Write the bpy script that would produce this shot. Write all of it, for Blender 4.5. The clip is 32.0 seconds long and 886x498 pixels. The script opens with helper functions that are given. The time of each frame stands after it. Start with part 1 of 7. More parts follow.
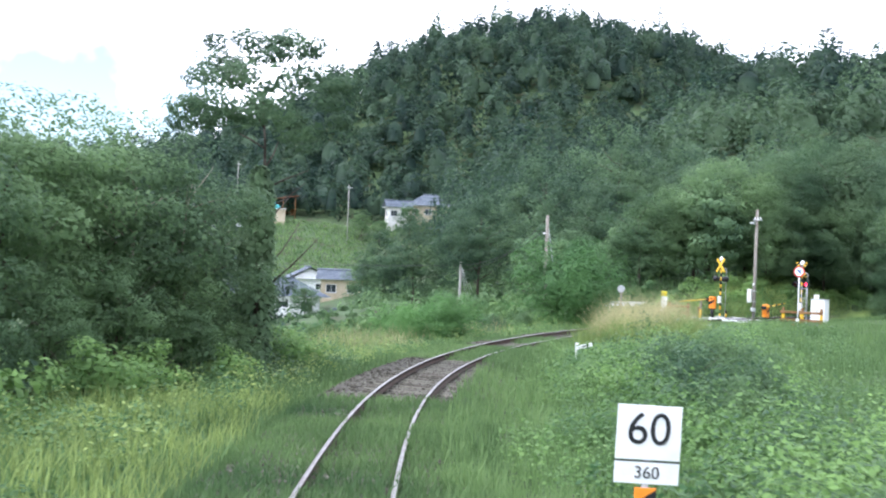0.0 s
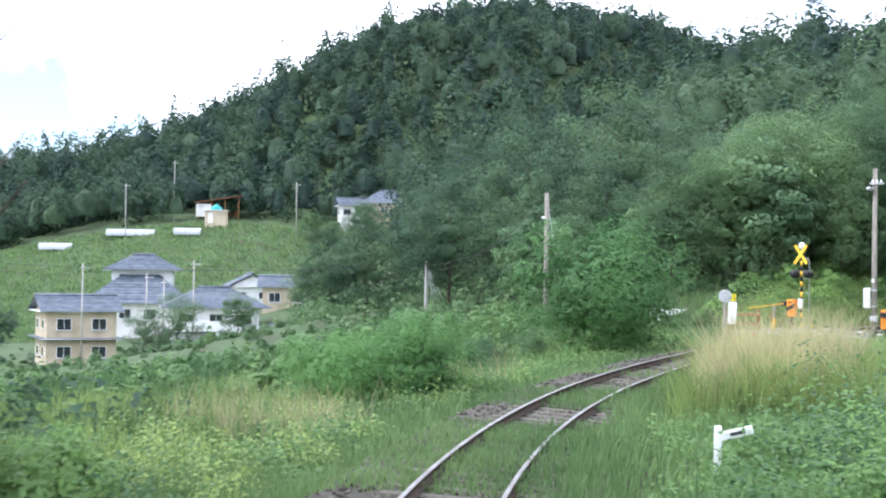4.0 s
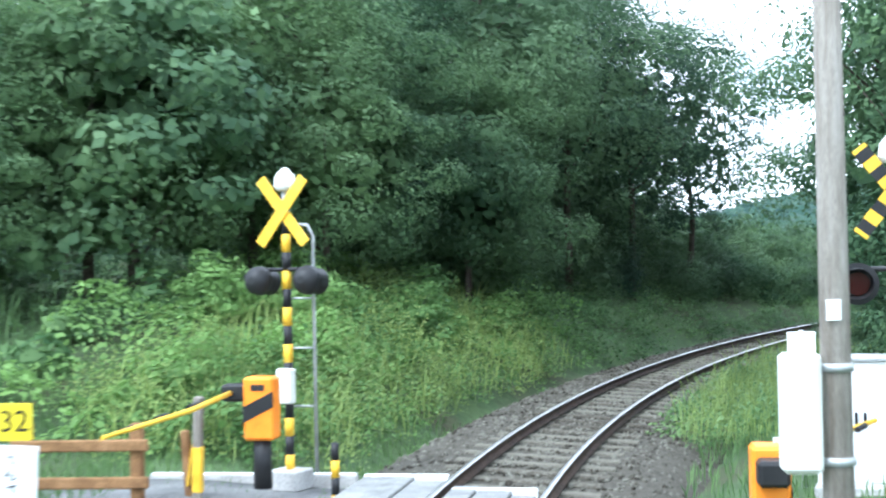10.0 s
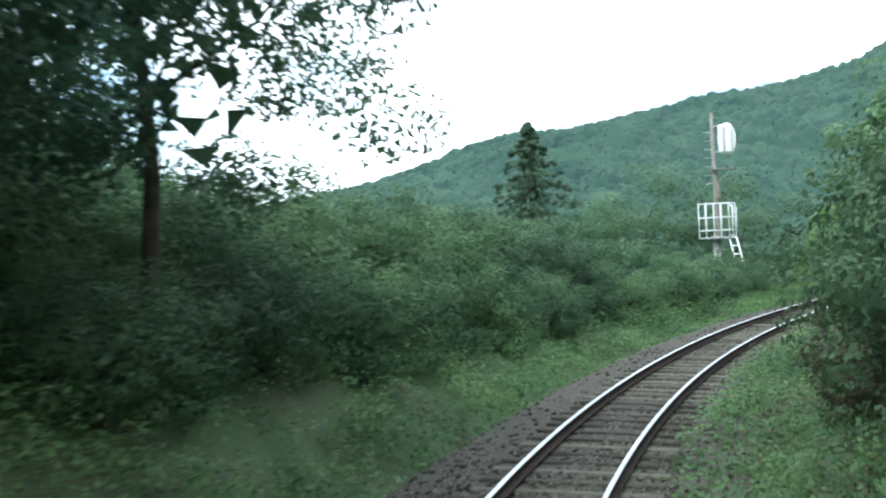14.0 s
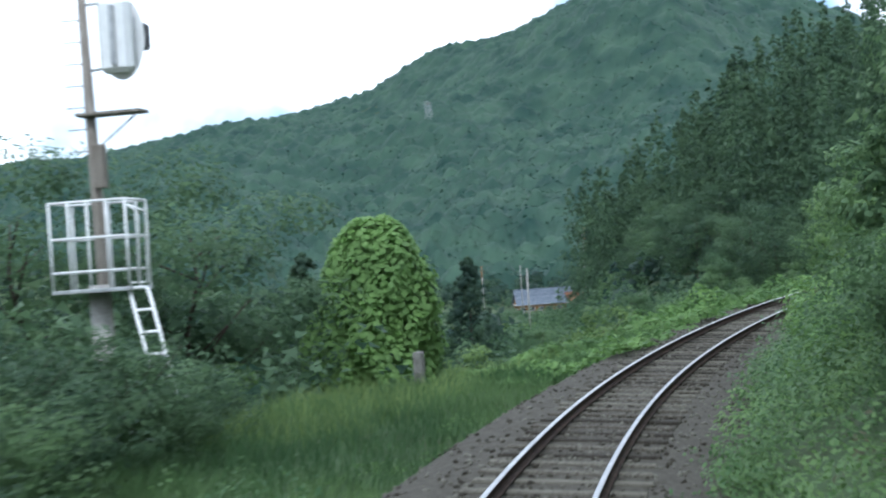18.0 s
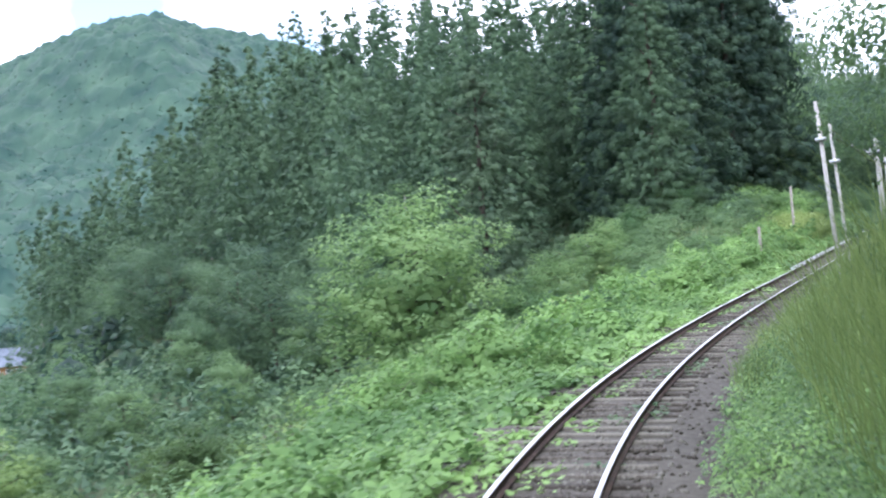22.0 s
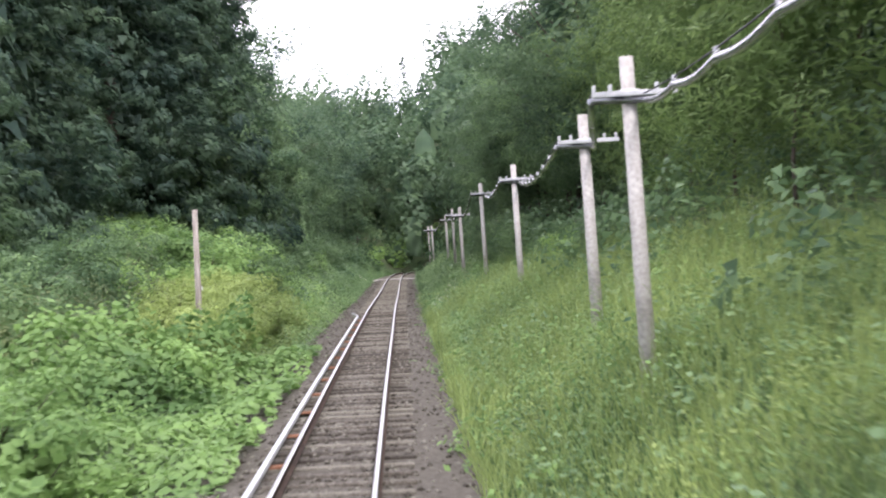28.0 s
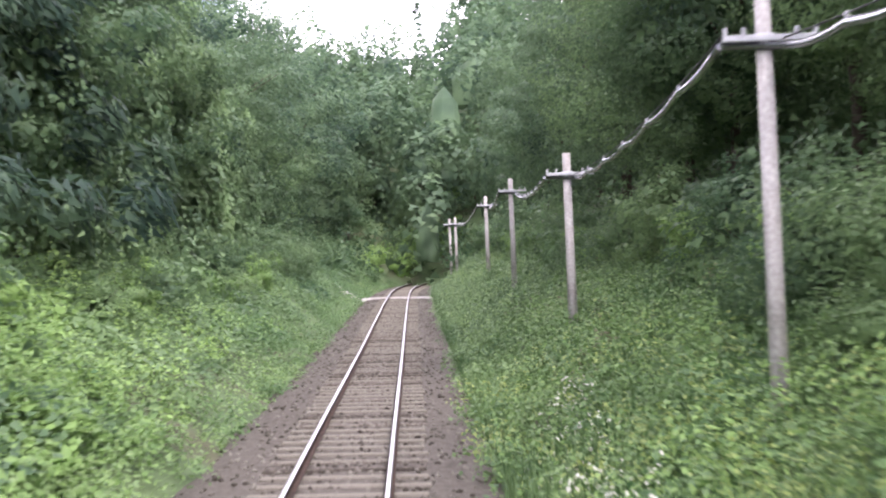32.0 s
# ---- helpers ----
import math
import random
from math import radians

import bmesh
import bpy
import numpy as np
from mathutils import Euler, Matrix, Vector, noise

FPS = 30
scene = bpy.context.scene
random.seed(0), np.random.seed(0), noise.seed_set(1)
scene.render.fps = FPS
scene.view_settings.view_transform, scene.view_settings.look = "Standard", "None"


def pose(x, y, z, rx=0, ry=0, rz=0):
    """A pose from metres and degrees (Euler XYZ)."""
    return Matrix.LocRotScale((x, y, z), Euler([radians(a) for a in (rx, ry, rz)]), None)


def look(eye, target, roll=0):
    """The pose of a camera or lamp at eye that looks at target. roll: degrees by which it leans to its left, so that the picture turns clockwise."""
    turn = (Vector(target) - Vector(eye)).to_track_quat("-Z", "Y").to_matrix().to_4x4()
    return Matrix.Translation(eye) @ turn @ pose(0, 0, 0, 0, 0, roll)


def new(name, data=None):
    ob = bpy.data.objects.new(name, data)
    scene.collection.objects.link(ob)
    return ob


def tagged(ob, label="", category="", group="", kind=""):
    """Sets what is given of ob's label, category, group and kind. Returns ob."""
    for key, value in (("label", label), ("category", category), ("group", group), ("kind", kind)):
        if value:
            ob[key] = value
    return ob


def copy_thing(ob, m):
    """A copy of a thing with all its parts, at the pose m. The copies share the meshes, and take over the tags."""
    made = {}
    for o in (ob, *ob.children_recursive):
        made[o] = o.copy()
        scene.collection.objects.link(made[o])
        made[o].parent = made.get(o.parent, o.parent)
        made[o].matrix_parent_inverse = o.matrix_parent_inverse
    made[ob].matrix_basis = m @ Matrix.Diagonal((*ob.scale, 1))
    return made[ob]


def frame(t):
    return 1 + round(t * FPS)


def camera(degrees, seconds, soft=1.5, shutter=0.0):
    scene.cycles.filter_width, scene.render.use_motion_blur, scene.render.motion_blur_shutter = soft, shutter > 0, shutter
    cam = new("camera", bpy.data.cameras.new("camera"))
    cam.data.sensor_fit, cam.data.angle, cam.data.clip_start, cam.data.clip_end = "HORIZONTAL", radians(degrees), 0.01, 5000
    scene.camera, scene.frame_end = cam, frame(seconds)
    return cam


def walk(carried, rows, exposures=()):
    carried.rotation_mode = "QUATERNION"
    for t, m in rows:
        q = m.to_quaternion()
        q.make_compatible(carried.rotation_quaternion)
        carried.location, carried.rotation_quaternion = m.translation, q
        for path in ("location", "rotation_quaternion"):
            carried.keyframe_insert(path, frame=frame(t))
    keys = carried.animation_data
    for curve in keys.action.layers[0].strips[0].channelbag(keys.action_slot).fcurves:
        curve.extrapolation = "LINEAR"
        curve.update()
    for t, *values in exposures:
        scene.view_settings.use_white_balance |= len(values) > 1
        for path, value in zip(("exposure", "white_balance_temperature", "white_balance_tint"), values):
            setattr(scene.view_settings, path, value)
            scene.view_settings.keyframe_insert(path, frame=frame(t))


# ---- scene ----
# ---- the line: a single track that bends to the right, then runs straight uphill ----
# curvature in 1/100 m every 8 m, gradient in per cent every 8 m, cant in per cent every 16 m, from 16 m before the start
CURVE = [0.5288, 0.4132, 0.2950, 0.1715, 0.1659, 0.3721, 0.6387, 0.8139, 0.9540, 1.0441, 1.0786, 1.0973, 1.0942, 1.0703, 1.0130, 0.9596, 0.9302, 0.8550, 0.7340, 0.6590, 0.6667, 0.6985, 0.7203, 0.7231, 0.7397, 0.7604, 0.7308, 0.7534, 0.8157, 0.7878, 0.6601, 0.4942, 0.2645, 0.0384, -0.0277, -0.0209, -0.0166, -0.0009, 0.0167, 0.0098, -0.0101, -0.0031, 0.0212, 0.0187, -0.0005, -0.0097, 0.0000, 0.0100, 0.0100, 0.0100, 0.0300, 0.0800, 0.2277, 0.3991, 0.5747, 0.7471]
GRADE = [-0.3704, -0.3769, -0.3899, -0.3861, -0.2846, -0.2183, -0.1392, 0.0804, 0.2205, 0.4459, 0.6676, 0.9636, 1.4262, 1.4666, 1.2092, 1.0679, 1.0247, 0.8975, 0.7750, 0.6999, 0.6599, 0.7182, 0.8336, 0.7376, 0.8251, 0.9837, 1.4995, 1.8352, 1.6651, 1.6810, 2.2459, 2.7307, 3.0709, 3.1450, 3.0778, 3.0620, 3.1663, 3.2435, 3.1999, 3.1466, 3.1401, 3.0729, 2.8593, 2.5563, 2.4377, 2.5769, 2.8818, 3.0635, 3.0900, 3.0356, 2.9316, 2.8378, 2.7450, 2.6331, 2.4944, 2.4115]
CANT = [3.3294, 3.5360, 4.3141, 4.8657, 5.7213, 6.4955, 6.3596, 6.1253, 6.0947, 6.0346, 5.9040, 6.2101, 6.3506, 6.1806, 4.8317, 4.8434, 3.0157, 1.2902, 0.7553, 0.3796, 0.3576, 0.2845, 0.1618, 0.0902, 0.0594, 0.0544, 0.0475, 0.0358, 0.0305]
_sf = np.arange(-16.0, 421.0, 1.0)
_kk = np.interp(_sf, -16.0 + 8.0 * np.arange(len(CURVE)), CURVE) / 100
_gg = np.interp(_sf, -16.0 + 8.0 * np.arange(len(GRADE)), GRADE) / 100
PSI = np.cumsum(_kk) - 0.5 * _kk
PSI -= np.interp(0, _sf, PSI)
LINE = np.stack([np.cumsum(np.sin(PSI)), np.cumsum(np.cos(PSI)), np.cumsum(_gg)], 1)
LINE -= np.array([np.interp(0, _sf, LINE[:, i]) for i in range(3)])
GAUGE = 1.132


def heading(s):
    return np.interp(s, _sf, PSI)


def cant(s):
    return np.interp(s, -16.0 + 16.0 * np.arange(len(CANT)), CANT) / 100


def on_line(s, u=0.0, h=0.0):
    """World places at s metres along the track, u to its right and h above the rail tops."""
    s, u, h = np.broadcast_arrays(np.asarray(s, float), np.asarray(u, float), np.asarray(h, float))
    a = heading(s)
    return np.stack([np.interp(s, _sf, LINE[:, 0]) + u * np.cos(a), np.interp(s, _sf, LINE[:, 1]) - u * np.sin(a), np.interp(s, _sf, LINE[:, 2]) + h], -1)


# ---- camera: it stands in the cab, right of the track's middle ----
# seconds, x, y, z, heading clockwise from north, tilt up, lean to the right
PATH = [
    (0.0, 0.668, 0.000, 2.627, 2.348, 0.726, -2.343),
    (0.5, 0.738, 3.236, 2.612, 2.364, 0.715, -2.795),
    (1.0, 0.833, 6.512, 2.596, 2.384, 0.712, -2.761),
    (1.5, 0.949, 9.830, 2.581, 2.479, 0.764, -2.387),
    (2.0, 1.086, 13.188, 2.566, 2.528, 0.743, -2.287),
    (2.5, 1.182, 16.602, 2.555, 2.607, 0.746, -2.150),
    (3.0, 1.304, 20.083, 2.546, 2.834, 0.774, -1.820),
    (3.5, 1.464, 23.631, 2.537, 3.283, 0.825, -1.321),
    (4.0, 1.677, 27.242, 2.530, 3.971, 0.874, -0.785),
    (4.5, 1.976, 30.918, 2.523, 4.929, 0.901, -0.346),
    (5.0, 2.369, 34.657, 2.517, 6.150, 0.901, -0.025),
    (5.5, 2.874, 38.456, 2.516, 7.589, 0.928, -0.135),
    (6.0, 3.507, 42.309, 2.518, 9.353, 1.128, -0.532),
    (6.5, 4.315, 46.187, 2.521, 11.357, 1.067, 0.452),
    (7.0, 5.276, 50.069, 2.528, 13.695, 1.146, 0.979),
    (7.5, 6.402, 53.945, 2.539, 16.016, 1.116, 1.355),
    (8.0, 7.702, 57.807, 2.555, 18.414, 1.129, 1.488),
    (8.5, 9.164, 61.616, 2.576, 20.828, 1.205, 1.362),
    (9.0, 10.779, 65.333, 2.604, 23.249, 1.399, 0.906),
    (9.5, 12.545, 68.951, 2.638, 25.685, 1.481, 0.658),
    (10.0, 14.457, 72.464, 2.680, 28.849, 0.951, 1.194),
    (10.5, 16.521, 75.914, 2.732, 30.683, 1.456, 2.032),
    (11.0, 18.775, 79.325, 2.792, 32.865, 1.616, 2.108),
    (11.5, 21.221, 82.688, 2.853, 34.996, 0.868, 2.155),
    (12.0, 23.860, 85.991, 2.913, 37.132, 0.485, 2.192),
    (12.5, 26.715, 89.267, 2.969, 39.476, 0.307, 2.435),
    (13.0, 29.830, 92.529, 3.022, 41.580, 0.642, 1.617),
    (13.5, 33.209, 95.761, 3.073, 43.793, 0.393, 2.228),
    (14.0, 36.857, 98.942, 3.124, 46.091, 0.260, 2.724),
    (14.5, 40.775, 102.027, 3.174, 48.450, 0.233, 3.092),
    (15.0, 44.932, 105.004, 3.220, 50.800, 0.249, 3.257),
    (15.5, 49.323, 107.869, 3.264, 53.082, 0.244, 3.145),
    (16.0, 53.938, 110.618, 3.305, 55.262, 0.207, 2.744),
    (16.5, 58.705, 113.274, 3.346, 57.565, 0.282, 3.030),
    (17.0, 63.603, 115.771, 3.386, 59.860, 0.386, 3.199),
    (17.5, 68.625, 118.098, 3.425, 62.227, 0.469, 3.423),
    (18.0, 73.768, 120.243, 3.465, 64.662, 0.446, 3.931),
    (18.5, 78.998, 122.170, 3.509, 67.075, 0.470, 3.968),
    (19.0, 84.268, 123.876, 3.554, 69.390, 0.522, 3.821),
    (19.5, 89.567, 125.359, 3.596, 71.839, 0.612, 3.895),
    (20.0, 94.888, 126.620, 3.641, 74.277, 0.690, 4.016),
    (20.5, 100.210, 127.677, 3.692, 76.780, 0.784, 4.076),
    (21.0, 105.523, 128.509, 3.751, 79.288, 0.839, 4.253),
    (21.5, 110.819, 129.121, 3.826, 81.641, 0.882, 4.305),
    (22.0, 116.088, 129.530, 3.919, 84.121, 0.929, 4.472),
    (22.5, 121.334, 129.683, 4.018, 86.649, 0.944, 4.614),
    (23.0, 126.557, 129.621, 4.111, 89.181, 1.057, 4.520),
    (23.5, 131.749, 129.327, 4.198, 91.715, 1.159, 4.618),
    (24.0, 136.902, 128.820, 4.288, 94.229, 1.229, 4.638),
    (24.5, 142.028, 128.101, 4.394, 96.710, 1.255, 4.576),
    (25.0, 147.147, 127.219, 4.524, 98.978, 1.294, 4.545),
    (25.5, 152.258, 126.187, 4.671, 101.086, 1.352, 4.189),
    (26.0, 157.366, 125.039, 4.831, 102.886, 1.472, 3.694),
    (26.5, 162.519, 123.813, 5.000, 104.159, 1.567, 2.871),
    (27.0, 167.762, 122.530, 5.175, 104.814, 1.601, 2.528),
    (27.5, 173.099, 121.218, 5.351, 105.087, 1.580, 2.615),
    (28.0, 178.526, 119.880, 5.524, 105.176, 1.538, 2.831),
    (28.5, 184.037, 118.567, 5.701, 105.236, 1.509, 2.873),
    (29.0, 189.601, 117.248, 5.882, 105.279, 1.498, 2.692),
    (29.5, 195.220, 115.918, 6.069, 105.199, 1.531, 2.428),
    (30.0, 200.891, 114.577, 6.258, 105.104, 1.553, 2.102),
    (30.5, 206.578, 113.217, 6.446, 104.961, 1.522, 1.765),
    (31.0, 212.250, 111.854, 6.631, 104.914, 1.529, 1.503),
    (31.5, 217.908, 110.491, 6.814, 104.873, 1.553, 1.258),
    (32.0, 223.553, 109.133, 6.996, 104.924, 1.567, 1.162),
]
cam = camera(33.56, 32.0, soft=2.1, shutter=0.4)
walk(cam, [(t, pose(x, y, z, 90 + tilt, 0, -turn) @ pose(0, 0, 0, 0, 0, -lean)) for t, x, y, z, turn, tilt, lean in PATH],
     exposures=[(t, e, w, g) for t, e, w, g in ((0, 1.28, 5570, 16), (7, 1.38, 5470, 14), (9, 1.54, 5250, 6), (11, 1.68, 5200, 6), (13.4, 1.5, 5300, 1), (15.2, .15, 5670, 1), (16, .1, 5590, 2), (17, .24, 5470, 4), (18, .52, 5300, 8), (19, .92, 5220, 12), (20, 1.15, 5170, 15), (22, 1.54, 5390, 21), (25, 1.5, 5820, 18), (29, 1.58, 6070, 29), (32, 2.1, 6050, 33))])

# ---- sky and sun: bright broken overcast ----
world = bpy.data.worlds.new("sky")
scene.world = world
world.use_nodes = True
wn, wl = world.node_tree.nodes, world.node_tree.links
sky = wn.new("ShaderNodeTexSky")
sky.sky_type, sky.sun_disc, sky.sun_elevation, sky.sun_rotation = "NISHITA", False, radians(54), radians(-105)
clear, cloud, blend = wn["Background"], wn.new("ShaderNodeBackground"), wn.new("ShaderNodeMixShader")
clear.inputs[1].default_value = 0.12
cloud.inputs[0].default_value, cloud.inputs[1].default_value = (1.0, 0.99, 0.97, 1), 1.35
wn_noise, wn_ramp = wn.new("ShaderNodeTexNoise"), wn.new("ShaderNodeValToRGB")
wn_noise.inputs["Scale"].default_value, wn_noise.inputs["Detail"].default_value, wn_noise.inputs["Roughness"].default_value = 5.0, 5.0, 0.55
wn_ramp.color_ramp.elements[0].position, wn_ramp.color_ramp.elements[0].color = 0.38, (0.0, 0.0, 0.0, 1)
wn_ramp.color_ramp.elements[1].position, wn_ramp.color_ramp.elements[1].color = 0.5, (1, 1, 1, 1)
wl.new(sky.outputs[0], clear.inputs[0])
wl.new(wn_noise.outputs[0], wn_ramp.inputs[0])
wl.new(wn_ramp.outputs[0], blend.inputs[0])
wl.new(clear.outputs[0], blend.inputs[1])
wl.new(cloud.outputs[0], blend.inputs[2])
wl.new(blend.outputs[0], wn["World Output"].inputs[0])
sun = new("sun", bpy.data.lights.new("sun", "SUN"))
sun.data.energy, sun.data.angle, sun.data.color = 1.3, radians(12), (1.0, 0.95, 0.86)
sun.matrix_world = look((0, 0, 100), (60 * math.sin(radians(75)), 60 * math.cos(radians(75)), 100 - 60 * math.tan(radians(54))))


# ---- materials ----
def material(name, stops, scale=3.0, detail=6.0, rough=0.8, metal=0.0, bump=0.0, bump_scale=30.0, island=0.0, glow=None, leafy=0.0, fine=0.0, wear=None, spec=0.3, stretch=None, each=None):
    """A procedural surface. stops: colours from one end of the noise to the other; island: how much pieces differ; leafy: light let through."""
    m = bpy.data.materials.new(name)
    m.use_nodes = True
    n, l = m.node_tree.nodes, m.node_tree.links
    b = n["Principled BSDF"]
    b.inputs["Roughness"].default_value, b.inputs["Metallic"].default_value = rough, metal
    b.inputs["Specular IOR Level"].default_value = spec
    tc, noise_a, ramp = n.new("ShaderNodeTexCoord"), n.new("ShaderNodeTexNoise"), n.new("ShaderNodeValToRGB")
    noise_a.inputs["Scale"].default_value, noise_a.inputs["Detail"].default_value = scale, detail
    geo = n.new("ShaderNodeNewGeometry")
    where = tc.outputs["Object"]
    if leafy or island:
        where = geo.outputs["Position"]
    if stretch:
        mp = n.new("ShaderNodeMapping")
        mp.inputs["Scale"].default_value = stretch
        l.new(where, mp.inputs[0])
        where = mp.outputs[0]
    l.new(where, noise_a.inputs["Vector"])
    fac = noise_a.outputs[0]
    if island:
        info = n.new("ShaderNodeObjectInfo")
        add, mul, mul2, add2 = [n.new("ShaderNodeMath") for _ in range(4)]
        mul.operation = mul2.operation = "MULTIPLY_ADD"
        mul.inputs[1].default_value, mul.inputs[2].default_value = island, -island / 2
        l.new(geo.outputs["Random Per Island"], mul.inputs[0])
        mul2.inputs[1].default_value, mul2.inputs[2].default_value = (each or island * .8), -(each or island * .8) / 2
        l.new(info.outputs["Random"], mul2.inputs[0])
        l.new(mul.outputs[0], add.inputs[0]), l.new(mul2.outputs[0], add.inputs[1])
        l.new(add.outputs[0], add2.inputs[0]), l.new(fac, add2.inputs[1])
        fac = add2.outputs[0]
    l.new(fac, ramp.inputs[0])
    els = ramp.color_ramp.elements
    while len(els) < len(stops):
        els.new(0.5)
    for i, (e, c) in enumerate(zip(els, stops)):
        e.position, e.color = 0.28 + 0.44 * i / max(1, len(stops) - 1), (*c, 1)
    colour = ramp.outputs[0]
    if fine:
        nf, mx = n.new("ShaderNodeTexNoise"), n.new("ShaderNodeMix")
        mx.data_type, mx.blend_type = "RGBA", "OVERLAY"
        nf.inputs["Scale"].default_value, nf.inputs["Detail"].default_value = scale * 14, 3
        l.new(where, nf.inputs["Vector"])
        mx.inputs[0].default_value = fine
        l.new(colour, mx.inputs[6]), l.new(nf.outputs[0], mx.inputs[7])
        colour = mx.outputs[2]
    l.new(colour, b.inputs["Base Color"])
    if bump:
        nb, bp = n.new("ShaderNodeTexNoise"), n.new("ShaderNodeBump")
        nb.inputs["Scale"].default_value, nb.inputs["Detail"].default_value = bump_scale, 4
        bp.inputs["Strength"].default_value, bp.inputs["Distance"].default_value = min(1, bump), 0.02 * max(1, bump)
        l.new(where, nb.inputs["Vector"]), l.new(nb.outputs[0], bp.inputs["Height"]), l.new(bp.outputs[0], b.inputs["Normal"])
    if leafy:
        tr, mix = n.new("ShaderNodeBsdfTranslucent"), n.new("ShaderNodeMixShader")
        mix.inputs[0].default_value = leafy
        l.new(colour, tr.inputs[0]), l.new(b.outputs[0], mix.inputs[1]), l.new(tr.outputs[0], mix.inputs[2])
        l.new(mix.outputs[0], n["Material Output"].inputs[0])
    if glow:
        b.inputs["Emission Color"].default_value, b.inputs["Emission Strength"].default_value = (*glow[:3], 1), glow[3]
    return m


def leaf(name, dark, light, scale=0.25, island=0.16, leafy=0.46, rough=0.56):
    # extra blue puts a hazy veil into the leaf colours, most in the darks
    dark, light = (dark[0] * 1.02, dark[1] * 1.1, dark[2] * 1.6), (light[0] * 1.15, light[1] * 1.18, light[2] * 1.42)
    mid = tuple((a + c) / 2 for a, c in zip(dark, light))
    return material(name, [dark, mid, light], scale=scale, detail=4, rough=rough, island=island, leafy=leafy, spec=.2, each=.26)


GROUND = material("ground", [(0.06, 0.055, 0.03), (0.055, 0.09, 0.035), (0.08, 0.12, 0.045)], 0.35, fine=0.5, bump=1.0, bump_scale=4, rough=0.95)
BALLAST = material("ballast", [(0.037, 0.031, 0.022), (0.065, 0.058, 0.044), (0.092, 0.086, 0.066)], 9, fine=0.8, bump=1.0, bump_scale=22, rough=0.95)
STONE = material("ballast stone", [(0.034, 0.029, 0.02), (0.072, 0.066, 0.05), (0.153, 0.146, 0.117)], 1.2, island=0.8, rough=0.95)
RAIL_SIDE = material("rusty rail", [(0.026, 0.018, 0.014), (0.05, 0.031, 0.022), (0.08, 0.052, 0.036)], 6, fine=0.5, rough=0.85, bump=0.3)
RAIL_TOP = material("polished steel", [(0.45, 0.44, 0.43), (0.62, 0.61, 0.6)], 2, rough=0.42, metal=1.0)
RAIL_DULL = material("dull steel", [(0.16, 0.13, 0.11), (0.35, 0.33, 0.32)], 2, rough=0.4, metal=0.8)
SLEEPER = material("weathered sleeper wood", [(0.039, 0.033, 0.024), (0.079, 0.069, 0.052), (0.15, 0.139, 0.108)], 4, fine=0.7, bump=0.8, bump_scale=25, rough=0.9, island=0.7, stretch=(1, 6, 6))
CONCRETE = material("concrete", [(0.3, 0.29, 0.27), (0.42, 0.41, 0.39), (0.5, 0.49, 0.46)], 2.5, fine=0.5, bump=0.3, rough=0.9)
DECK = material("worn crossing panel", [(0.13, 0.13, 0.125), (0.2, 0.2, 0.19), (0.27, 0.265, 0.25)], 3, fine=0.5, bump=0.3, rough=0.9)
PALE_POLE = material("pale concrete pole", [(0.25, 0.24, 0.215), (0.36, 0.345, 0.315), (0.42, 0.41, 0.38)], 1.5, fine=0.5, bump=0.2, rough=0.85)
ASPHALT = material("asphalt", [(0.09, 0.09, 0.088), (0.14, 0.14, 0.135), (0.19, 0.19, 0.18)], 1.5, fine=0.7, bump=0.5, bump_scale=60, rough=0.95)
WOOD_POLE = material("grey weathered pole", [(0.15, 0.125, 0.1), (0.24, 0.215, 0.18), (0.32, 0.295, 0.26)], 3, fine=0.6, bump=0.5, rough=0.9, stretch=(6, 6, 0.6))
BROWN_WOOD = material("brown wood", [(0.12, 0.06, 0.025), (0.22, 0.12, 0.05), (0.3, 0.17, 0.08)], 4, fine=0.6, bump=0.4, rough=0.85)
WHITE = material("white paint", [(0.7, 0.7, 0.68), (0.8, 0.8, 0.78), (0.84, 0.84, 0.83)], 3, fine=0.15, rough=0.5)
CREAM = material("cream enamel", [(0.62, 0.62, 0.55), (0.7, 0.7, 0.64), (0.74, 0.74, 0.68)], 3, fine=0.2, rough=0.45)
BLACK = material("black paint", [(0.012, 0.012, 0.013), (0.025, 0.025, 0.025)], 5, rough=0.5)
YELLOW = material("yellow paint", [(0.62, 0.36, 0.02), (0.75, 0.46, 0.03), (0.8, 0.52, 0.05)], 4, fine=0.2, rough=0.5)
ORANGE = material("orange enamel", [(0.75, 0.2, 0.01), (0.85, 0.26, 0.015), (0.88, 0.3, 0.03)], 4, fine=0.15, rough=0.45)
RED = material("red paint", [(0.55, 0.04, 0.03), (0.7, 0.06, 0.04)], 4, rough=0.45)
BLUE = material("sign blue", [(0.03, 0.07, 0.3), (0.04, 0.1, 0.38)], 4, rough=0.4)
GALV = material("galvanised steel", [(0.34, 0.35, 0.35), (0.46, 0.47, 0.47), (0.55, 0.56, 0.56)], 6, fine=0.3, rough=0.5, metal=0.5)
RUST = material("rusty steel", [(0.1, 0.045, 0.025), (0.2, 0.09, 0.05), (0.28, 0.15, 0.09)], 6, fine=0.5, rough=0.9)
CABLE = material("aluminium cable", [(0.16, 0.165, 0.17), (0.3, 0.31, 0.32)], 12, rough=0.25, metal=0.85)
DARK_CABLE = material("dark cable", [(0.03, 0.03, 0.03), (0.06, 0.06, 0.06)], 5, rough=0.6)
RED_LAMP = material("lit red lamp", [(0.8, 0.03, 0.04), (0.9, 0.05, 0.06)], 3, rough=0.3, glow=(1, 0.02, 0.06, 2.5))
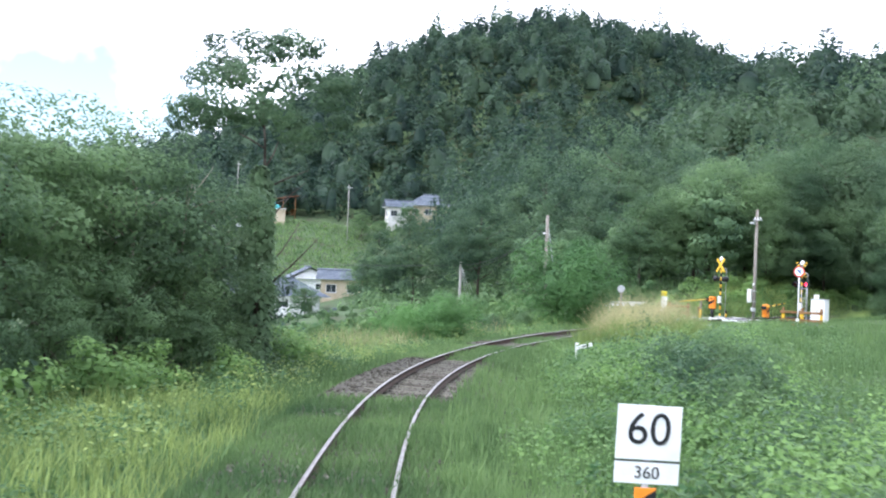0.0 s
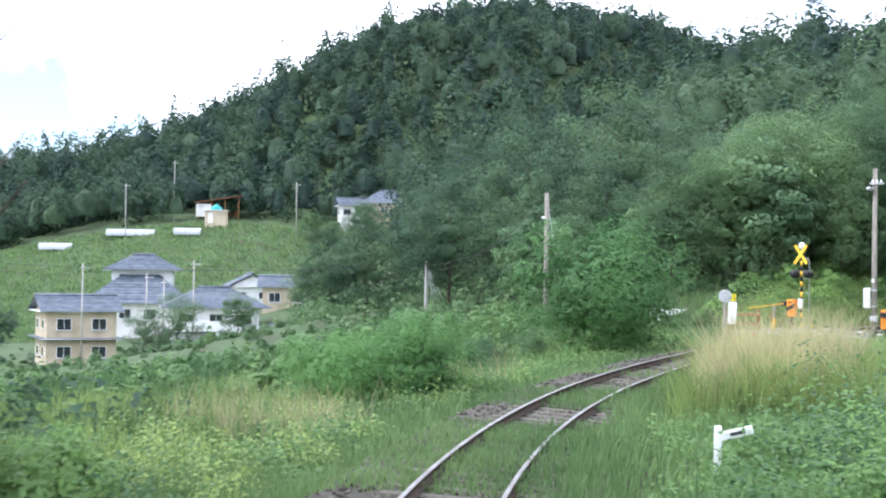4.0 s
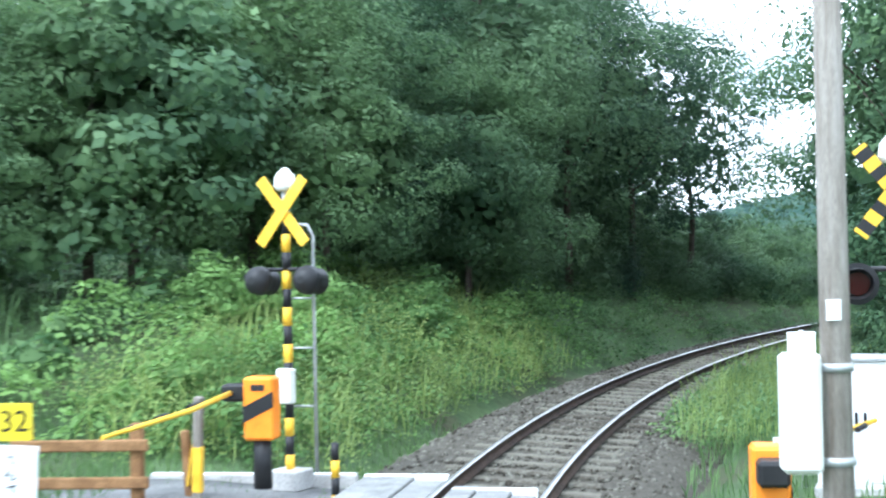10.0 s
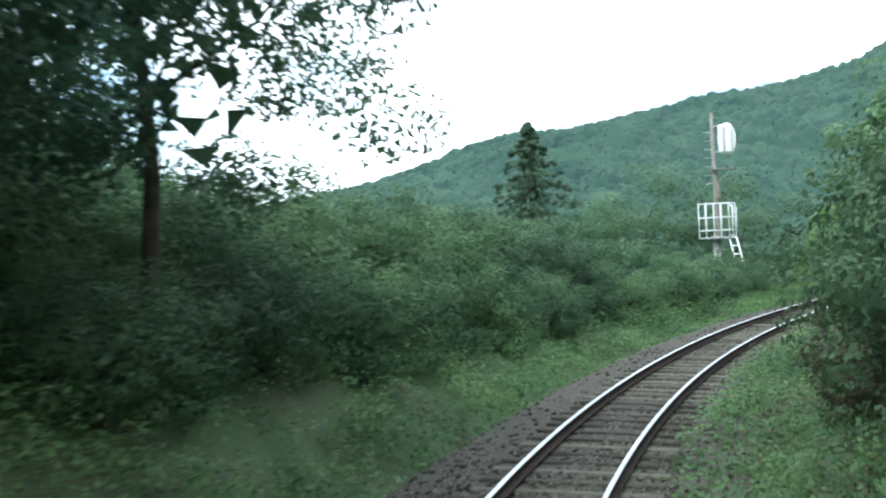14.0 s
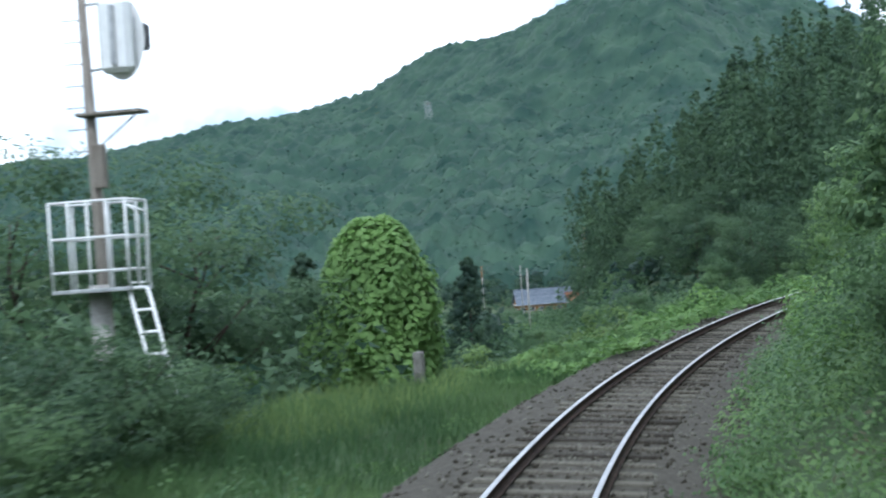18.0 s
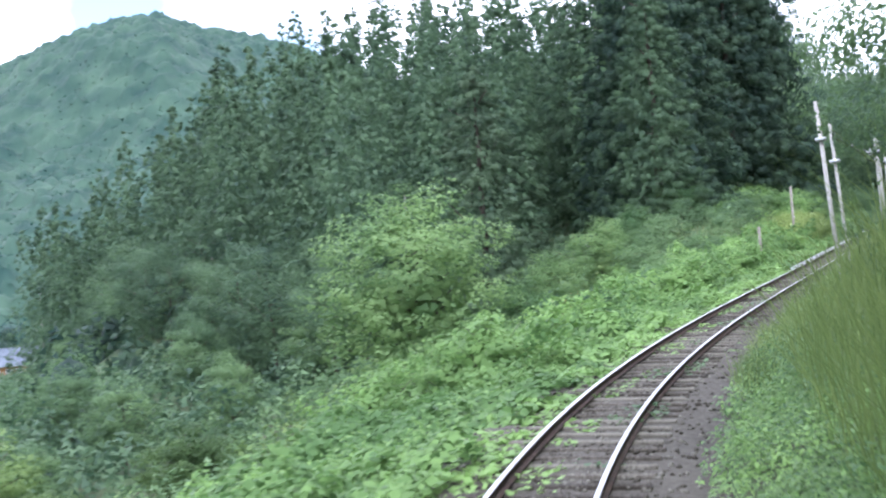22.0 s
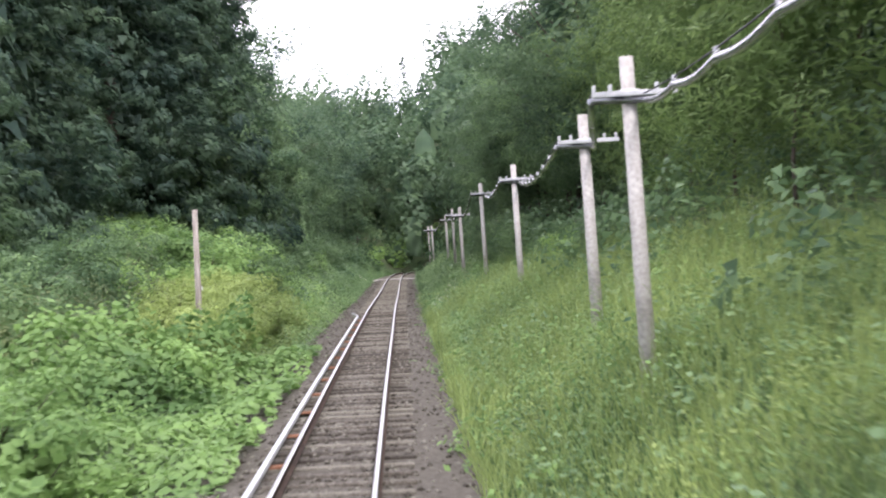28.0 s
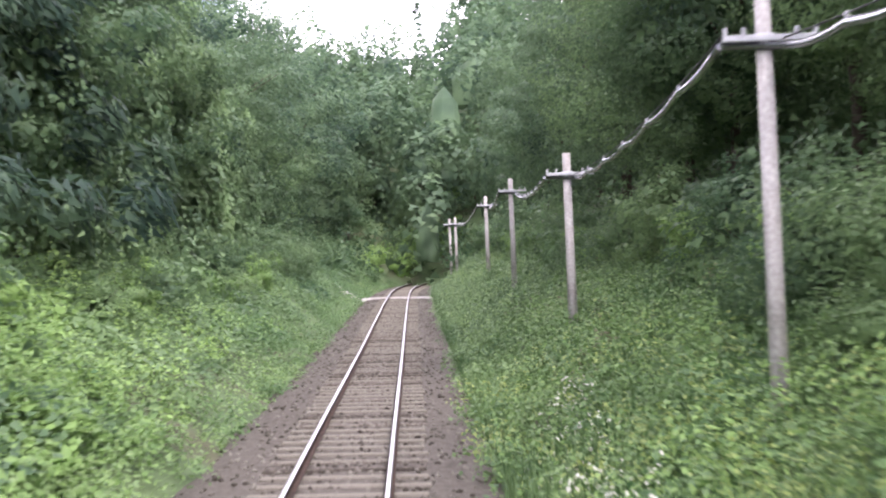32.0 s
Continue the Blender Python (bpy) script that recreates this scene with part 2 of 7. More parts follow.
DARK_LENS = material("dark red lens", [(0.05, 0.006, 0.006), (0.08, 0.01, 0.01)], 3, rough=0.15)
PLASTER = material("white plaster wall", [(0.6, 0.58, 0.53), (0.7, 0.68, 0.64), (0.74, 0.73, 0.7)], 0.8, fine=0.2, rough=0.9)
BEIGE = material("beige wall", [(0.4, 0.33, 0.22), (0.5, 0.42, 0.3), (0.55, 0.47, 0.35)], 0.8, fine=0.2, rough=0.9)
OLD_CONCRETE = material("weathered concrete", [(0.1, 0.095, 0.08), (0.17, 0.165, 0.145), (0.23, 0.22, 0.2)], 4, fine=0.5, rough=0.95)
TILE = material("blue-grey roof tiles", [(0.06, 0.075, 0.095), (0.1, 0.12, 0.15), (0.15, 0.17, 0.2)], 1.2, fine=0.4, rough=0.5, island=0.3)
GLASS = material("window glass", [(0.02, 0.025, 0.03), (0.04, 0.05, 0.055)], 1, rough=0.06, spec=0.6)
BARK = material("bark", [(0.035, 0.026, 0.02), (0.07, 0.055, 0.043), (0.11, 0.09, 0.075)], 5, fine=0.5, bump=0.8, rough=0.95)
DEAD = material("dead branches", [(0.22, 0.17, 0.13), (0.35, 0.3, 0.25)], 5, rough=0.95)
LEAF_DARK = leaf("dark broadleaf", (0.04, 0.073, 0.032), (0.125, 0.19, 0.075))
LEAF_MID = leaf("mid green leaves", (0.056, 0.1, 0.036), (0.16, 0.24, 0.085))
LEAF_BLUE = leaf("fresh green pinnate leaves", (0.06, 0.125, 0.032), (0.145, 0.27, 0.07))
LEAF_BRIGHT = leaf("bright green leaves", (0.095, 0.165, 0.036), (0.235, 0.36, 0.092))
LEAF_BROAD = leaf("broad soft green leaves", (0.075, 0.13, 0.05), (0.2, 0.295, 0.105))
LEAF_BROWN = leaf("reddish dry leaves", (0.06, 0.06, 0.028), (0.15, 0.14, 0.062))
LEAF_OLIVE = leaf("olive shrub leaves", (0.07, 0.095, 0.032), (0.19, 0.225, 0.078))
CEDAR = leaf("cedar foliage", (0.034, 0.062, 0.03), (0.095, 0.15, 0.062), scale=0.4)
LARCH = leaf("brownish conifer foliage", (0.04, 0.066, 0.03), (0.095, 0.14, 0.06), scale=0.5)
BAMBOO = leaf("bamboo foliage", (0.07, 0.112, 0.027), (0.18, 0.255, 0.07))
GRASS = leaf("green grass", (0.06, 0.108, 0.03), (0.16, 0.24, 0.072), scale=0.3)
GRASS_PALE = leaf("pale yellow-green grass", (0.14, 0.19, 0.04), (0.31, 0.38, 0.1), scale=0.3)
MEADOW = leaf("mixed bank grass", (0.115, 0.165, 0.037), (0.27, 0.34, 0.092), scale=0.3)
PLUME = leaf("straw-coloured grass plumes", (0.27, 0.24, 0.09), (0.5, 0.44, 0.19), scale=0.6)
WEED = leaf("roadside weeds", (0.065, 0.125, 0.034), (0.19, 0.28, 0.085), scale=0.4)
FLOWER = leaf("white flowers", (0.5, 0.47, 0.28), (0.75, 0.72, 0.52), scale=2)
WOODS = leaf("woods on the near hill", (0.024, 0.047, 0.024), (0.09, 0.14, 0.058), scale=0.1)
# aerial haze is put into this colour: bluer and lighter than the near woods
HAZY_WOODS = leaf("hazed woods on the far mountain", (0.029, 0.07, 0.038), (0.086, 0.148, 0.08), scale=0.035, island=.3)
FIELD = leaf("rice field", (0.17, 0.24, 0.04), (0.26, 0.33, 0.06), scale=0.2)


# ---- builders ----
def add_mesh(name, verts, faces, mat, parent=None, smooth=False, normals=None):
    """A mesh object from arrays: verts n x 3, faces m x k; normals: soft shading directions for leaves."""
    verts, faces = np.asarray(verts, np.float32), np.asarray(faces, np.int32)
    me = bpy.data.meshes.new(name)
    me.vertices.add(len(verts))
    me.vertices.foreach_set("co", verts.ravel())
    m, k = faces.shape
    me.loops.add(m * k)
    me.loops.foreach_set("vertex_index", faces.ravel())
    me.polygons.add(m)
    me.polygons.foreach_set("loop_start", np.arange(0, m * k, k, dtype=np.int32))
    if smooth or normals is not None:
        me.polygons.foreach_set("use_smooth", np.ones(m, bool))
    me.update(calc_edges=True)
    if normals is not None:
        at_ = me.attributes.new("custom_normal", "FLOAT_VECTOR", "POINT")
        at_.data.foreach_set("vector", np.asarray(normals, np.float32).ravel())
    me.materials.append(mat)
    ob = new(name, me)
    ob.parent = parent
    return ob


def part(name, bm, mat, parent=None, label="", smooth=False):
    """Links a bmesh as one mesh object under a thing or a part."""
    me = bpy.data.meshes.new(name)
    if smooth:
        for f in bm.faces:
            f.smooth = True
    bm.to_mesh(me)
    bm.free()
    for m in (mat if isinstance(mat, (list, tuple)) else [mat]):
        me.materials.append(m)
    ob = new(name, me)
    ob.parent = parent
    if label:
        ob["label"] = label
    return ob


def box(sx, sy, sz, x=0, y=0, z=0, bevel=0.01, rx=0, ry=0, rz=0, bm=None):
    """A box of that size whose middle is at x, y, z."""
    tmp = bmesh.new()
    bmesh.ops.create_cube(tmp, size=1.0)
    bmesh.ops.scale(tmp, vec=(sx, sy, sz), verts=tmp.verts)
    if bevel:
        bmesh.ops.bevel(tmp, geom=tmp.edges[:], offset=min(bevel, 0.3 * min(sx, sy, sz)), segments=1, affect="EDGES")
    bmesh.ops.transform(tmp, matrix=pose(x, y, z, rx, ry, rz), verts=tmp.verts)
    return merge(bm, tmp)


def merge(bm, tmp):
    if bm is None:
        return tmp
    me = bpy.data.meshes.new("tmp")
    tmp.to_mesh(me)
    tmp.free()
    bm.from_mesh(me)
    bpy.data.meshes.remove(me)
    return bm


def tube(points, radii, n=8, bm=None, cap=True):
    """A round tube along points."""
    bm = bm or bmesh.new()
    rings = []
    pts = [Vector(p) for p in points]
    for i, p in enumerate(pts):
        d = (pts[min(i + 1, len(pts) - 1)] - pts[max(i - 1, 0)]).normalized()
        side = d.cross(Vector((0, 0, 1))) if abs(d.z) < 0.95 else d.cross(Vector((0, 1, 0)))
        side.normalize()
        other = d.cross(side)
        r = radii[i] if isinstance(radii, (list, tuple)) else radii
        rings.append([bm.verts.new(p + (side * math.cos(a) + other * math.sin(a)) * r) for a in np.linspace(0, 2 * math.pi, n, endpoint=False)])
    for a, b in zip(rings, rings[1:]):
        for i in range(n):
            f = bm.faces.new((a[i], a[(i + 1) % n], b[(i + 1) % n], b[i]))
            f.smooth = True
    if cap:
        bm.faces.new(rings[0][::-1]), bm.faces.new(rings[-1])
    bmesh.ops.recalc_face_normals(bm, faces=bm.faces[:])
    return bm


def disc(r, thick, x=0, y=0, z=0, n=24, axis="y", bm=None):
    d = {"y": (0, thick / 2, 0), "z": (0, 0, thick / 2), "x": (thick / 2, 0, 0)}[axis]
    return tube([Vector((x, y, z)) - Vector(d), Vector((x, y, z)) + Vector(d)], r, n, bm)


def prism(outline, depth, y=0.0, bm=None):
    """A flat plate in the x-z plane with that outline, its middle at y."""
    bm = bm or bmesh.new()
    a = [bm.verts.new((x, y - depth / 2, z)) for x, z in outline]
    b = [bm.verts.new((x, y + depth / 2, z)) for x, z in outline]
    bm.faces.new(a), bm.faces.new(b[::-1])
    for i in range(len(a)):
        j = (i + 1) % len(a)
        bm.faces.new((a[j], a[i], b[i], b[j]))
    bmesh.ops.recalc_face_normals(bm, faces=bm.faces[:])
    return bm


def letters(text, size, mat, parent, x=0, y=0, z=0, name="lettering"):
    """Raised characters, standing upright and facing -y."""
    cu = bpy.data.curves.new(name, "FONT")
    cu.body, cu.size, cu.extrude, cu.align_x, cu.align_y = text, size, 0.002, "CENTER", "CENTER"
    tmp = new("tmp", cu)
    me = bpy.data.meshes.new_from_object(tmp.evaluated_get(bpy.context.evaluated_depsgraph_get()))
    bpy.data.objects.remove(tmp)
    me.materials.clear()
    me.materials.append(mat)
    ob = new(name, me)
    ob.parent = parent
    ob.matrix_basis = pose(x, y, z, 90, 0, 0)
    return ob


def thing(name, m, label, category, group="", kind=""):
    """An Empty at a thing's base."""
    ob = new(name)
    ob.empty_display_size = 0.2
    ob.matrix_basis = m
    return tagged(ob, label, category, group, kind)


def beside(s, u, h=0.0, turn=0.0):
    """The pose of a thing that stands by the track and looks along it (its -y side faces the oncoming train)."""
    x, y, z = on_line(s, u, h)
    return pose(x, y, z, 0, 0, -math.degrees(heading(s)) + turn)


# ---- the lie of the land ----
ACROSS = np.array([0, 1.6, 2.3, 4, 7, 12, 20, 40, 80.0])
LEFT = {-20: (-.5, -.4, -.3, -.5, -1, -3, -6), 40: (-.6, -.7, -.9, -1.5, -2.5, -4, -6), 70: (-.6, -.7, -.9, -1.3, -2, -3.5, -5),
        90: (-.35, -.3, -.3, -.4, -1.2, -4.5, -7), 93.5: (-.35, -.3, -.3, -.4, -1.2, -4.5, -7), 98: (-.45, .4, 1.4, 1.5, .5, -3, -6), 104: (-.5, .7, 1.9, 2.1, 1.2, -2, -5), 125: (-.5, .7, 2.0, 2.8, 3.0, 3, 1), 150: (-.6, .1, .9, 1.2, 1.2, 0, -2),
        168: (-.6, -.4, -.3, -.3, -.6, -2, -6), 182: (-.7, -.6, -.7, -1, -2, -5, -9), 200: (-.7, -.8, -2.0, -5, -8.5, -11, -12), 230: (-.7, -.8, -1.8, -4.2, -8.5, -11, -12),
        262: (-.6, -.7, -1.3, -3.2, -7.5, -10.5, -12), 292: (-.5, -.3, -.4, -1.2, -3.5, -9, -11), 312: (-.4, .2, .8, 1.0, 0, -7, -8), 332: (-.4, .6, 2, 3.2, 3.5, 0, 3), 420: (-.4, .8, 2.5, 5, 8, 15, 25)}
RIGHT = {-20: (-.5, -.4, -.4, -.4, -.4, 0, 2), 40: (-.5, -.4, -.4, -.4, -.3, .5, 3), 70: (-.4, -.2, -.2, -.2, 0, .5, 3), 92: (-.35, -.1, -.1, -.1, .3, 2, 6), 102: (-.5, .2, .6, 1.5, 3, 8, 16),
         118: (-.5, .7, 2.2, 4.5, 8, 16, 28), 200: (-.4, .7, 2.2, 4.5, 8, 16, 28), 226: (-.4, 1, 2.0, 3.6, 7, 15, 28), 262: (-.4, 1.3, 2.2, 3.6, 7, 14, 28), 312: (-.4, .6, 2.0, 4.5, 8, 16, 30), 330: (-.4, .7, 2.4, 5, 9, 17, 31), 420: (-.4, 1.1, 3.4, 7, 12, 22, 38)}
# ridges far off: x, y, height and spread of each summit
HILLS = [(8, 319, 13.2, 20), (-420, 560, 52, 170), (-260, 500, 42, 130), (-150, 480, 28, 95), (-80, 470, 29, 80), (-10, 465, 43, 76), (55, 462, 76, 86), (120, 440, 60, 80), (95, 300, 44, 46), (70, 225, 26, 42), (-22, 348, 15, 50)]
# skyline of the far mountain: bearing from the bend, height angle
PEAKS = np.array([(-40, 3.0), (0, 2.2), (30, 1.6), (38, 2.2), (45, 3.75), (52, 5.25), (57, 6.15), (62, 6.9), (65, 8.1), (68, 8.7), (74, 10.3), (80, 8.2), (90, 6.0), (110, 5.0), (150, 4.0), (200, 3.0), (320, 3.0)])
_near = np.arange(-16, 421, 3.0)
_nl, _nh = on_line(_near), heading(_near)


def _profile(table, s, d):
    keys = sorted(table)
    rows = np.array([(-.28, -.28, *table[k]) for k in keys])
    cols = np.stack([np.interp(s, keys, rows[:, i]) for i in range(rows.shape[1])], 1)
    j = np.clip(np.searchsorted(ACROSS, d, side="right") - 1, 0, len(ACROSS) - 2)
    w = np.clip((d - ACROSS[j]) / (ACROSS[j + 1] - ACROSS[j]), 0, 1)
    i = np.arange(len(d))
    return cols[i, j] * (1 - w) + cols[i, j + 1] * w


def wave(x, y, size, seed=0):
    """Smooth, seeded unevenness between -1 and 1."""
    a = seed * 1.7
    return (np.sin(x / size + a) * np.cos(y / size * 1.13 - a * 2) + 0.6 * np.sin((x * 0.8 + y) / size * 1.9 + a * 3) + 0.4 * np.cos((y * 0.9 - x * 1.1) / size * 3.1 + a)) / 2


def nearest(x, y):
    s, u = np.empty(len(x)), np.empty(len(x))
    for i in range(0, len(x), 20000):
        dx, dy = x[i:i + 20000, None] - _nl[:, 0], y[i:i + 20000, None] - _nl[:, 1]
        j = (dx * dx + dy * dy).argmin(1)
        k = np.arange(len(j))
        ax, ay = dx[k, j], dy[k, j]
        s[i:i + 20000] = _near[j] + ax * np.sin(_nh[j]) + ay * np.cos(_nh[j])
        side = ax * np.cos(_nh[j]) - ay * np.sin(_nh[j])
        u[i:i + 20000] = np.sign(side) * np.maximum(np.abs(side), np.where((j == 0) | (j == len(_near) - 1), np.hypot(ax, ay), 0))
    return s, u


def ground_at(x, y):
    """Height of the ground."""
    x, y = np.atleast_1d(np.asarray(x, float)), np.atleast_1d(np.asarray(y, float))
    s, u = nearest(x, y)
    sc = np.clip(s, -16, 420)
    d = np.abs(u)
    near = np.where(u < 0, _profile(LEFT, sc, d), _profile(RIGHT, sc, d)) + np.interp(sc, _sf, LINE[:, 2])
    near = near + np.clip((d - 2.5) / 4, 0, 1) * 0.18 * wave(x, y, 2.3, 1) + np.clip((d - 8) / 20, 0, 1) * 0.8 * wave(x, y, 11, 2)
    # far land
    r, az = np.hypot(x - 95, y - 128), np.degrees(np.arctan2(x - 95, y - 128)) % 360
    az = np.where(az > 320, az - 360, az)
    ang = np.interp(az, PEAKS[:, 0], PEAKS[:, 1])
    start = np.interp(az, [30, 50, 62, 95, 120], [430, 450, 610, 610, 430])
    rise = np.clip((r - start) / (1600 - start), 0, 1.0) ** 0.8
    spur = 1 + 0.3 * wave(x, y, 150, 3) * np.clip((r - 430) / 300, 0, 1) * np.clip((1700 - r) / 500, 0, 1)
    far = -11 + np.tan(np.radians(ang)) * 1660 * rise * spur + 2 * wave(x, y, 70, 4)
    for hx, hy, hh, w in HILLS:
        far = np.maximum(far, -9 + (hh + 9) * np.exp(-((x - hx) ** 2 + (y - hy) ** 2) / (2 * w * w)) * (1 + 0.05 * wave(x, y, 40, 5)))
    # the hill inside and beyond the bend
    far = np.maximum(far, -12 + 62 * np.exp(-((x - 150) ** 2 / (2 * 95 ** 2) + (y + 10) ** 2 / (2 * 60 ** 2))))
    far = np.maximum(far, -12 + 48 * np.exp(-((x - 380) ** 2 / (2 * 62 ** 2) + (y - 130) ** 2 / (2 * 48 ** 2))))
    far = np.maximum(far, -12 + 38 * np.exp(-((x - 470) ** 2 / (2 * 70 ** 2) + (y - 20) ** 2 / (2 * 80 ** 2))))
    far = far - 5.5 * np.exp(-((az - 67) / 6) ** 2) * np.clip((r - 130) / 60, 0, 1) * np.clip((540 - r) / 60, 0, 1)
    w = np.clip((d - 45) / 60, 0, 1)
    w = w * w * (3 - 2 * w)
    return near * (1 - w) + far * w


def ground_su(s, u):
    p = on_line(s, u)
    return ground_at(p[..., 0].ravel(), p[..., 1].ravel())


def _axis(lo, hi, step, reach):
    mid = np.arange(lo, hi + step, step)
    grow = step * np.cumsum(1.11 ** np.arange(1, 120))
    grow = grow[grow < reach]
    return np.concatenate([lo - grow[::-1], mid, hi + grow])


gx, gy = _axis(-40, 400, 1.6, 3600), _axis(-25, 215, 1.6, 3600)
GX, GY = np.meshgrid(gx, gy)
gz = ground_at(GX.ravel(), GY.ravel())
_s, _u = nearest(GX.ravel(), GY.ravel())
gz -= np.where(np.abs(_u) < 3.0, 0.35 * np.clip(3.0 - np.abs(_u), 0, 1), 0)
nx, ny = len(gx), len(gy)
_i = (np.arange(ny - 1)[:, None] * nx + np.arange(nx - 1)).ravel()
ground = tagged(add_mesh("ground", np.stack([GX.ravel(), GY.ravel(), gz], 1), np.stack([_i, _i + 1, _i + nx + 1, _i + nx], 1), GROUND, smooth=True),
                "green and brown weedy ground rising into wooded hills", "ground", kind="structure")


# ---- the track ----
def sweep(s, outline, lean=True):
    """Verts and quads of an outline (u, h) carried along the track."""
    o = np.array(outline, float)
    u, h = np.tile(o[:, 0], (len(s), 1)), np.tile(o[:, 1], (len(s), 1))
    if lean:
        h = h - u * cant(s)[:, None]
    v = on_line(np.repeat(s, len(o)), u.ravel(), h.ravel())
    k = len(o)
    i, j = np.meshgrid(np.arange(len(s) - 1), np.arange(k - 1), indexing="ij")
    a = (i * k + j).ravel()
    return v, np.stack([a, a + 1, a + k + 1, a + k], 1)


along = np.arange(-14, 420.5, 1.5)
v, f = sweep(along, [(-2.75, -.85), (-2.2, -.48), (-1.75, -.24), (-1.35, -.2), (-.6, -.2), (0, -.185), (.6, -.2), (1.35, -.2), (1.75, -.24), (2.2, -.48), (2.75, -.85)])
v[:, 2] += 0.02 * wave(v[:, 0], v[:, 1], 0.7, 6)
ballast = tagged(add_mesh("ballast", v, f[:, ::-1], BALLAST, smooth=True), "grey-brown crushed stone ballast under the track", "ballast", kind="structure")
railway = tagged(new("railway_track"), "single railway track with rusty rails on weathered wooden sleepers", "railway track", kind="structure")


def rail(side, lo, hi, top):
    s = np.arange(lo, hi + 0.1, 1.0)
    c = side * GAUGE / 2
    body = [(c + a, b) for a, b in ((-.032, -.004), (-.032, -.034), (-.009, -.05), (-.009, -.11), (-.06, -.128), (-.06, -.14), (.06, -.14), (.06, -.128), (.009, -.11), (.009, -.05), (.032, -.034), (.032, -.004))]
    v, f = sweep(s, body)
    ob = add_mesh("rail", v, f[:, ::-1], RAIL_SIDE, railway)
    v, f = sweep(s, [(c - .0325, -.008), (c - .028, 0), (c, .002), (c + .028, 0), (c + .0325, -.008)])
    head = add_mesh("rail_head", v, f[:, ::-1], top, ob)
    head["label"] = "polished running surface" if top == RAIL_TOP else "dull running surface"


for side in (-1, 1):
    rail(side, -14, 78, RAIL_DULL)
    rail(side, 78, 420, RAIL_TOP)

# ---- leaves, grass and stems ----
rng = np.random.default_rng(7)


def unit(a):
    return a / (np.linalg.norm(a, axis=-1)[..., None] + 1e-9)


def cards(c, size, aspect=0.55, up=0.3, droop=0.0, facing=None, plain=False, axis=None, soft=None, own=.3):
    """Diamond leaves (plain: three-cornered) at the places c, roughly facing that way: verts, faces and soft normals."""
    n = len(c)
    size = np.broadcast_to(np.asarray(size, float), (n,))[:, None]
    a = rng.normal(size=(n, 3))
    a[:, 2] = a[:, 2] * 0.6 - droop
    a = unit(a)
    if axis is not None:
        a = axis + .35 * a
    nrm = rng.normal(size=(n, 3))
    nrm[:, 2] = np.abs(nrm[:, 2]) + up
    if facing is not None:
        nrm = unit(facing + .4 * rng.normal(size=(n, 3)) + np.array([0, 0, .45]))
        a = unit(a - nrm * (a * nrm).sum(1)[:, None])
    nrm = unit(nrm)
    b = unit(np.cross(a, nrm))
    soft = nrm if soft is None else unit(soft * .8 + nrm * own)
    flip = np.where((np.cross(b, a) * soft).sum(1) < 0, -1.0, 1.0)[:, None]
    b = b * flip
    if plain:
        v = np.stack([c - a * size * .42 - b * size * aspect * .5, c - a * size * .3 + b * size * aspect * .5, c + a * size * .58], 1).reshape(-1, 3)
        return v, np.arange(3 * n).reshape(n, 3), np.repeat(soft, 3, 0)
    v = np.stack([c - a * size * .5, c + b * size * aspect * .5, c + a * size * .5, c - b * size * aspect * .5], 1).reshape(-1, 3)
    return v, np.arange(4 * n).reshape(n, 4), np.repeat(soft, 4, 0)


def blades(p, height, lean=0.35, width=0.02):
    """Grass blades rooted at p: verts, faces and soft normals."""
    n = len(p)
    h = np.broadcast_to(np.asarray(height, float), (n,)) * rng.uniform(.55, 1.15, n)
    t = rng.uniform(0, 2 * np.pi, n)
    side = np.stack([np.cos(t), np.sin(t), 0 * t], 1) * width * .5
    q = t + rng.uniform(-1.5, 1.5, n)
    off = np.stack([np.cos(q), np.sin(q), 0 * q], 1) * (h * lean * rng.uniform(0, 1.4, n))[:, None]
    mid = p + off * .3 + np.array([0, 0, 1]) * (h * .6)[:, None]
    tip = p + off + np.array([0, 0, 1]) * h[:, None]
    v = np.stack([p - side, mid + side * .9, tip, mid - side * .9], 1).reshape(-1, 3)
    face = np.stack([np.sin(t), -np.cos(t), 0 * t], 1)
    soft = unit(face * .85 + np.array([0, 0, .35]))
    return v, np.arange(4 * n).reshape(n, 4), np.repeat(soft, 4, 0)


def strew(lo, hi, u0, u1, per):
    """Random places beside the track: s, u and the world place on the ground."""
    n = int((hi - lo) * abs(u1 - u0) * per)
    s, u = rng.uniform(lo, hi, n), rng.uniform(u0, u1, n)
    p = on_line(s, u)
    p[:, 2] = ground_at(p[:, 0], p[:, 1])
    return s, u, p


def patchy(p, size, keep, seed):
    return wave(p[:, 0], p[:, 1], size, seed) > keep


def stuff(name, pieces, mat, label, category):
    """Joined leaves or blades as one object."""
    off, vs, fs, ns = 0, [], [], []
    for v, f, k in pieces:
        vs.append(v), fs.append(f + off), ns.append(k)
        off += len(v)
    return tagged(add_mesh(name, np.concatenate(vs), np.concatenate(fs), mat, normals=np.concatenate(ns)), label, category, kind="stuff")


def grass(lo, hi, u0, u1, per, height, mat, label, lean=0.35, width=0.02, patch=None, name="grass", lift=-.03):
    s, u, p = strew(lo, hi, u0, u1, per)
    if patch:
        keep = patchy(p, *patch)
        p = p[keep]
    p[:, 2] += lift
    hh = height * (1 + 0.35 * wave(p[:, 0], p[:, 1], 1.3, 8))
    return stuff(name, [blades(p, hh, lean, width)], mat, label, "grass")


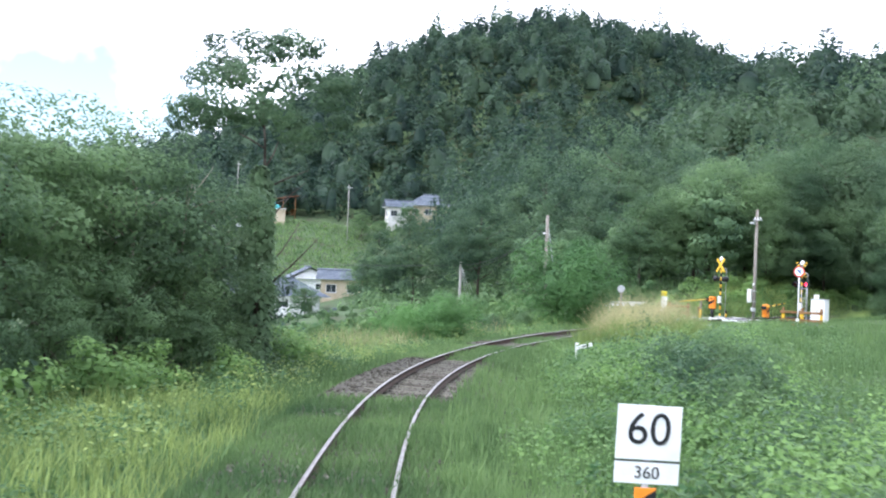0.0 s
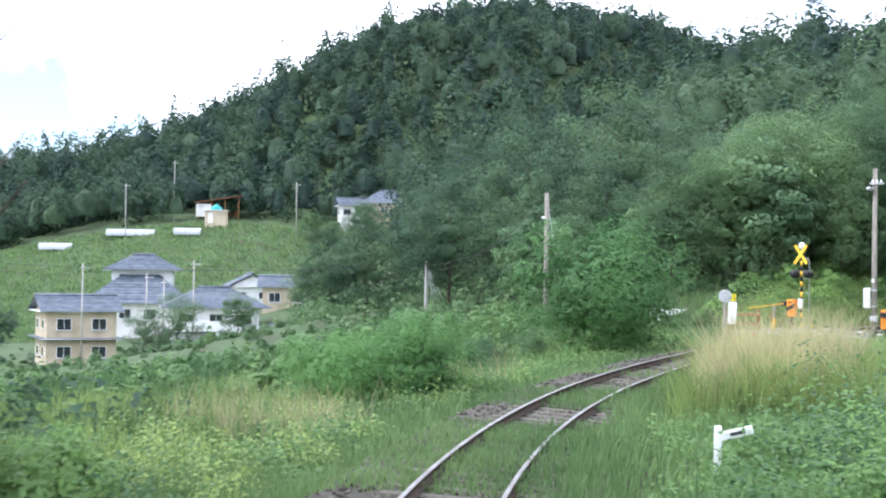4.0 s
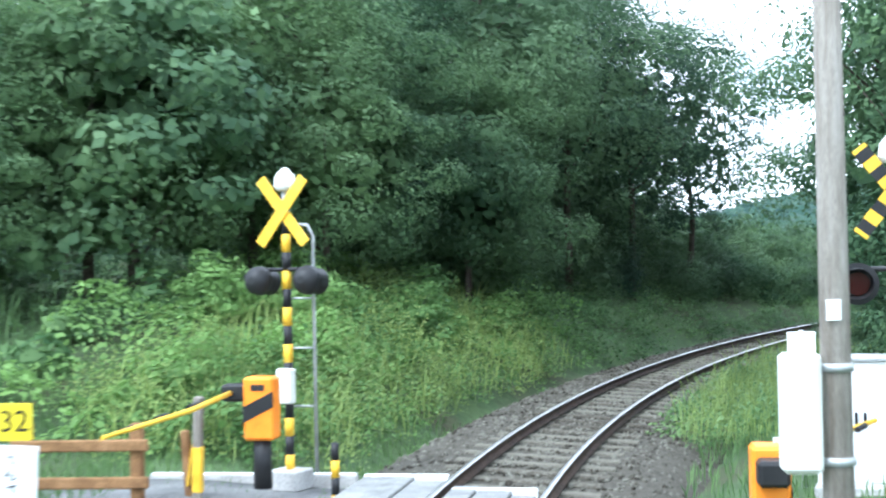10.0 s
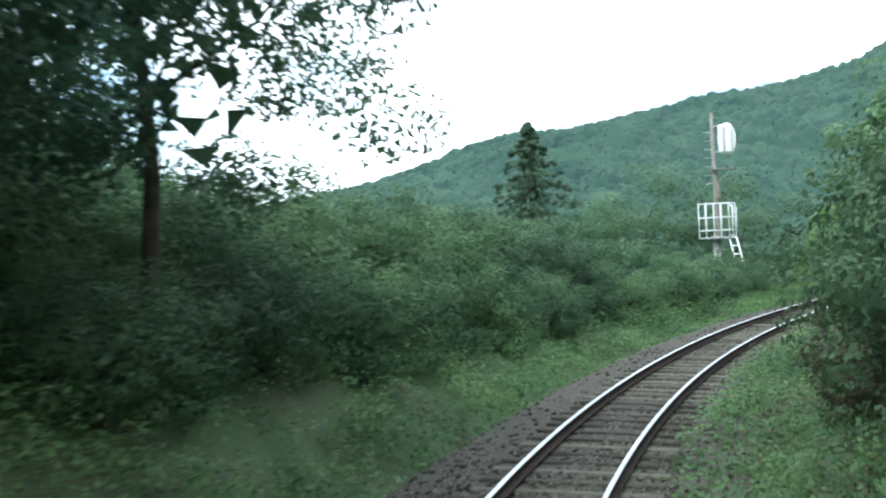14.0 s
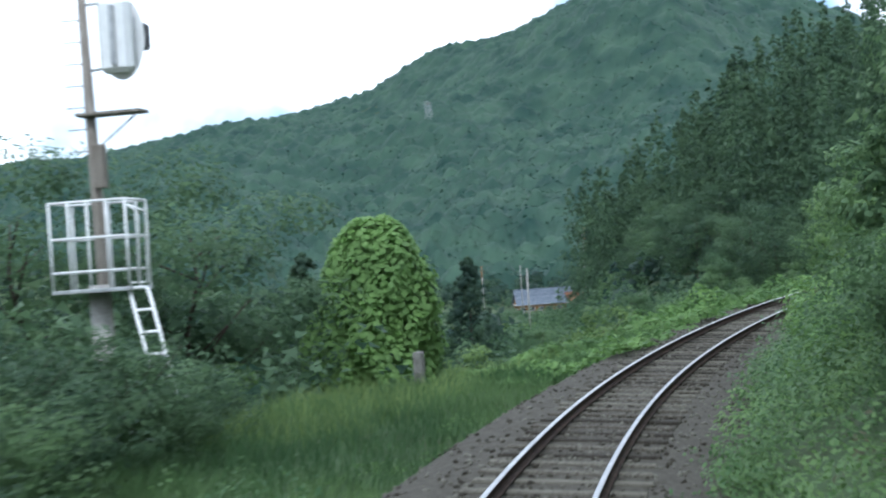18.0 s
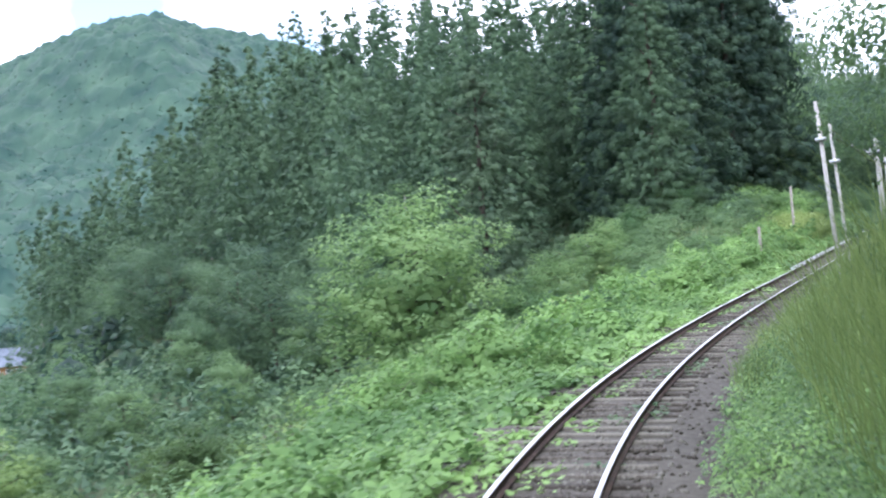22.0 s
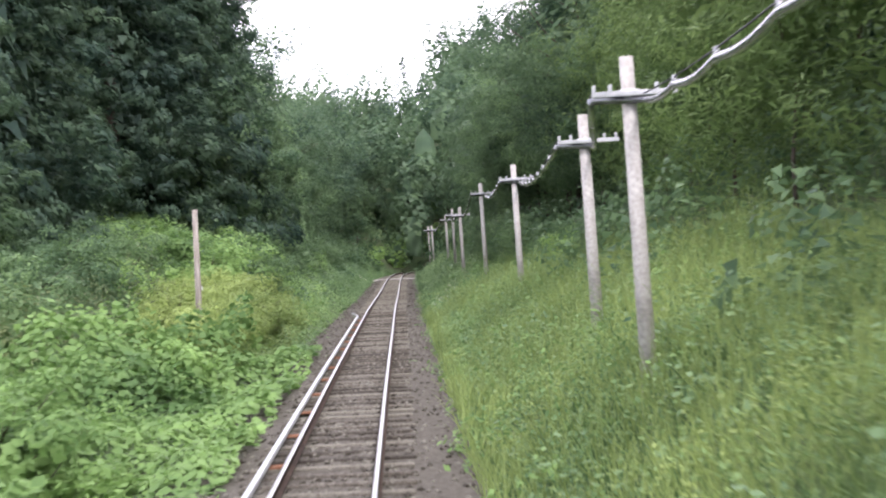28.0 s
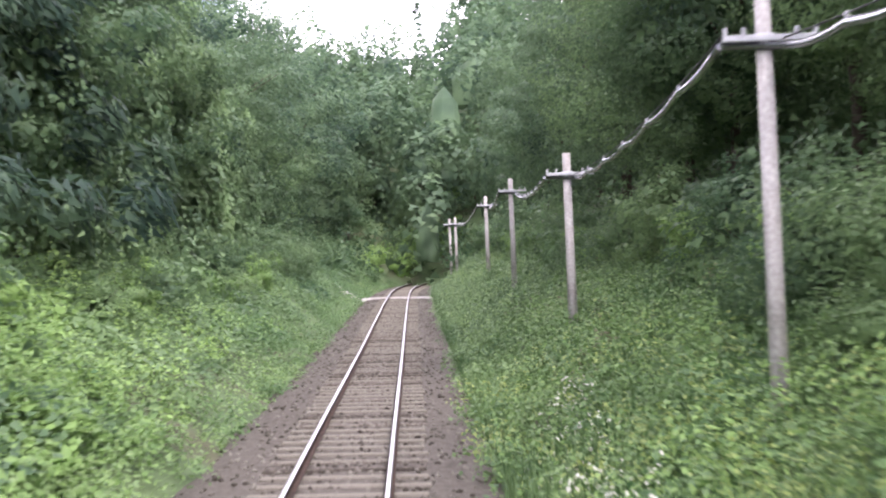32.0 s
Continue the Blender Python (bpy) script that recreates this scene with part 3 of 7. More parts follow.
def weeds(lo, hi, u0, u1, per, high, size, mat, label, leaves=40, wide=0.45, patch=None, name="weeds", category="weeds", up=0.4, plain=False):
    """Leafy clumps: domes of leaves on the ground."""
    leaves, size = int(leaves * 1.3), size * .82
    s, u, p = strew(lo, hi, u0, u1, per)
    if patch:
        p = p[patchy(p, *patch)]
    n = len(p)
    hh = high * rng.uniform(.5, 1.2, n) * (1 + .3 * wave(p[:, 0], p[:, 1], 2.1, 9))
    d = rng.normal(size=(n, leaves, 3))
    d /= np.linalg.norm(d, axis=2)[..., None]
    d *= rng.uniform(.55, 1.05, (n, leaves, 1))
    d[..., 2] = np.abs(d[..., 2])
    c = p[:, None] + d * np.stack([np.full(n, wide) * rng.uniform(.7, 1.4, n), np.full(n, wide) * rng.uniform(.7, 1.4, n), hh], 1)[:, None]
    c = c.reshape(-1, 3)
    soft = unit(d * .8 + np.array([0, 0, .45])).reshape(-1, 3)
    return stuff(name, [cards(c, size * rng.uniform(.6, 1.3, len(c)), .6, up, plain=plain, facing=soft * .8, soft=soft, own=.7)], mat, label, category)


def carpet(lo, hi, u0, u1, per, mound, size, mat, label, patch=None, name="kudzu", reach=3.0):
    """A creeper that drapes over humps: broad leaves in a rolling sheet."""
    s, u, p = strew(lo, hi, u0, u1, per * 1.7)
    size = size * .8
    if patch:
        p = p[patchy(p, *patch)]

    def hump(x, y):
        return np.clip(wave(x, y, reach * .55, 11) + .35 * wave(x, y, reach * .2, 12) + .2 * wave(x, y, reach * .09, 13) + .35, 0, 2) * mound
    x, y, e = p[:, 0], p[:, 1], .08
    h = hump(x, y)
    slope = np.stack([(hump(x - e, y) - hump(x + e, y)) / (2 * e), (hump(x, y - e) - hump(x, y + e)) / (2 * e), np.ones(len(p))], 1)
    p[:, 2] += h * rng.uniform(.8, 1.03, len(p)) + rng.uniform(.02, .14, len(p))
    soft = unit(slope)
    return stuff(name, [cards(p, size * rng.uniform(.6, 1.3, len(p)), .85, 1.1, facing=soft, soft=soft, own=.75)], mat, label, "creeper")


# ---- trees and shrubs ----
def limbs(h, r, n, spread, bare=0.3, seed=0, mat=None, parent=None, name="trunk", wobble=0.05):
    """A tapered trunk with limbs."""
    rnd = random.Random(seed)
    path = [Vector((0, 0, -0.5))]
    for i in range(1, 7):
        path.append(Vector((rnd.uniform(-1, 1) * wobble * h * i / 6, rnd.uniform(-1, 1) * wobble * h * i / 6, h * i / 6)))
    bm = tube(path, [r * (1 - .85 * i / 6) for i in range(7)], 7)
    for i in range(n):
        t = bare + (1 - bare) * (i + .5) / n * .9
        k = min(5, int(t * 6))
        a = path[k].lerp(path[k + 1], t * 6 - k)
        ang = rnd.uniform(0, 6.28)
        out = Vector((math.cos(ang), math.sin(ang), rnd.uniform(.2, .8)))
        ln = spread * rnd.uniform(.6, 1.0) * (1.1 - .5 * t)
        b = a + out * ln * .5 + Vector((0, 0, rnd.uniform(0, .1) * ln))
        c = a + out * ln + Vector((0, 0, rnd.uniform(.0, .3) * ln))
        tube([a, b, c], [r * .35 * (1 - t * .5), r * .2, r * .07], 5, bm)
    return part(name, bm, mat or BARK, parent, smooth=True)


def crown(parent, centre, radii, clumps, per, size, mat, seed, hollow=0.55, clump_r=0.3, aspect=0.55, up=0.4, droop=0.0, name="crown", plain=False, inner=7):
    """A crown of leaf clumps with an uneven outline and gaps, and coarser foliage inside."""
    g = np.random.default_rng(seed)
    d = unit(g.normal(size=(clumps, 3)))
    d[:, 2] = np.where(d[:, 2] < -.88, -d[:, 2], d[:, 2])
    radii = np.array(radii)
    c = d * g.uniform(hollow, 1.0, (clumps, 1)) * radii * g.uniform(.82, 1.12, (clumps, 1))
    q = unit(g.normal(size=(clumps, per, 3)) + .35 * d[:, None])
    far = g.uniform(.45, 1, (clumps, per, 1)) ** .6
    cr = clump_r * np.mean(radii) * g.uniform(.6, 1.25, (clumps, 1, 1))
    p = (c[:, None] + q * far * cr * np.array([1.1, 1.1, .66]) + np.array(centre)).reshape(-1, 3)
    soft = unit(d[:, None] * .4 + q * np.array([.75, .75, 1.0]) + np.array([0, 0, .15])).reshape(-1, 3)
    v, f, k = cards(p, size * g.uniform(.6, 1.3, len(p)), aspect, up, droop, soft, plain, soft=soft)
    if inner:
        n = clumps * inner
        d2 = unit(g.normal(size=(n, 3)))
        p2 = d2 * g.uniform(.15, .68, (n, 1)) * radii + np.array(centre)
        v2, f2, k2 = cards(p2, max(size * 2.2, .1 * np.mean(radii)) * g.uniform(.6, 1.2, n), .7, .3, 0, d2, plain, soft=d2)
        v, f, k = np.concatenate([v, v2]), np.concatenate([f, f2 + len(v)]), np.concatenate([k, k2])
    return add_mesh(name, v, f, mat, parent, normals=k)


def broadleaf(m, h, r, mat, label, seed, leaf_size=0.2, clumps=46, per=75, trunk=0.14, base=0.25, category="tree", group="", low=0.0, aspect=.55, clump=.3, plain=True, wobble=.05, inner=7):
    t = thing("broadleaf_tree", m, label, category, group)
    limbs(h * .8, trunk, 9, r * .9, base, seed, parent=t, wobble=wobble)
    hc = h * (1 - low) / 2 * 1.0
    crown(t, (0, 0, h - hc), (r, r, hc), clumps, per, leaf_size, mat, seed + 1, aspect=aspect, clump_r=clump, plain=plain, inner=inner)
    return t


def hearts(x, y, z, r, h, power, n, size):
    """Dense inner foliage of tapering conifers: verts, triangles and soft normals."""
    t, a = rng.uniform(0, .97, (len(x), n)), rng.uniform(0, 6.283, (len(x), n))
    q = r[:, None] * (1 - t) ** power * rng.uniform(.55, 1.05, t.shape)
    out = np.stack([np.cos(a), np.sin(a), .35 + 0 * a], 2)
    p = np.stack([x[:, None] + out[..., 0] * q, y[:, None] + out[..., 1] * q, z[:, None] + h[:, None] * t], 2)
    soft = unit(out).reshape(-1, 3)
    return cards(p.reshape(-1, 3), (size * (.35 + .65 * (1 - t)) * rng.uniform(.7, 1.2, t.shape)).ravel(), .8, .3, .2, soft, True, soft * .4 + np.array([0, 0, -.8]), soft, .6)


def cedar(m, h, r, mat, label, seed, group="", base=.1, boughs=320, per=34, size=.66, sag=.16, tuft=.42, power=.55, heart=.6, sticks=.5):
    """A pointed conifer: tufted boughs that reach out from the stem and droop."""
    t = thing("conifer_tree", m, label, "tree", group)
    limbs(h * .97, .018 * h, 12, r * sticks, base, seed, parent=t, wobble=.006)
    g = np.random.default_rng(seed)
    z = base + (1 - base) * g.uniform(0, 1, boughs) ** 1.15
    reach = r * (1.0 - z) ** power * g.uniform(.7, 1.12, boughs) + .12
    ang = g.uniform(0, 6.283, boughs)
    out = np.stack([np.cos(ang), np.sin(ang), 0 * ang], 1)
    tip = out * reach[:, None]
    tip[:, 2] = z * h - reach * sag * 2
    near = g.uniform(size=(boughs, per)) < .3
    q = np.where(near, g.uniform(.25, .8, (boughs, per)), 1.0)
    d = unit(g.normal(size=(boughs, per, 3)) + .4 * out[:, None])
    p = tip[:, None] * q[..., None] ** np.array([1, 1, 0]) + d * np.array([1, 1, .7]) * (tuft * 1.35 * (.45 + .55 * reach / r))[:, None, None] * g.uniform(.5, 1, (boughs, per, 1))
    p[..., 2] += reach[:, None] * sag * 2 * (1 - q * q)
    soft = unit(d * .75 + out[:, None] * .45 + np.array([0, 0, .2])).reshape(-1, 3)
    axis = np.repeat(out + np.array([0, 0, -.25]), per, 0)
    v, f, k = cards(p.reshape(-1, 3), size * g.uniform(.6, 1.3, boughs * per), .42, .2, .1, soft, True, axis, soft=soft)
    if heart:
        one = np.ones(1)
        v2, f2, k2 = hearts(0 * one, 0 * one, one * base * h, one * r * heart, one * h * (1 - base), power, 1500, .26 * r * heart)
        v, f, k = np.concatenate([v, v2]), np.concatenate([f, f2 + len(v)]), np.concatenate([k, k2])
    add_mesh("crown", v, f, mat, t, normals=k)
    return t


def shrub(m, h, r, mat, label, seed, leaf_size=.13, clumps=26, per=60, category="shrub", group="", aspect=.55, plain=False):
    t = thing("shrub", m, label, category, group)
    limbs(h * .75, .05, 8, r * .8, .05, seed, parent=t, name="stem")
    crown(t, (0, 0, h * .46), (r, r, h * .55), clumps, per, leaf_size, mat, seed + 3, hollow=.4, clump_r=.33, name="foliage", aspect=aspect, plain=plain)
    return t


def draped(m, h, r, mat, label, seed, n=9000, size=.2, group=""):
    """A tree smothered by creeper: an upright, round-topped column of hanging leaves over lumps."""
    t = thing("creeper_tree", m, label, "tree", group)
    limbs(h * .8, .12, 6, r * .7, .2, seed, parent=t, wobble=.02)
    g = np.random.default_rng(seed)

    def skin(z, a):
        top = np.sqrt(np.clip(1 - (np.clip(z - .6, 0, 1) / .4) ** 2, 0, 1))
        lump = 1 + .13 * np.sin(2 * a + seed) + .1 * np.sin(3 * a + 9 * z + seed) + .07 * np.sin(7 * a - 17 * z) + .05 * np.sin(11 * a + 29 * z)
        q = r * (.12 + .88 * top) * lump * (1 - .18 * (1 - z))
        return np.stack([np.cos(a) * q, np.sin(a) * q, z * h], -1)
    for k, (count, shrink, big) in enumerate(((n, 1.0, 1.0), (n // 5, .82, 2.4))):
        z, a = g.uniform(0, 1, count) ** .85, g.uniform(0, 6.283, count)
        p, e = skin(z, a), .03
        nrm = unit(np.cross(skin(z, a + e) - p, skin(np.minimum(z + e, 1.01), a) - p + np.array([0, 0, 1e-4])))
        nrm[z > .985] = (0, 0, 1)
        p = p * np.array([shrink, shrink, 1]) + nrm * g.uniform(-.12, .1, (count, 1)) * (r ** .5)
        w = cards(p, size * big * g.uniform(.6, 1.3, count), .85, .2, 0, nrm, False, np.array([0, 0, -1.0]) * np.ones((count, 1)), unit(nrm + np.array([0, 0, .45])), .5)
        out = w if k == 0 else (np.concatenate([out[0], w[0]]), np.concatenate([out[1], w[1] + len(out[0])]), np.concatenate([out[2], w[2]]))
    add_mesh("creeper", out[0], out[1], mat, t, normals=out[2])
    return t


def plant_at(x, y, turn=0.0, size=1.0, sink=0.1, tall=1.0):
    z = float(ground_at(x, y)[0]) - sink
    return pose(x, y, z, 0, 0, turn) @ Matrix.Diagonal((size, size, size * tall, 1))


def plant_su(s, u, turn=0.0, size=1.0, sink=0.1, tall=1.0):
    p = on_line(s, u)
    return plant_at(float(p[0]), float(p[1]), turn, size, sink, tall)


def copies(src, places):
    """Copies of a planted thing at other poses (uniform scale taken from the pose)."""
    for m in places:
        ob = copy_thing(src, m)
        ob.matrix_basis = m


def domes(x, y, z, r, h, k):
    """Uneven rounded crowns: verts and triangles."""
    n = len(x)
    rings = [(-.35, 1.0), (.3, 1.0), (.72, .72)]
    a = np.arange(k) * 2 * np.pi / k
    parts = []
    for up, wide in rings:
        q = rng.uniform(.82, 1.16, (n, k)) * wide * r[:, None]
        parts.append(np.stack([x[:, None] + np.cos(a) * q, y[:, None] + np.sin(a) * q, z[:, None] + h[:, None] * up * rng.uniform(.88, 1.12, (n, k))], 2))
    v = np.concatenate(parts + [np.stack([x, y, z + h], 1)[:, None]], 1)
    i, j = np.arange(k), (np.arange(k) + 1) % k
    f = np.concatenate([np.stack([i, j, j + k], 1), np.stack([i, j + k, i + k], 1), np.stack([i + k, j + k, j + 2 * k], 1), np.stack([i + k, j + 2 * k, i + 2 * k], 1), np.stack([i + 2 * k, j + 2 * k, 0 * i + 3 * k], 1)])
    return v.reshape(-1, 3), (f[None] + (np.arange(n) * (3 * k + 1))[:, None, None]).reshape(-1, 3)


def dome_woods(name, x, y, r, leaves, size, mat, label, tall=1.25, lift=.5, core=0.0, points=.25, lumps=9):
    """Many tree crowns joined: each a heap of leafy lumps round a ragged dome."""
    n, m = len(x), max(4, leaves // lumps)
    z = ground_at(x, y)
    hgt = tall * r * rng.uniform(.75, 1.5, n)
    pointed = rng.uniform(size=n) < points
    ld = rng.normal(size=(n, lumps, 3))
    ld[..., 2] = np.abs(ld[..., 2]) * .9 - .15
    ld = unit(ld)
    q = unit(rng.normal(size=(n, lumps, m, 3)) + .75 * ld[:, :, None])
    lr = rng.uniform(.34, .56, (n, lumps, 1, 1))
    rel = ld[:, :, None] * (1 - lr * .8) + q * lr * rng.uniform(.82, 1.06, (n, lumps, m, 1))
    narrow = np.where(pointed[:, None, None], 1 - .72 * np.clip(rel[..., 2], 0, 1), 1.0)
    high = np.where(pointed, 1.35, 1.0)[:, None, None]
    c = np.stack([x[:, None, None] + rel[..., 0] * narrow * r[:, None, None], y[:, None, None] + rel[..., 1] * narrow * r[:, None, None], (z + hgt * lift)[:, None, None] + rel[..., 2] * high * hgt[:, None, None]], 3).reshape(-1, 3)
    soft = unit(q * .8 + ld[:, :, None] * .4).reshape(-1, 3)
    v, f, k = cards(c, size * rng.uniform(.6, 1.35, len(c)), .75, .5, 0, soft, True, soft=soft)
    if core:
        cv, cf = domes(x, y, z + hgt * lift, r * core * np.where(pointed, .6, 1), hgt * core * np.where(pointed, 1.2, 1), 7)
        mid = np.repeat(np.stack([x, y, z + hgt * (lift - .2)], 1), len(cv) // n, 0)
        v, f, k = np.concatenate([v, cv]), np.concatenate([f, cf + len(v)]), np.concatenate([k, unit(cv - mid)])
    return tagged(add_mesh(name, v, f, mat, normals=k), label, "woods", kind="stuff")


def conifer_woods(name, x, y, h, r, leaves, size, mat, label, tufts=100):
    """Many pointed conifers joined: each a cone of tufted boughs down to the ground."""
    n, m = len(x), leaves // tufts
    base = ground_at(x, y) - .8
    z = rng.uniform(0, 1, (n, tufts)) ** 1.15
    ang = rng.uniform(0, 6.283, (n, tufts))
    rad = r[:, None] * (1 - z) ** .72 * rng.uniform(.72, 1.02, (n, tufts)) + .1
    out = np.stack([np.cos(ang), np.sin(ang), 0 * ang], 2)
    tip = np.stack([x[:, None] + out[..., 0] * rad, y[:, None] + out[..., 1] * rad, base[:, None] + z * h[:, None] - .2 * rad], 2)
    d = unit(rng.normal(size=(n, tufts, m, 3)) + .5 * out[:, :, None])
    wide = (.22 + .75 * (1 - z)) * rng.uniform(.8, 1.3, (n, tufts))
    c = (tip[:, :, None] + d * np.array([1, 1, .8]) * wide[..., None, None] * rng.uniform(.6, 1.05, (n, tufts, m, 1))).reshape(-1, 3)
    soft = unit(d * .8 + out[:, :, None] * .4 + np.array([0, 0, .15])).reshape(-1, 3)
    axis = np.repeat((out * .7 + np.array([0, 0, -.35])).reshape(-1, 3), m, 0)
    v, f, k = cards(c, size * rng.uniform(.6, 1.35, len(c)), .55, .3, .1, soft, True, axis, soft=soft)
    v2, f2, k2 = hearts(x, y, base, r * .75, h, .72, 420, 1.0)
    v, f, k = np.concatenate([v, v2]), np.concatenate([f, f2 + len(v)]), np.concatenate([k, k2])
    return tagged(add_mesh(name, v, f, mat, normals=k), label, "woods", kind="stuff")


# ---- level crossing ----
def banded_pole(parent, r, z0, z1, first=0):
    """A pole in black and yellow bands."""
    n = max(1, int(round((z1 - z0) / .22)))
    step = (z1 - z0) / n
    for i in range(n):
        part("band", tube([(0, 0, z0 + i * step), (0, 0, z0 + (i + 1) * step)], r, 12), (YELLOW, BLACK)[(i + first) % 2], parent)


def crossbuck(parent, z, y, striped):
    for a in (52, -52):
        arm = part("cross_board", box(1.0, .02, .14, 0, 0, 0, .004), YELLOW, parent)
        arm.matrix_basis = pose(0, y + (.012 if a > 0 else -.012), z, 0, a, 0)
        if striped:
            for k in (-.41, -.205, 0, .205, .41):
                st = part("black_stripe", prism([(k - .05, -.071), (k + .05, -.071), (k + .05, .071), (k - .05, .071)], .026), BLACK, arm)


def flasher(parent, x, z, y, lit, dish=.19, away=False):
    if away:
        b = part("lamp_case", tube([(x, y - .2, z), (x, y - .17, z), (x, y - .1, z), (x, y, z)], [.04, .11, .165, .18], 18), BLACK, parent)
        part("hood", tube([(x, y, z), (x, y + .22, z - .02)], [.15, .16], 16, cap=False), BLACK, b)
        return
    b = part("backplate", disc(dish, .03, x, y, z, 24), BLACK, parent)
    part("hood", tube([(x, y - .01, z + .02), (x, y - .22, z + .0)], [.125, .14], 16, cap=False), BLACK, b)
    part("lens", disc(.105, .03, x, y - .03, z, 20), RED_LAMP if lit else DARK_LENS, b)
    part("lamp_case", tube([(x, y + .0, z), (x, y + .16, z)], [.11, .07], 14), BLACK, b)


def crossing_mast(s, u, h, striped, lit, turn=0.0):
    t = thing("crossing_signal", beside(s, u, h, turn), "black and yellow crossing signal with one red lamp lit" if lit else "black and yellow crossing signal with plain yellow crossed boards", "crossing signal", "level crossing signals")
    part("footing", box(.42, .42, .25, 0, 0, .02, .02), CONCRETE, t)
    banded_pole(t, .055, .1, 3.2)
    crossbuck(t, 3.25, -.08, striped)
    part("bell", tube([(0, 0, 3.5), (0, 0, 3.56), (0, 0, 3.68), (0, 0, 3.78)], [.1, .14, .12, .03], 16), WHITE, t, "white domed bell")
    part("cap_pole", tube([(0, 0, 3.2), (0, 0, 3.52)], .05, 10), GALV, t)
    bar = part("lamp_bar", tube([(-.42, -.02, 2.55), (.42, -.02, 2.55)], .025, 8), BLACK, t)
    flasher(bar, -.34, 2.42, -.06, False, away=not striped)
    flasher(bar, .34, 2.42, -.06, lit, away=not striped)
    lad = part("ladder_rail", tube([(.30, .12, .1), (.30, .12, 2.95), (.24, .1, 3.08), (.02, .05, 3.1)], .022, 8), GALV, t)
    for z in (.9, 1.6, 2.2):
        part("rung", tube([(0, .03, z), (.30, .12, z)], .014, 6), GALV, lad)
    part("junction_box", box(.2, .14, .42, .02, -.1, 1.15, .015), CREAM, t)
    return t


crossing_mast(92.5, -2.68, -.12, False, False, -14)
crossing_mast(89, 4.0, -.2, True, True, -6)


def barrier(s, u, h, turn, arm_to):
    t = thing("barrier_machine", beside(s, u, h, turn), "orange crossing barrier machine on a black pedestal", "barrier machine", "barrier machines")
    part("pedestal", tube([(0, 0, -.1), (0, 0, .48)], [.11, .1], 12), BLACK, t)
    case = part("case", box(.36, .3, .72, 0, 0, .82, .03), ORANGE, t)
    part("dark_band", prism([(-.18, .66), (-.18, .84), (.18, 1.02), (.18, .84)], .006, -.153), BLACK, case)
    part("maker_plate", box(.16, .006, .07, 0, -.155, 1.06, .002), BLACK, case)
    hub = part("arm_hub", box(.3, .24, .2, -.3, 0, 1.0, .03), BLACK, t)
    x, y, z = arm_to
    bar = part("barrier_arm", tube([(-.35, 0, 1.0), (x * .5, y * .5, 1.02 + z * .5), (x, y, 1.0 + z)], [.035, .03, .022], 8), YELLOW, t)
    for k in (.3, .55, .8):
        a = Vector((-.35, 0, 1.0)).lerp(Vector((x, y, 1.0 + z)), k)
        b = Vector((-.35, 0, 1.0)).lerp(Vector((x, y, 1.0 + z)), k + .09)
        part("arm_band", tube([a, b], .036 - .012 * k, 8), BLACK, bar)


barrier(91.6, -2.72, .04, 0, (-.5, -3.3, -.15))
barrier(87, 2.72, -.14, 90, (.6, -.9, .3))

# road and crossing deck, a little skew to the track
DECK_S = 89.6


def deck_frame():
    return beside(DECK_S, 0, 0, 0)


deck = thing("crossing_deck", deck_frame(), "grey panels of the level crossing with white edges", "crossing deck")
for x0, x1, z, mat in ((-1.62, -1.02, -.03, DECK), (-1.0, -.62, -.02, DECK), (-.48, -.2, -.015, DECK), (-.18, .2, -.015, DECK), (.22, .48, -.015, DECK), (.62, .98, -.02, DECK), (1.0, 1.62, -.03, ASPHALT)):
    for k, (y0, y1) in enumerate(((-1.55, -.02), (.0, 1.55))):
        part("deck_panel", box(x1 - x0, y1 - y0, .1, (x0 + x1) / 2, (y0 + y1) / 2 + .3 - .62 * (x0 + x1) / 2, z - .05 - .05 * (x0 + x1) / 2, .012), mat, deck)
for x0, x1 in ((-1.62, -.62), (-.48, .48), (.62, 1.62)):
    for y in (-1.58, 1.58):
        e = part("edge_beam", box(x1 - x0, .05, .12, (x0 + x1) / 2, y + .3 - .62 * (x0 + x1) / 2, -.055 - .05 * (x0 + x1) / 2, .01), WHITE, deck, "white painted edge")
        part("ramp_block", box(.5, .35, .16, (x0 + x1) / 2, y * 1.12 + .3 - .62 * (x0 + x1) / 2, -.16 - .05 * (x0 + x1) / 2, .05), DECK, deck)


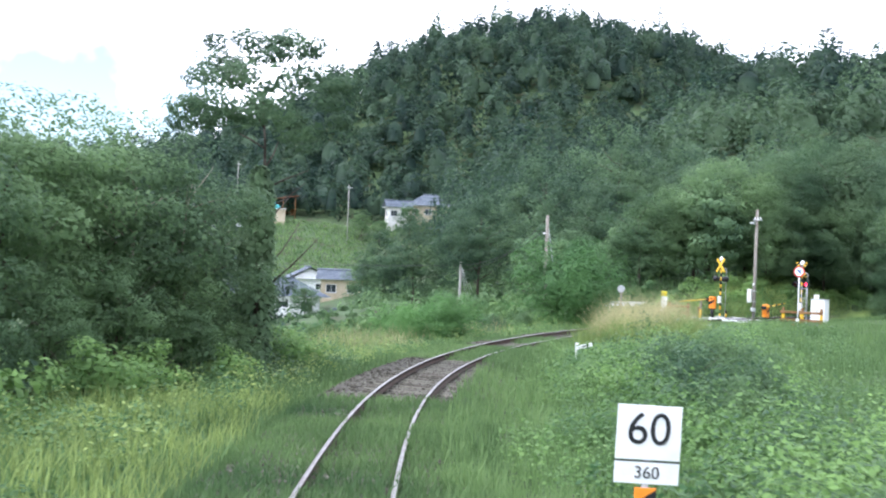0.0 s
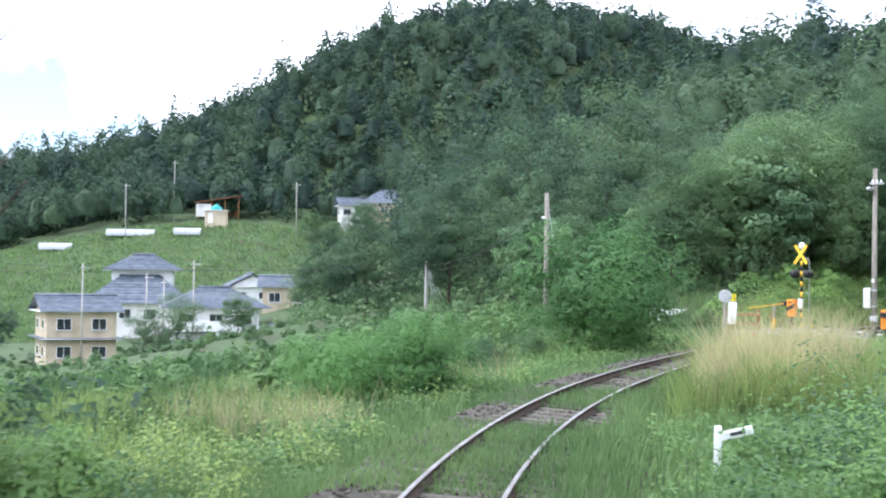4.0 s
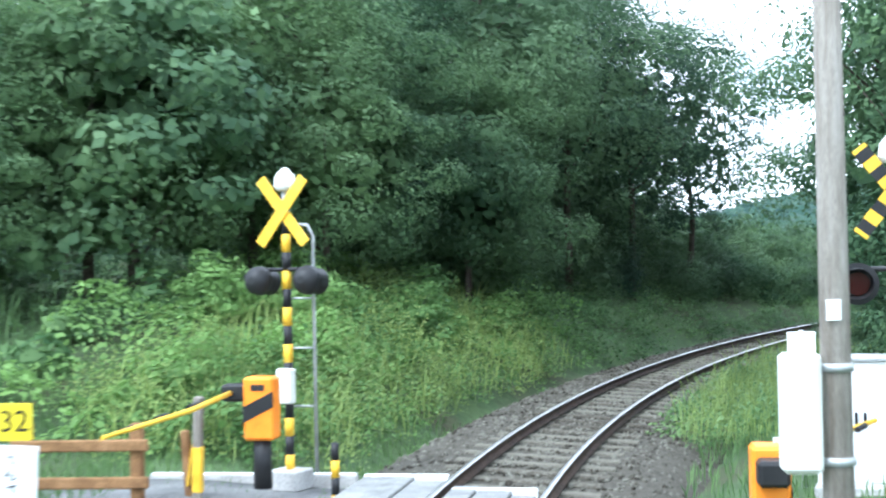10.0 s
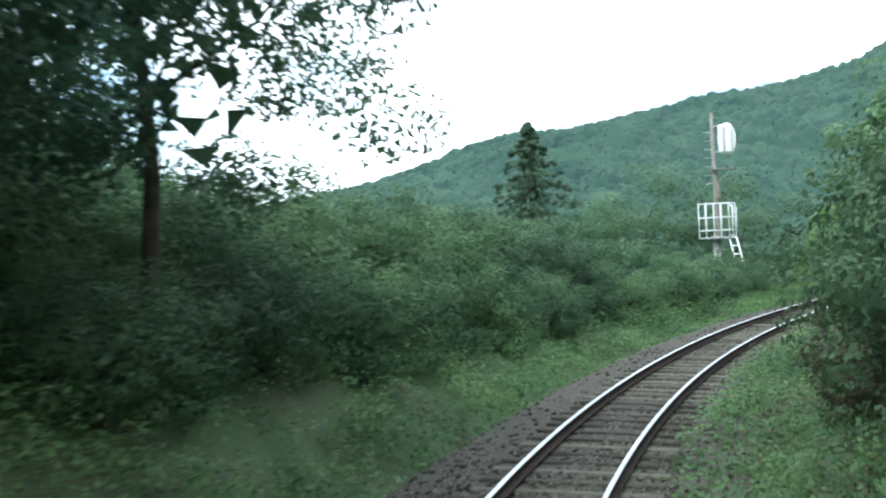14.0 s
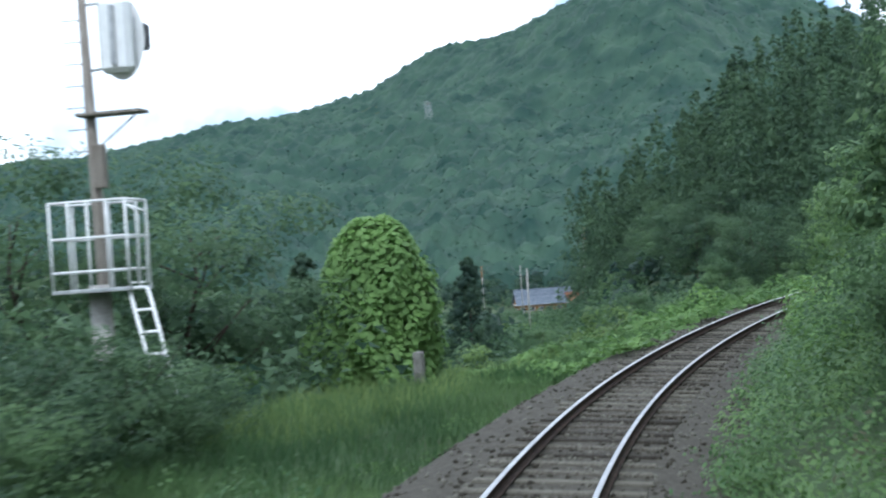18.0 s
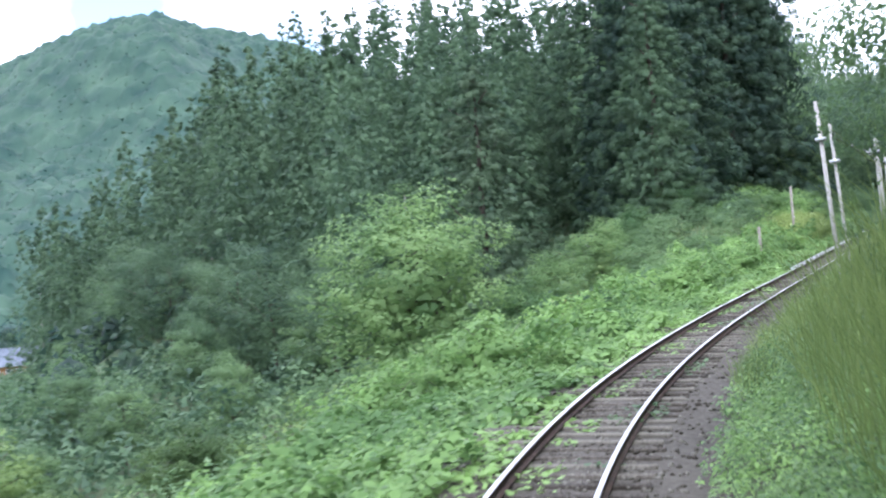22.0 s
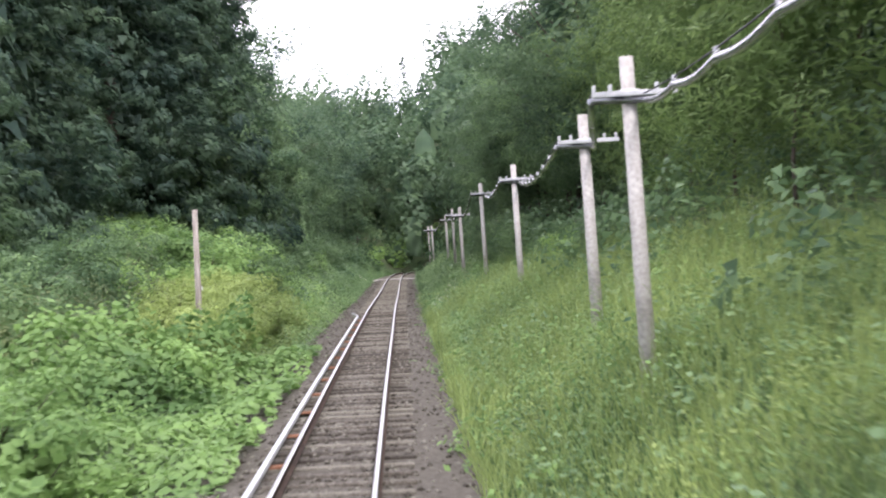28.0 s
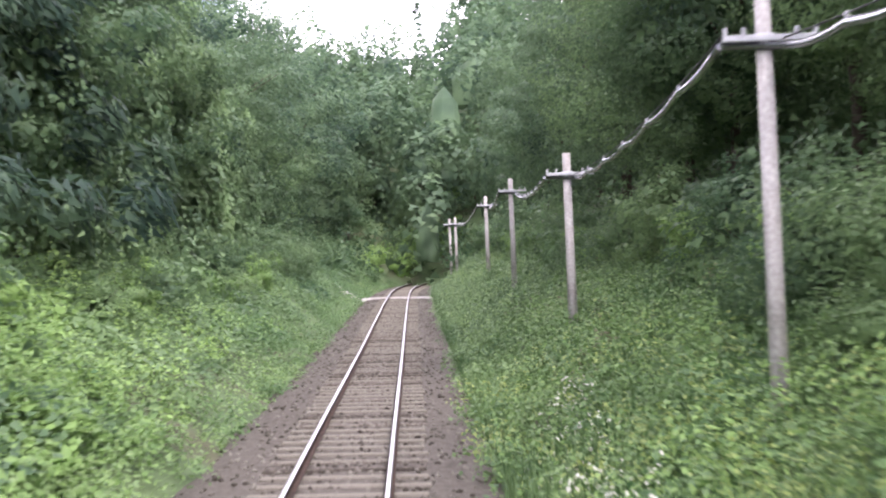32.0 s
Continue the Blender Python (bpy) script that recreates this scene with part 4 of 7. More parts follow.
def ribbon(name, pts, width, mat, lift, label, category="road"):
    """A strip that lies along the ground through points (x, y)."""
    p = np.array(pts, float)
    t = np.linspace(0, 1, 60)
    k = np.linspace(0, 1, len(p))
    c = np.stack([np.interp(t, k, p[:, 0]), np.interp(t, k, p[:, 1])], 1)
    for _ in range(6):
        c[1:-1] = (c[:-2] + c[2:]) / 2 * .5 + c[1:-1] * .5
    d = np.gradient(c, axis=0)
    n = np.stack([d[:, 1], -d[:, 0]], 1)
    n /= np.linalg.norm(n, axis=1)[:, None]
    off = np.array([-.5, -.25, 0, .25, .5]) * width
    q = c[:, None] + n[:, None] * off[:, None]
    z = np.repeat(ground_at(c[:, 0], c[:, 1])[:, None], 5, 1)
    v = np.concatenate([q, (z + lift)[..., None]], 2)
    skirt = v.copy()
    skirt[..., 2] -= .4
    v = np.concatenate([skirt[:, :1], v, skirt[:, -1:]], 1)
    i, j = np.meshgrid(np.arange(59), np.arange(6), indexing="ij")
    a = (i * 7 + j).ravel()
    return tagged(add_mesh(name, v.reshape(-1, 3), np.stack([a, a + 1, a + 8, a + 7], 1)[:, ::-1], mat), label, category, kind="structure")


def xy(s, u):
    p = on_line(s, u)
    return float(p[0]), float(p[1])


slab = tagged(part("apron_slab", box(1.5, 2.3, .16, 0, 0, 0, .02), PALE_POLE), "pale concrete apron slab beside the crossing panels", "slab")
slab.matrix_basis = beside(89.0, 2.45, -.19, 2)
ribbon("road_left", [xy(91.2, -1.65), xy(91.5, -4), xy(92.2, -9), xy(DECK_S + 4, -18), xy(DECK_S - 2, -30), xy(DECK_S - 8, -45)], 2.7, ASPHALT, .14, "narrow grey asphalt lane leading away from the crossing")
ribbon("road_right", [xy(89.0, 1.65), xy(88.8, 4), xy(DECK_S - 3, 7.5), xy(82, 12), xy(74, 16), xy(62, 19), xy(45, 22), xy(22, 26), xy(0, 30)], 3.2, ASPHALT, .14, "pale worn lane that follows the railway to the crossing")
for name, s0, s1, u0, u1, sd in (("left", 91.5, 1.35, -1.95, -4.6, 1), ("right", 89.0, 1.5, 1.7, 3.4, 1)):
    for e in (-s1, s1):
        kerb = tagged(part("kerb", box(abs(u1 - u0), .12, .22, 0, 0, 0, .02), CONCRETE), "low concrete kerb with a white painted top", "kerb", "crossing kerbs")
        kerb.matrix_basis = beside(s0 + e, (u0 + u1) / 2, -.2, 2)
        part("white_line", box(abs(u1 - u0) - .04, .1, .012, 0, 0, .113, .002), WHITE, kerb)

# posts and small fences at the crossing
def marker_post(s, u, h, height, label="short black and yellow marker post"):
    t = thing("marker_post", beside(s, u, h), label, "post", "marker posts")
    banded_pole(t, .05, -.1, height)


marker_post(91.9, -1.95, -.28, .7)
t = thing("taped_post", beside(91.6, -3.5, -.3), "pair of rough wooden stakes wound with yellow tape", "post")
a = part("stake", box(.11, .1, 1.35, 0, 0, .62, .02, ry=2), WOOD_POLE, t)
part("tape", box(.118, .108, .55, .0, 0, .45, .02, ry=2), YELLOW, a, "peeling yellow tape")
b = part("stake", box(.1, .09, .95, -.16, .1, .42, .02, ry=-4), BROWN_WOOD, t)
part("tape", box(.03, .1, .5, -.1, .05, .5, .01, ry=9), YELLOW, b)
marker_post(91.6, 3.1, -.25, .55)


def plank_fence(s, u, h, turn, n, gap, height, label, banded=True):
    t = thing("plank_fence", beside(s, u, h, turn), label, "fence", "plank fences")
    for i in range(n):
        p = part("post", box(.14, .13, height, i * gap, 0, height / 2 - .1, .02), BROWN_WOOD, t)
        if banded:
            part("yellow_band", box(.146, .136, .3, i * gap, 0, height * .55, .02), YELLOW, p, "peeling yellow paint band")
    for z in (height * .72, height * .38):
        part("rail", box(gap * (n - 1) + .3, .06, .13, gap * (n - 1) / 2, -.09, z, .015), BROWN_WOOD, t)


plank_fence(90.6, -5.1, -.3, 5, 2, 1.25, 1.2, "brown wooden plank fence beside the lane", False)
plank_fence(87.0, 3.75, -.2, -12, 3, 1.2, 1.25, "weathered brown post fence with yellow bands")

# kilometre plate with white board
t = thing("distance_board", beside(85.5, -2.8, -.45, 6), "yellow number plate over a white notice board on a stake", "sign")
part("stake", box(.06, .05, 1.4, 0, .03, .6, .008), BROWN_WOOD, t)
pl = part("number_plate", box(.34, .012, .27, 0, -.01, 1.88, .004), material("lemon yellow paint", [(.72, .58, .02), (.8, .66, .03)], 4, fine=.2, rough=.5), t)
letters("32", .22, BLACK, pl, .04, -.018, 1.88)
part("small_mark", box(.035, .004, .09, -.13, -.018, 1.85, .001), BLACK, pl)
wb = part("notice_board", box(.34, .014, .86, .02, -.008, 1.28, .004, ry=3), WHITE, t)
rnd = random.Random(12)
for i in range(7):
    for k in range(4):
        w, up_ = rnd.uniform(.02, .075), rnd.uniform(.012, .05)
        part("text_bar", box(w if k % 2 else .014, .004, .012 if k % 2 else up_, .02 + rnd.uniform(-.03, .03), -.017, 1.61 - .108 * i + rnd.uniform(-.03, .03), .001), DARK_CABLE, wb)
for s, u in ((86, -2.1), (86.2, 4.6)):
    t = thing("reflector", beside(s, u, -.35), "small red reflector on a stub", "reflector", "red reflectors")
    part("stub", tube([(0, 0, -.05), (0, 0, .3)], .02, 6), GALV, t)
    part("red_face", box(.16, .05, .16, 0, -.01, .36, .02), RED, t)

# utility pole by the crossing
def utility_pole(m, height, r, mat, label, group="", arms=(), lamp=False):
    t = thing("utility_pole", m, label, "utility pole", group)
    part("shaft", tube([(0, 0, -1), (0, 0, height)], [r, r * .72], 14), mat, t)
    for z, ln, y in arms:
        part("crossarm", box(ln, .07, .07, ln * .18, y, z, .008), GALV, t)
        for k in (-.3, 0, .3):
            part("insulator", tube([(ln * (.18 + k), y, z + .03), (ln * (.18 + k), y, z + .14)], [.03, .025], 8), WHITE, t)
    return t


t = utility_pole(beside(84.6, 2.93, -.5), 6.75, .108, WOOD_POLE, "grey weathered utility pole at the crossing", arms=[(6.2, .5, -.12)])
cab = part("meter_box", box(.25, .2, .74, -.23, -.06, 2.05, .03), CREAM, t)
part("mount_strap", tube([(0, 0, 2.3), (0, 0, 2.35)], .112, 14), GALV, t)
part("mount_strap", tube([(0, 0, 1.72), (0, 0, 1.77)], .114, 14), GALV, t)
part("lower_box", box(.26, .16, .2, .02, -.13, 1.3, .02), GALV, t)
part("number_tag", box(.09, .012, .13, -.02, -.106, 2.68, .003), WHITE, t)
part("street_lamp", box(.18, .5, .12, -.1, -.3, 6.0, .05), GALV, t)
part("conduit", tube([(.08, -.13, 0), (.08, -.13, 1.3)], .03, 8), DARK_CABLE, t)

t = thing("relay_cabinet", beside(92.0, 3.95, -.2, -8), "white steel equipment cabinet with two doors", "cabinet")
part("plinth", box(1.0, .6, .25, 0, 0, .05, .02), CONCRETE, t)
part("body", box(.92, .5, 1.35, 0, 0, .84, .02), WHITE, t)
for x in (-.23, .23):
    d = part("door", box(.43, .02, 1.24, x, -.26, .84, .008), WHITE, t)
    part("handle", box(.03, .03, .14, x * .2, -.28, .9, .006), BLACK, d)
part("roof", box(1.0, .6, .05, 0, 0, 1.54, .012), GALV, t)
t = thing("signal_ladder", beside(88.2, 4.45, -.2, -6), "grey ladder standing by the crossing signal", "ladder")
for x in (-.15, .15):
    part("stile", tube([(x, 0, 0), (x, 0, 2.4)], .018, 6), GALV, t)
for i in range(9):
    part("rung", tube([(-.15, 0, .2 + .25 * i), (.15, 0, .2 + .25 * i)], .012, 6), GALV, t)
t = thing("repeater_board", beside(92.9, 3.36, -.25), "narrow black board with a white cap on a grey post", "board")
part("post", tube([(0, 0, -.1), (0, 0, 1.85)], .03, 8), GALV, t)
for x in (-.085, .085):
    part("plate", box(.15, .025, .9, x, -.03, 1.1, .006), BLACK, t)
    part("white_cap", box(.15, .03, .26, x, -.032, 1.7, .01), WHITE, t)
t = thing("number_stub", beside(94.8, 3.15, -.35), "small white plate with the figure 6 on a stub", "sign")
part("stub", box(.06, .05, .4, 0, .03, .1, .006), CONCRETE, t)
pl = part("plate", box(.25, .014, .3, 0, 0, .33, .004), WHITE, t)
letters("6", .24, BLACK, pl, 0, -.011, .33)

# round prohibition sign
t = thing("round_sign", pose(23.3, 78.9, float(on_line(86)[2]) - .3, 0, 0, -28), "round red and white prohibition sign on a white post", "road sign")
part("post", tube([(0, 0, -.2), (0, 0, 3.5)], .035, 10), WHITE, t)
f = part("disc", disc(.3, .012, 0, -.05, 3.25, 32), RED, t)
part("white_field", disc(.235, .016, 0, -.053, 3.25, 32), WHITE, f)
part("blue_motif", box(.3, .012, .075, 0, -.06, 3.25, .002, ry=45), BLUE, f)
part("blue_motif", box(.14, .012, .075, .06, -.058, 3.3, .002, ry=-45), BLUE, f)
part("tag", box(.18, .012, .2, 0, -.045, .6, .004), WHITE, t)

# small round marker seen from behind, battery box, gradient post
t = thing("round_marker", beside(63.4, 2.55, -.45, 12), "small round marker sign seen from its grey back", "sign")
part("post", tube([(0, .05, -.2), (0, .05, 2.6)], .04, 8), WOOD_POLE, t)
part("back", disc(.155, .012, 0, 0, 2.5, 24), GALV, t)
part("clamp", box(.06, .05, .06, 0, .0, 2.5, .01), GALV, t)
t = thing("battery_box", beside(77, 3.0, -.5, -5) @ Matrix.Scale(.86, 4), "pale grey steel box with a sloping lid beside the track", "box")
part("body", box(.48, .36, .8, 0, 0, .36, .02), CREAM, t)
part("lid", box(.54, .42, .06, 0, 0, .79, .015, rx=5), WHITE, t)
part("foot", box(.5, .38, .1, 0, 0, -.06, .01), CONCRETE, t)
t = thing("gradient_post", beside(49.5, 3.2, -.5, 4), "white wooden gradient post with one tilted arm", "post")
part("post", box(.11, .11, 1.0, 0, 0, .4, .015), WHITE, t)
part("arm", box(.5, .05, .13, .26, -.03, .8, .01, ry=-14), WHITE, t)
part("text_bar", box(.22, .006, .05, .28, -.06, .807, .001, ry=-14), DARK_CABLE, t)

# speed board
t = thing("speed_board", beside(13.5, 2.91, -.5, 2), "white speed limit board with black figures on a striped post", "sign")
t.matrix_basis = t.matrix_basis @ pose(0, 0, 0, 0, 1.5, 0)
part("post", tube([(0, .04, -.2), (0, .04, 1.9)], .035, 8), GALV, t)
pl = part("speed_plate", box(.6, .014, .5, 0, 0, 1.74, .006), WHITE, t)
letters("60", .42, BLACK, pl, 0, -.011, 1.76)
sp = part("length_plate", box(.6, .014, .2, 0, 0, 1.37, .005), WHITE, t)
part("plate_rim", box(.61, .012, .012, 0, -.004, 1.478, .002), BLACK, sp)
letters("360", .16, BLACK, sp, 0, -.011, 1.37)
st = part("striped_plate", box(.2, .016, .75, 0, 0, .86, .004), ORANGE, t, "orange plate with black diagonals")
for i in range(3):
    part("diagonal", prism([(-.1, .98 - .28 * i), (-.1, 1.09 - .28 * i), (.1, 1.22 - .28 * i), (.1, 1.11 - .28 * i)], .02), BLACK, st)

# guard rail by the lane
t = thing("guard_rail", beside(92.5, -10.5, -.2, 80), "white steel guard rail beside the lane", "guard rail")
for i in range(4):
    part("post", tube([(i * 1.5, 0, -.2), (i * 1.5, 0, .75)], .05, 10), WHITE, t)
part("beam", box(5.2, .06, .3, 2.25, -.07, .62, .04), WHITE, t)
part("end_piece", box(.35, .1, .34, -.4, -.05, .62, .06), WHITE, t)

# poles left of the line, with wires
pm = utility_pole(plant_su(93, -15.9), 6.5 - float(ground_su(93, -15.9)[0]), .14, WOOD_POLE, "old wooden pole with a lamp and a stay wire")
part("lamp_head", box(.14, .4, .12, -.2, -.2, 5.6, .04), WHITE, pm)
part("stay_wire", tube([(0, 0, 6.6), (1.0, -.3, 0)], .015, 5), GALV, pm)
WPH = 3.3 - float(ground_su(105, -36.4)[0])
wp = utility_pole(plant_su(105, -36.4), WPH, .14, PALE_POLE, "short concrete pole with stay wires")
for dx in (.6, .9, 1.2, 1.6):
    part("stay_wire", tube([(0, 0, WPH - .2), (dx, -.4, WPH - 3.6)], .02, 5), GALV, wp)


def wire(a, b, sag, mat, label, r=.012, name="cable", n=12):
    pts = [Vector(a).lerp(Vector(b), i / n) - Vector((0, 0, sag * 4 * (i / n) * (1 - i / n))) for i in range(n + 1)]
    return tagged(part(name, tube(pts, r, 5), mat), label, "cable", "overhead cables")


def top_of(ob, z):
    return ob.matrix_basis @ Vector((0, 0, z))


wire(top_of(pm, 5.9), top_of(wp, WPH - .3), .6, DARK_CABLE, "thin dark overhead wire", .018)
wire(top_of(wp, WPH - .3), (-30, 150, 3), .6, DARK_CABLE, "thin dark overhead wire", .02)
wire(top_of(pm, 6.6), top_of(wp, WPH - .7), .9, DARK_CABLE, "thin dark overhead wire", .018)

# ---- railway signal with cage ----
zb = float(ground_at(95.3, 137.4)[0])
sg = thing("railway_signal", pose(95.3, 137.4, zb, 0, 0, -74), "tall railway signal seen from behind, with a white oval hood", "railway signal")
H0 = 3.35 - zb
part("base_mast", tube([(0, 0, -.5), (0, 0, H0 + .1)], .2, 14), PALE_POLE, sg)
part("mast", tube([(.12, .05, -.3), (.05, .05, H0 + 1), (0, 0, 9.2 - zb)], [.13, .115, .075], 12), WOOD_POLE, sg, "grey-brown weathered mast")
hd = part("signal_head", box(.62, .3, 1.35, .62, .02, 7.95 - zb, .13), WHITE, sg, "white signal housing")
bk = tube([(.62, .28, 7.95 - zb), (.62, .32, 7.95 - zb)], [.5, .48], 24)
bmesh.ops.scale(bk, vec=(.9, 1, 1.55), space=Matrix.Translation((-.62, 0, -(7.95 - zb))), verts=bk.verts)
part("backboard", bk, WHITE, hd, "oval white backboard")
part("hood", box(.3, .5, .5, .85, .55, 8.0 - zb, .05), BLACK, hd)
part("rib", box(.1, .08, 1.1, .62, -.16, 7.95 - zb, .02), GALV, hd)
for z in (7.35, 8.55):
    part("bracket", tube([(0, 0, z - zb), (.6, 0, z - zb + .05)], .03, 6), GALV, sg)
part("step_platform", box(1.25, .45, .06, .45, 0, 6.55 - zb, .01), WOOD_POLE, sg)
part("strut", tube([(.9, 0, 6.5 - zb), (.1, 0, 5.9 - zb)], .02, 6), GALV, sg)
for i in range(7):
    part("step", tube([(-.42, 0, 5.9 - zb + .4 * i), (.0, 0, 5.9 - zb + .4 * i)], .015, 5), GALV, sg)
part("cable_box", box(.22, .2, .8, .18, -.05, 5.6 - zb, .02), WOOD_POLE, sg)
cage = part("cage_floor", box(1.5, 1.1, .07, .1, -.1, H0, .01), GALV, sg)
for z in (.35, .95, 1.6):
    pts = [(-.62, -.62, H0 + z), (.82, -.62, H0 + z), (.82, .4, H0 + z), (-.62, .4, H0 + z), (-.62, -.62, H0 + z)]
    part("cage_rail", tube(pts, .028, 6), WHITE, cage)
for x, y in ((-.62, -.62), (-.26, -.62), (.1, -.62), (.46, -.62), (.82, -.62), (.82, -.1), (.82, .4), (.1, .4), (-.62, .4)):
    part("cage_post", tube([(x, y, H0), (x, y, H0 + 1.6)], .026, 6), WHITE, cage)
for k in (0, .16):
    part("hoop", tube([(.82 + k, -.5, H0 + .1), (.95 + k, -.5, H0 + .1), (1.0 + k, -.5, H0 + 1.35), (.82, -.5, H0 + 1.5)], .025, 6), WHITE, cage)
lad = part("ladder", tube([(.75, -.5, H0), (1.5, -.9, .3)], .035, 6), WHITE, sg)
part("ladder_stile", tube([(1.1, -.5, H0), (1.85, -.9, .3)], .035, 6), WHITE, lad)
for i in range(7):
    k = i / 7
    part("tread", tube([(.75 + .75 * k, -.5 - .4 * k, H0 + (.3 - H0) * k), (1.1 + .75 * k, -.5 - .4 * k, H0 + (.3 - H0) * k)], .03, 5), WHITE, lad)
cp = thing("concrete_post", beside(190, -7.5, -1.0), "old grey concrete boundary post", "post")
part("post", box(.26, .24, 1.3, 0, 0, .3, .03), OLD_CONCRETE, cp)

# ---- the pole line right of the straight ----
POLES = [(231.6, 3.55, 5.1), (232.2, 3.75, 4.6), (249.5, 3.9, 4.75), (263, 3.55, 4.65), (277.3, 3.65, 4.6), (283.7, 3.95, 4.5), (303, 4.35, 4.75), (321.5, 4.4, 5.0), (336.5, 4.05, 4.5), (357.5, 4.35, 5.0), (376, 4.4, 5.0), (404, 3.5, 4.6), (407, 3.1, 4.6)]
hooks = []
for i, (s, u, top) in enumerate(POLES):
    g = float(ground_su(s, u)[0]) - float(on_line(s)[2])
    t = thing("cable_pole", beside(s, u, g) @ pose(0, 0, 0, 0, (-3.5 if i < 2 else -1.2), 0), "pale round concrete pole carrying a silvery cable" if i > 1 else "leaning grey pole standing with a twin", "pole", "cable poles along the track")
    hgt = top - g
    part("shaft", tube([(0, 0, -.6), (0, 0, hgt)], [.1, .08] if i > 1 else [[.055, .045], [.04, .035]][i], 12), PALE_POLE, t)
    if i > 1:
        part("crossarm", box(.95, .06, .06, .05, -.1, hgt - .42, .006), GALV, t)
        part("arm_clamp", tube([(0, 0, hgt - .47), (0, 0, hgt - .37)], .12, 12), GALV, t)
        for k in (-.4, -.22, .3, .48):
            part("clip", box(.04, .07, .09, k, -.1, hgt - .36, .008), GALV, t)
        hooks.append((on_line(s, u - .5, top - .48), on_line(s - .14, u + .08, top - .5)))
    else:
        part("band", tube([(0, 0, hgt - .9), (0, 0, hgt - .82)], .12, 12), GALV, t)
hooks.insert(0, (on_line(232.0, 3.6, 4.35), on_line(232.0, 3.6, 4.35)))
for a, b in zip(hooks, hooks[1:]):
    p0, p1 = Vector(a[0]), Vector(b[1])
    d = (p1 - p0).length
    spans = max(3, int(d / 2.2))
    drop = lambda f: .012 * d * 4 * f * (1 - f)
    line, low = [], []
    for k in range(spans * 5 + 1):
        f = k / (spans * 5)
        w = abs(math.sin(math.pi * f * spans)) * .05
        p = p0.lerp(p1, f) - Vector((0, 0, drop(f)))
        line.append(p + Vector((0, 0, .075)))
        low.append(p - Vector((0, 0, w)))
    low.append(Vector(b[0]))
    c = tagged(part("cable", tube(low, .04, 7), CABLE), "thick silvery overhead cable slung in short loops", "cable", "overhead cables")
    part("carrier_wire", tube(line, .009, 5), DARK_CABLE, c)
    part("companion_wire", tube([p + Vector((0, 0, .035)) for p in low], .013, 5), DARK_CABLE, c)
    for k in range(1, spans):
        p = low[k * 5]
        part("tie_band", tube([p - Vector((0, 0, .04)), p + Vector((0, 0, .09))], .022, 6), GALV, c)
# whistle board among the grass
t = thing("bowtie_board", beside(252.6, 3.6, .55, 5), "low black and white board half hidden in grass", "sign")
part("stake", tube([(0, .03, -.8), (0, .03, .7)], .03, 8), GALV, t)
b = part("board", box(.96, .014, .6, 0, 0, .47, .005), WHITE, t)
part("black_triangle", prism([(-.48, .77), (.48, .77), (0, .47)], .02), BLACK, b)
part("black_triangle", prism([(-.48, .17), (.48, .17), (0, .47)], .02), BLACK, b)

# poles and posts left of the straight
t = utility_pole(plant_su(300.5, -4.5), 4.0, .1, WOOD_POLE, "bare brown wooden pole above the creepers")
part("white_tag", box(.1, .02, .12, 0, -.1, 1.9, .004), WHITE, t)
t = thing("wooden_stub", plant_su(276, -3.7), "short brown wooden stub post", "post")
part("post", tube([(0, 0, -.3), (0, 0, 2.3)], [.08, .07], 8), WOOD_POLE, t)
t = thing("guard_bar", pose(0, 0, 0), "grey steel bar lying along the outside of a rail", "bar")
v, f = sweep(np.arange(263, 317.5, 1.0), [(-.87, -.06), (-.87, .0), (-.855, .008), (-.81, .008), (-.795, .0), (-.795, -.06)])
add_mesh("bar", v, f[:, ::-1], GALV, t)
part("bent_end", tube([on_line(317, -.835, -.02), on_line(317.6, -.9, .0), on_line(318.1, -1.08, .06)], .035, 6), GALV, t)
for s in np.arange(265, 317, 3.0):
    o = part("bracket", box(.3, .1, .05, 0, 0, 0, .01), RUST, t)
    o.matrix_basis = beside(s, -.8, -.13)
t = thing("clothes_frame", plant_at(242.6, 130.2), "thin pole with a pale bar across its top", "frame")
hh = 5.5 - float(ground_at(242.6, 130.2)[0])
part("pole", tube([(0, 0, -.3), (0, 0, hh)], .05, 8), RUST, t)
part("bar", box(2.0, .12, .08, 0, 0, hh, .01, rz=30), WHITE, t)
for x, y, z, r in ((245.2, 145.9, 12.4, .12), (275, 171.6, -2.2, .13), (351.3, 233.2, .8, .2), (581, 345, .5, .3), (628, 320, 13.1, .38)):
    g = float(ground_at(x, y)[0])
    utility_pole(plant_at(x, y), max(z - g, 4), r, PALE_POLE if r < .3 else BROWN_WOOD, "slim utility pole rising from the valley", "valley poles", arms=[(max(z - g, 4) - .6, 1.6, 0)] if r > .15 else ())
t = thing("low_shed", pose(205.2, 131.2, 1.75, 0, 0, 20), "low shed with a red tin roof half hidden by creeper", "shed")
part("wall", box(2.6, 2.0, 2.6, 0, 0, -1.35, .02), BROWN_WOOD, t)
for k in (-1, 1):
    part("roof_sheet", box(3.1, 1.35, .05, 0, .58 * k, .12, .01, rx=-20 * k), RED, t)
part("ridge", tube([(-1.55, 0, .36), (1.55, 0, .36)], .05, 6), RED, t)
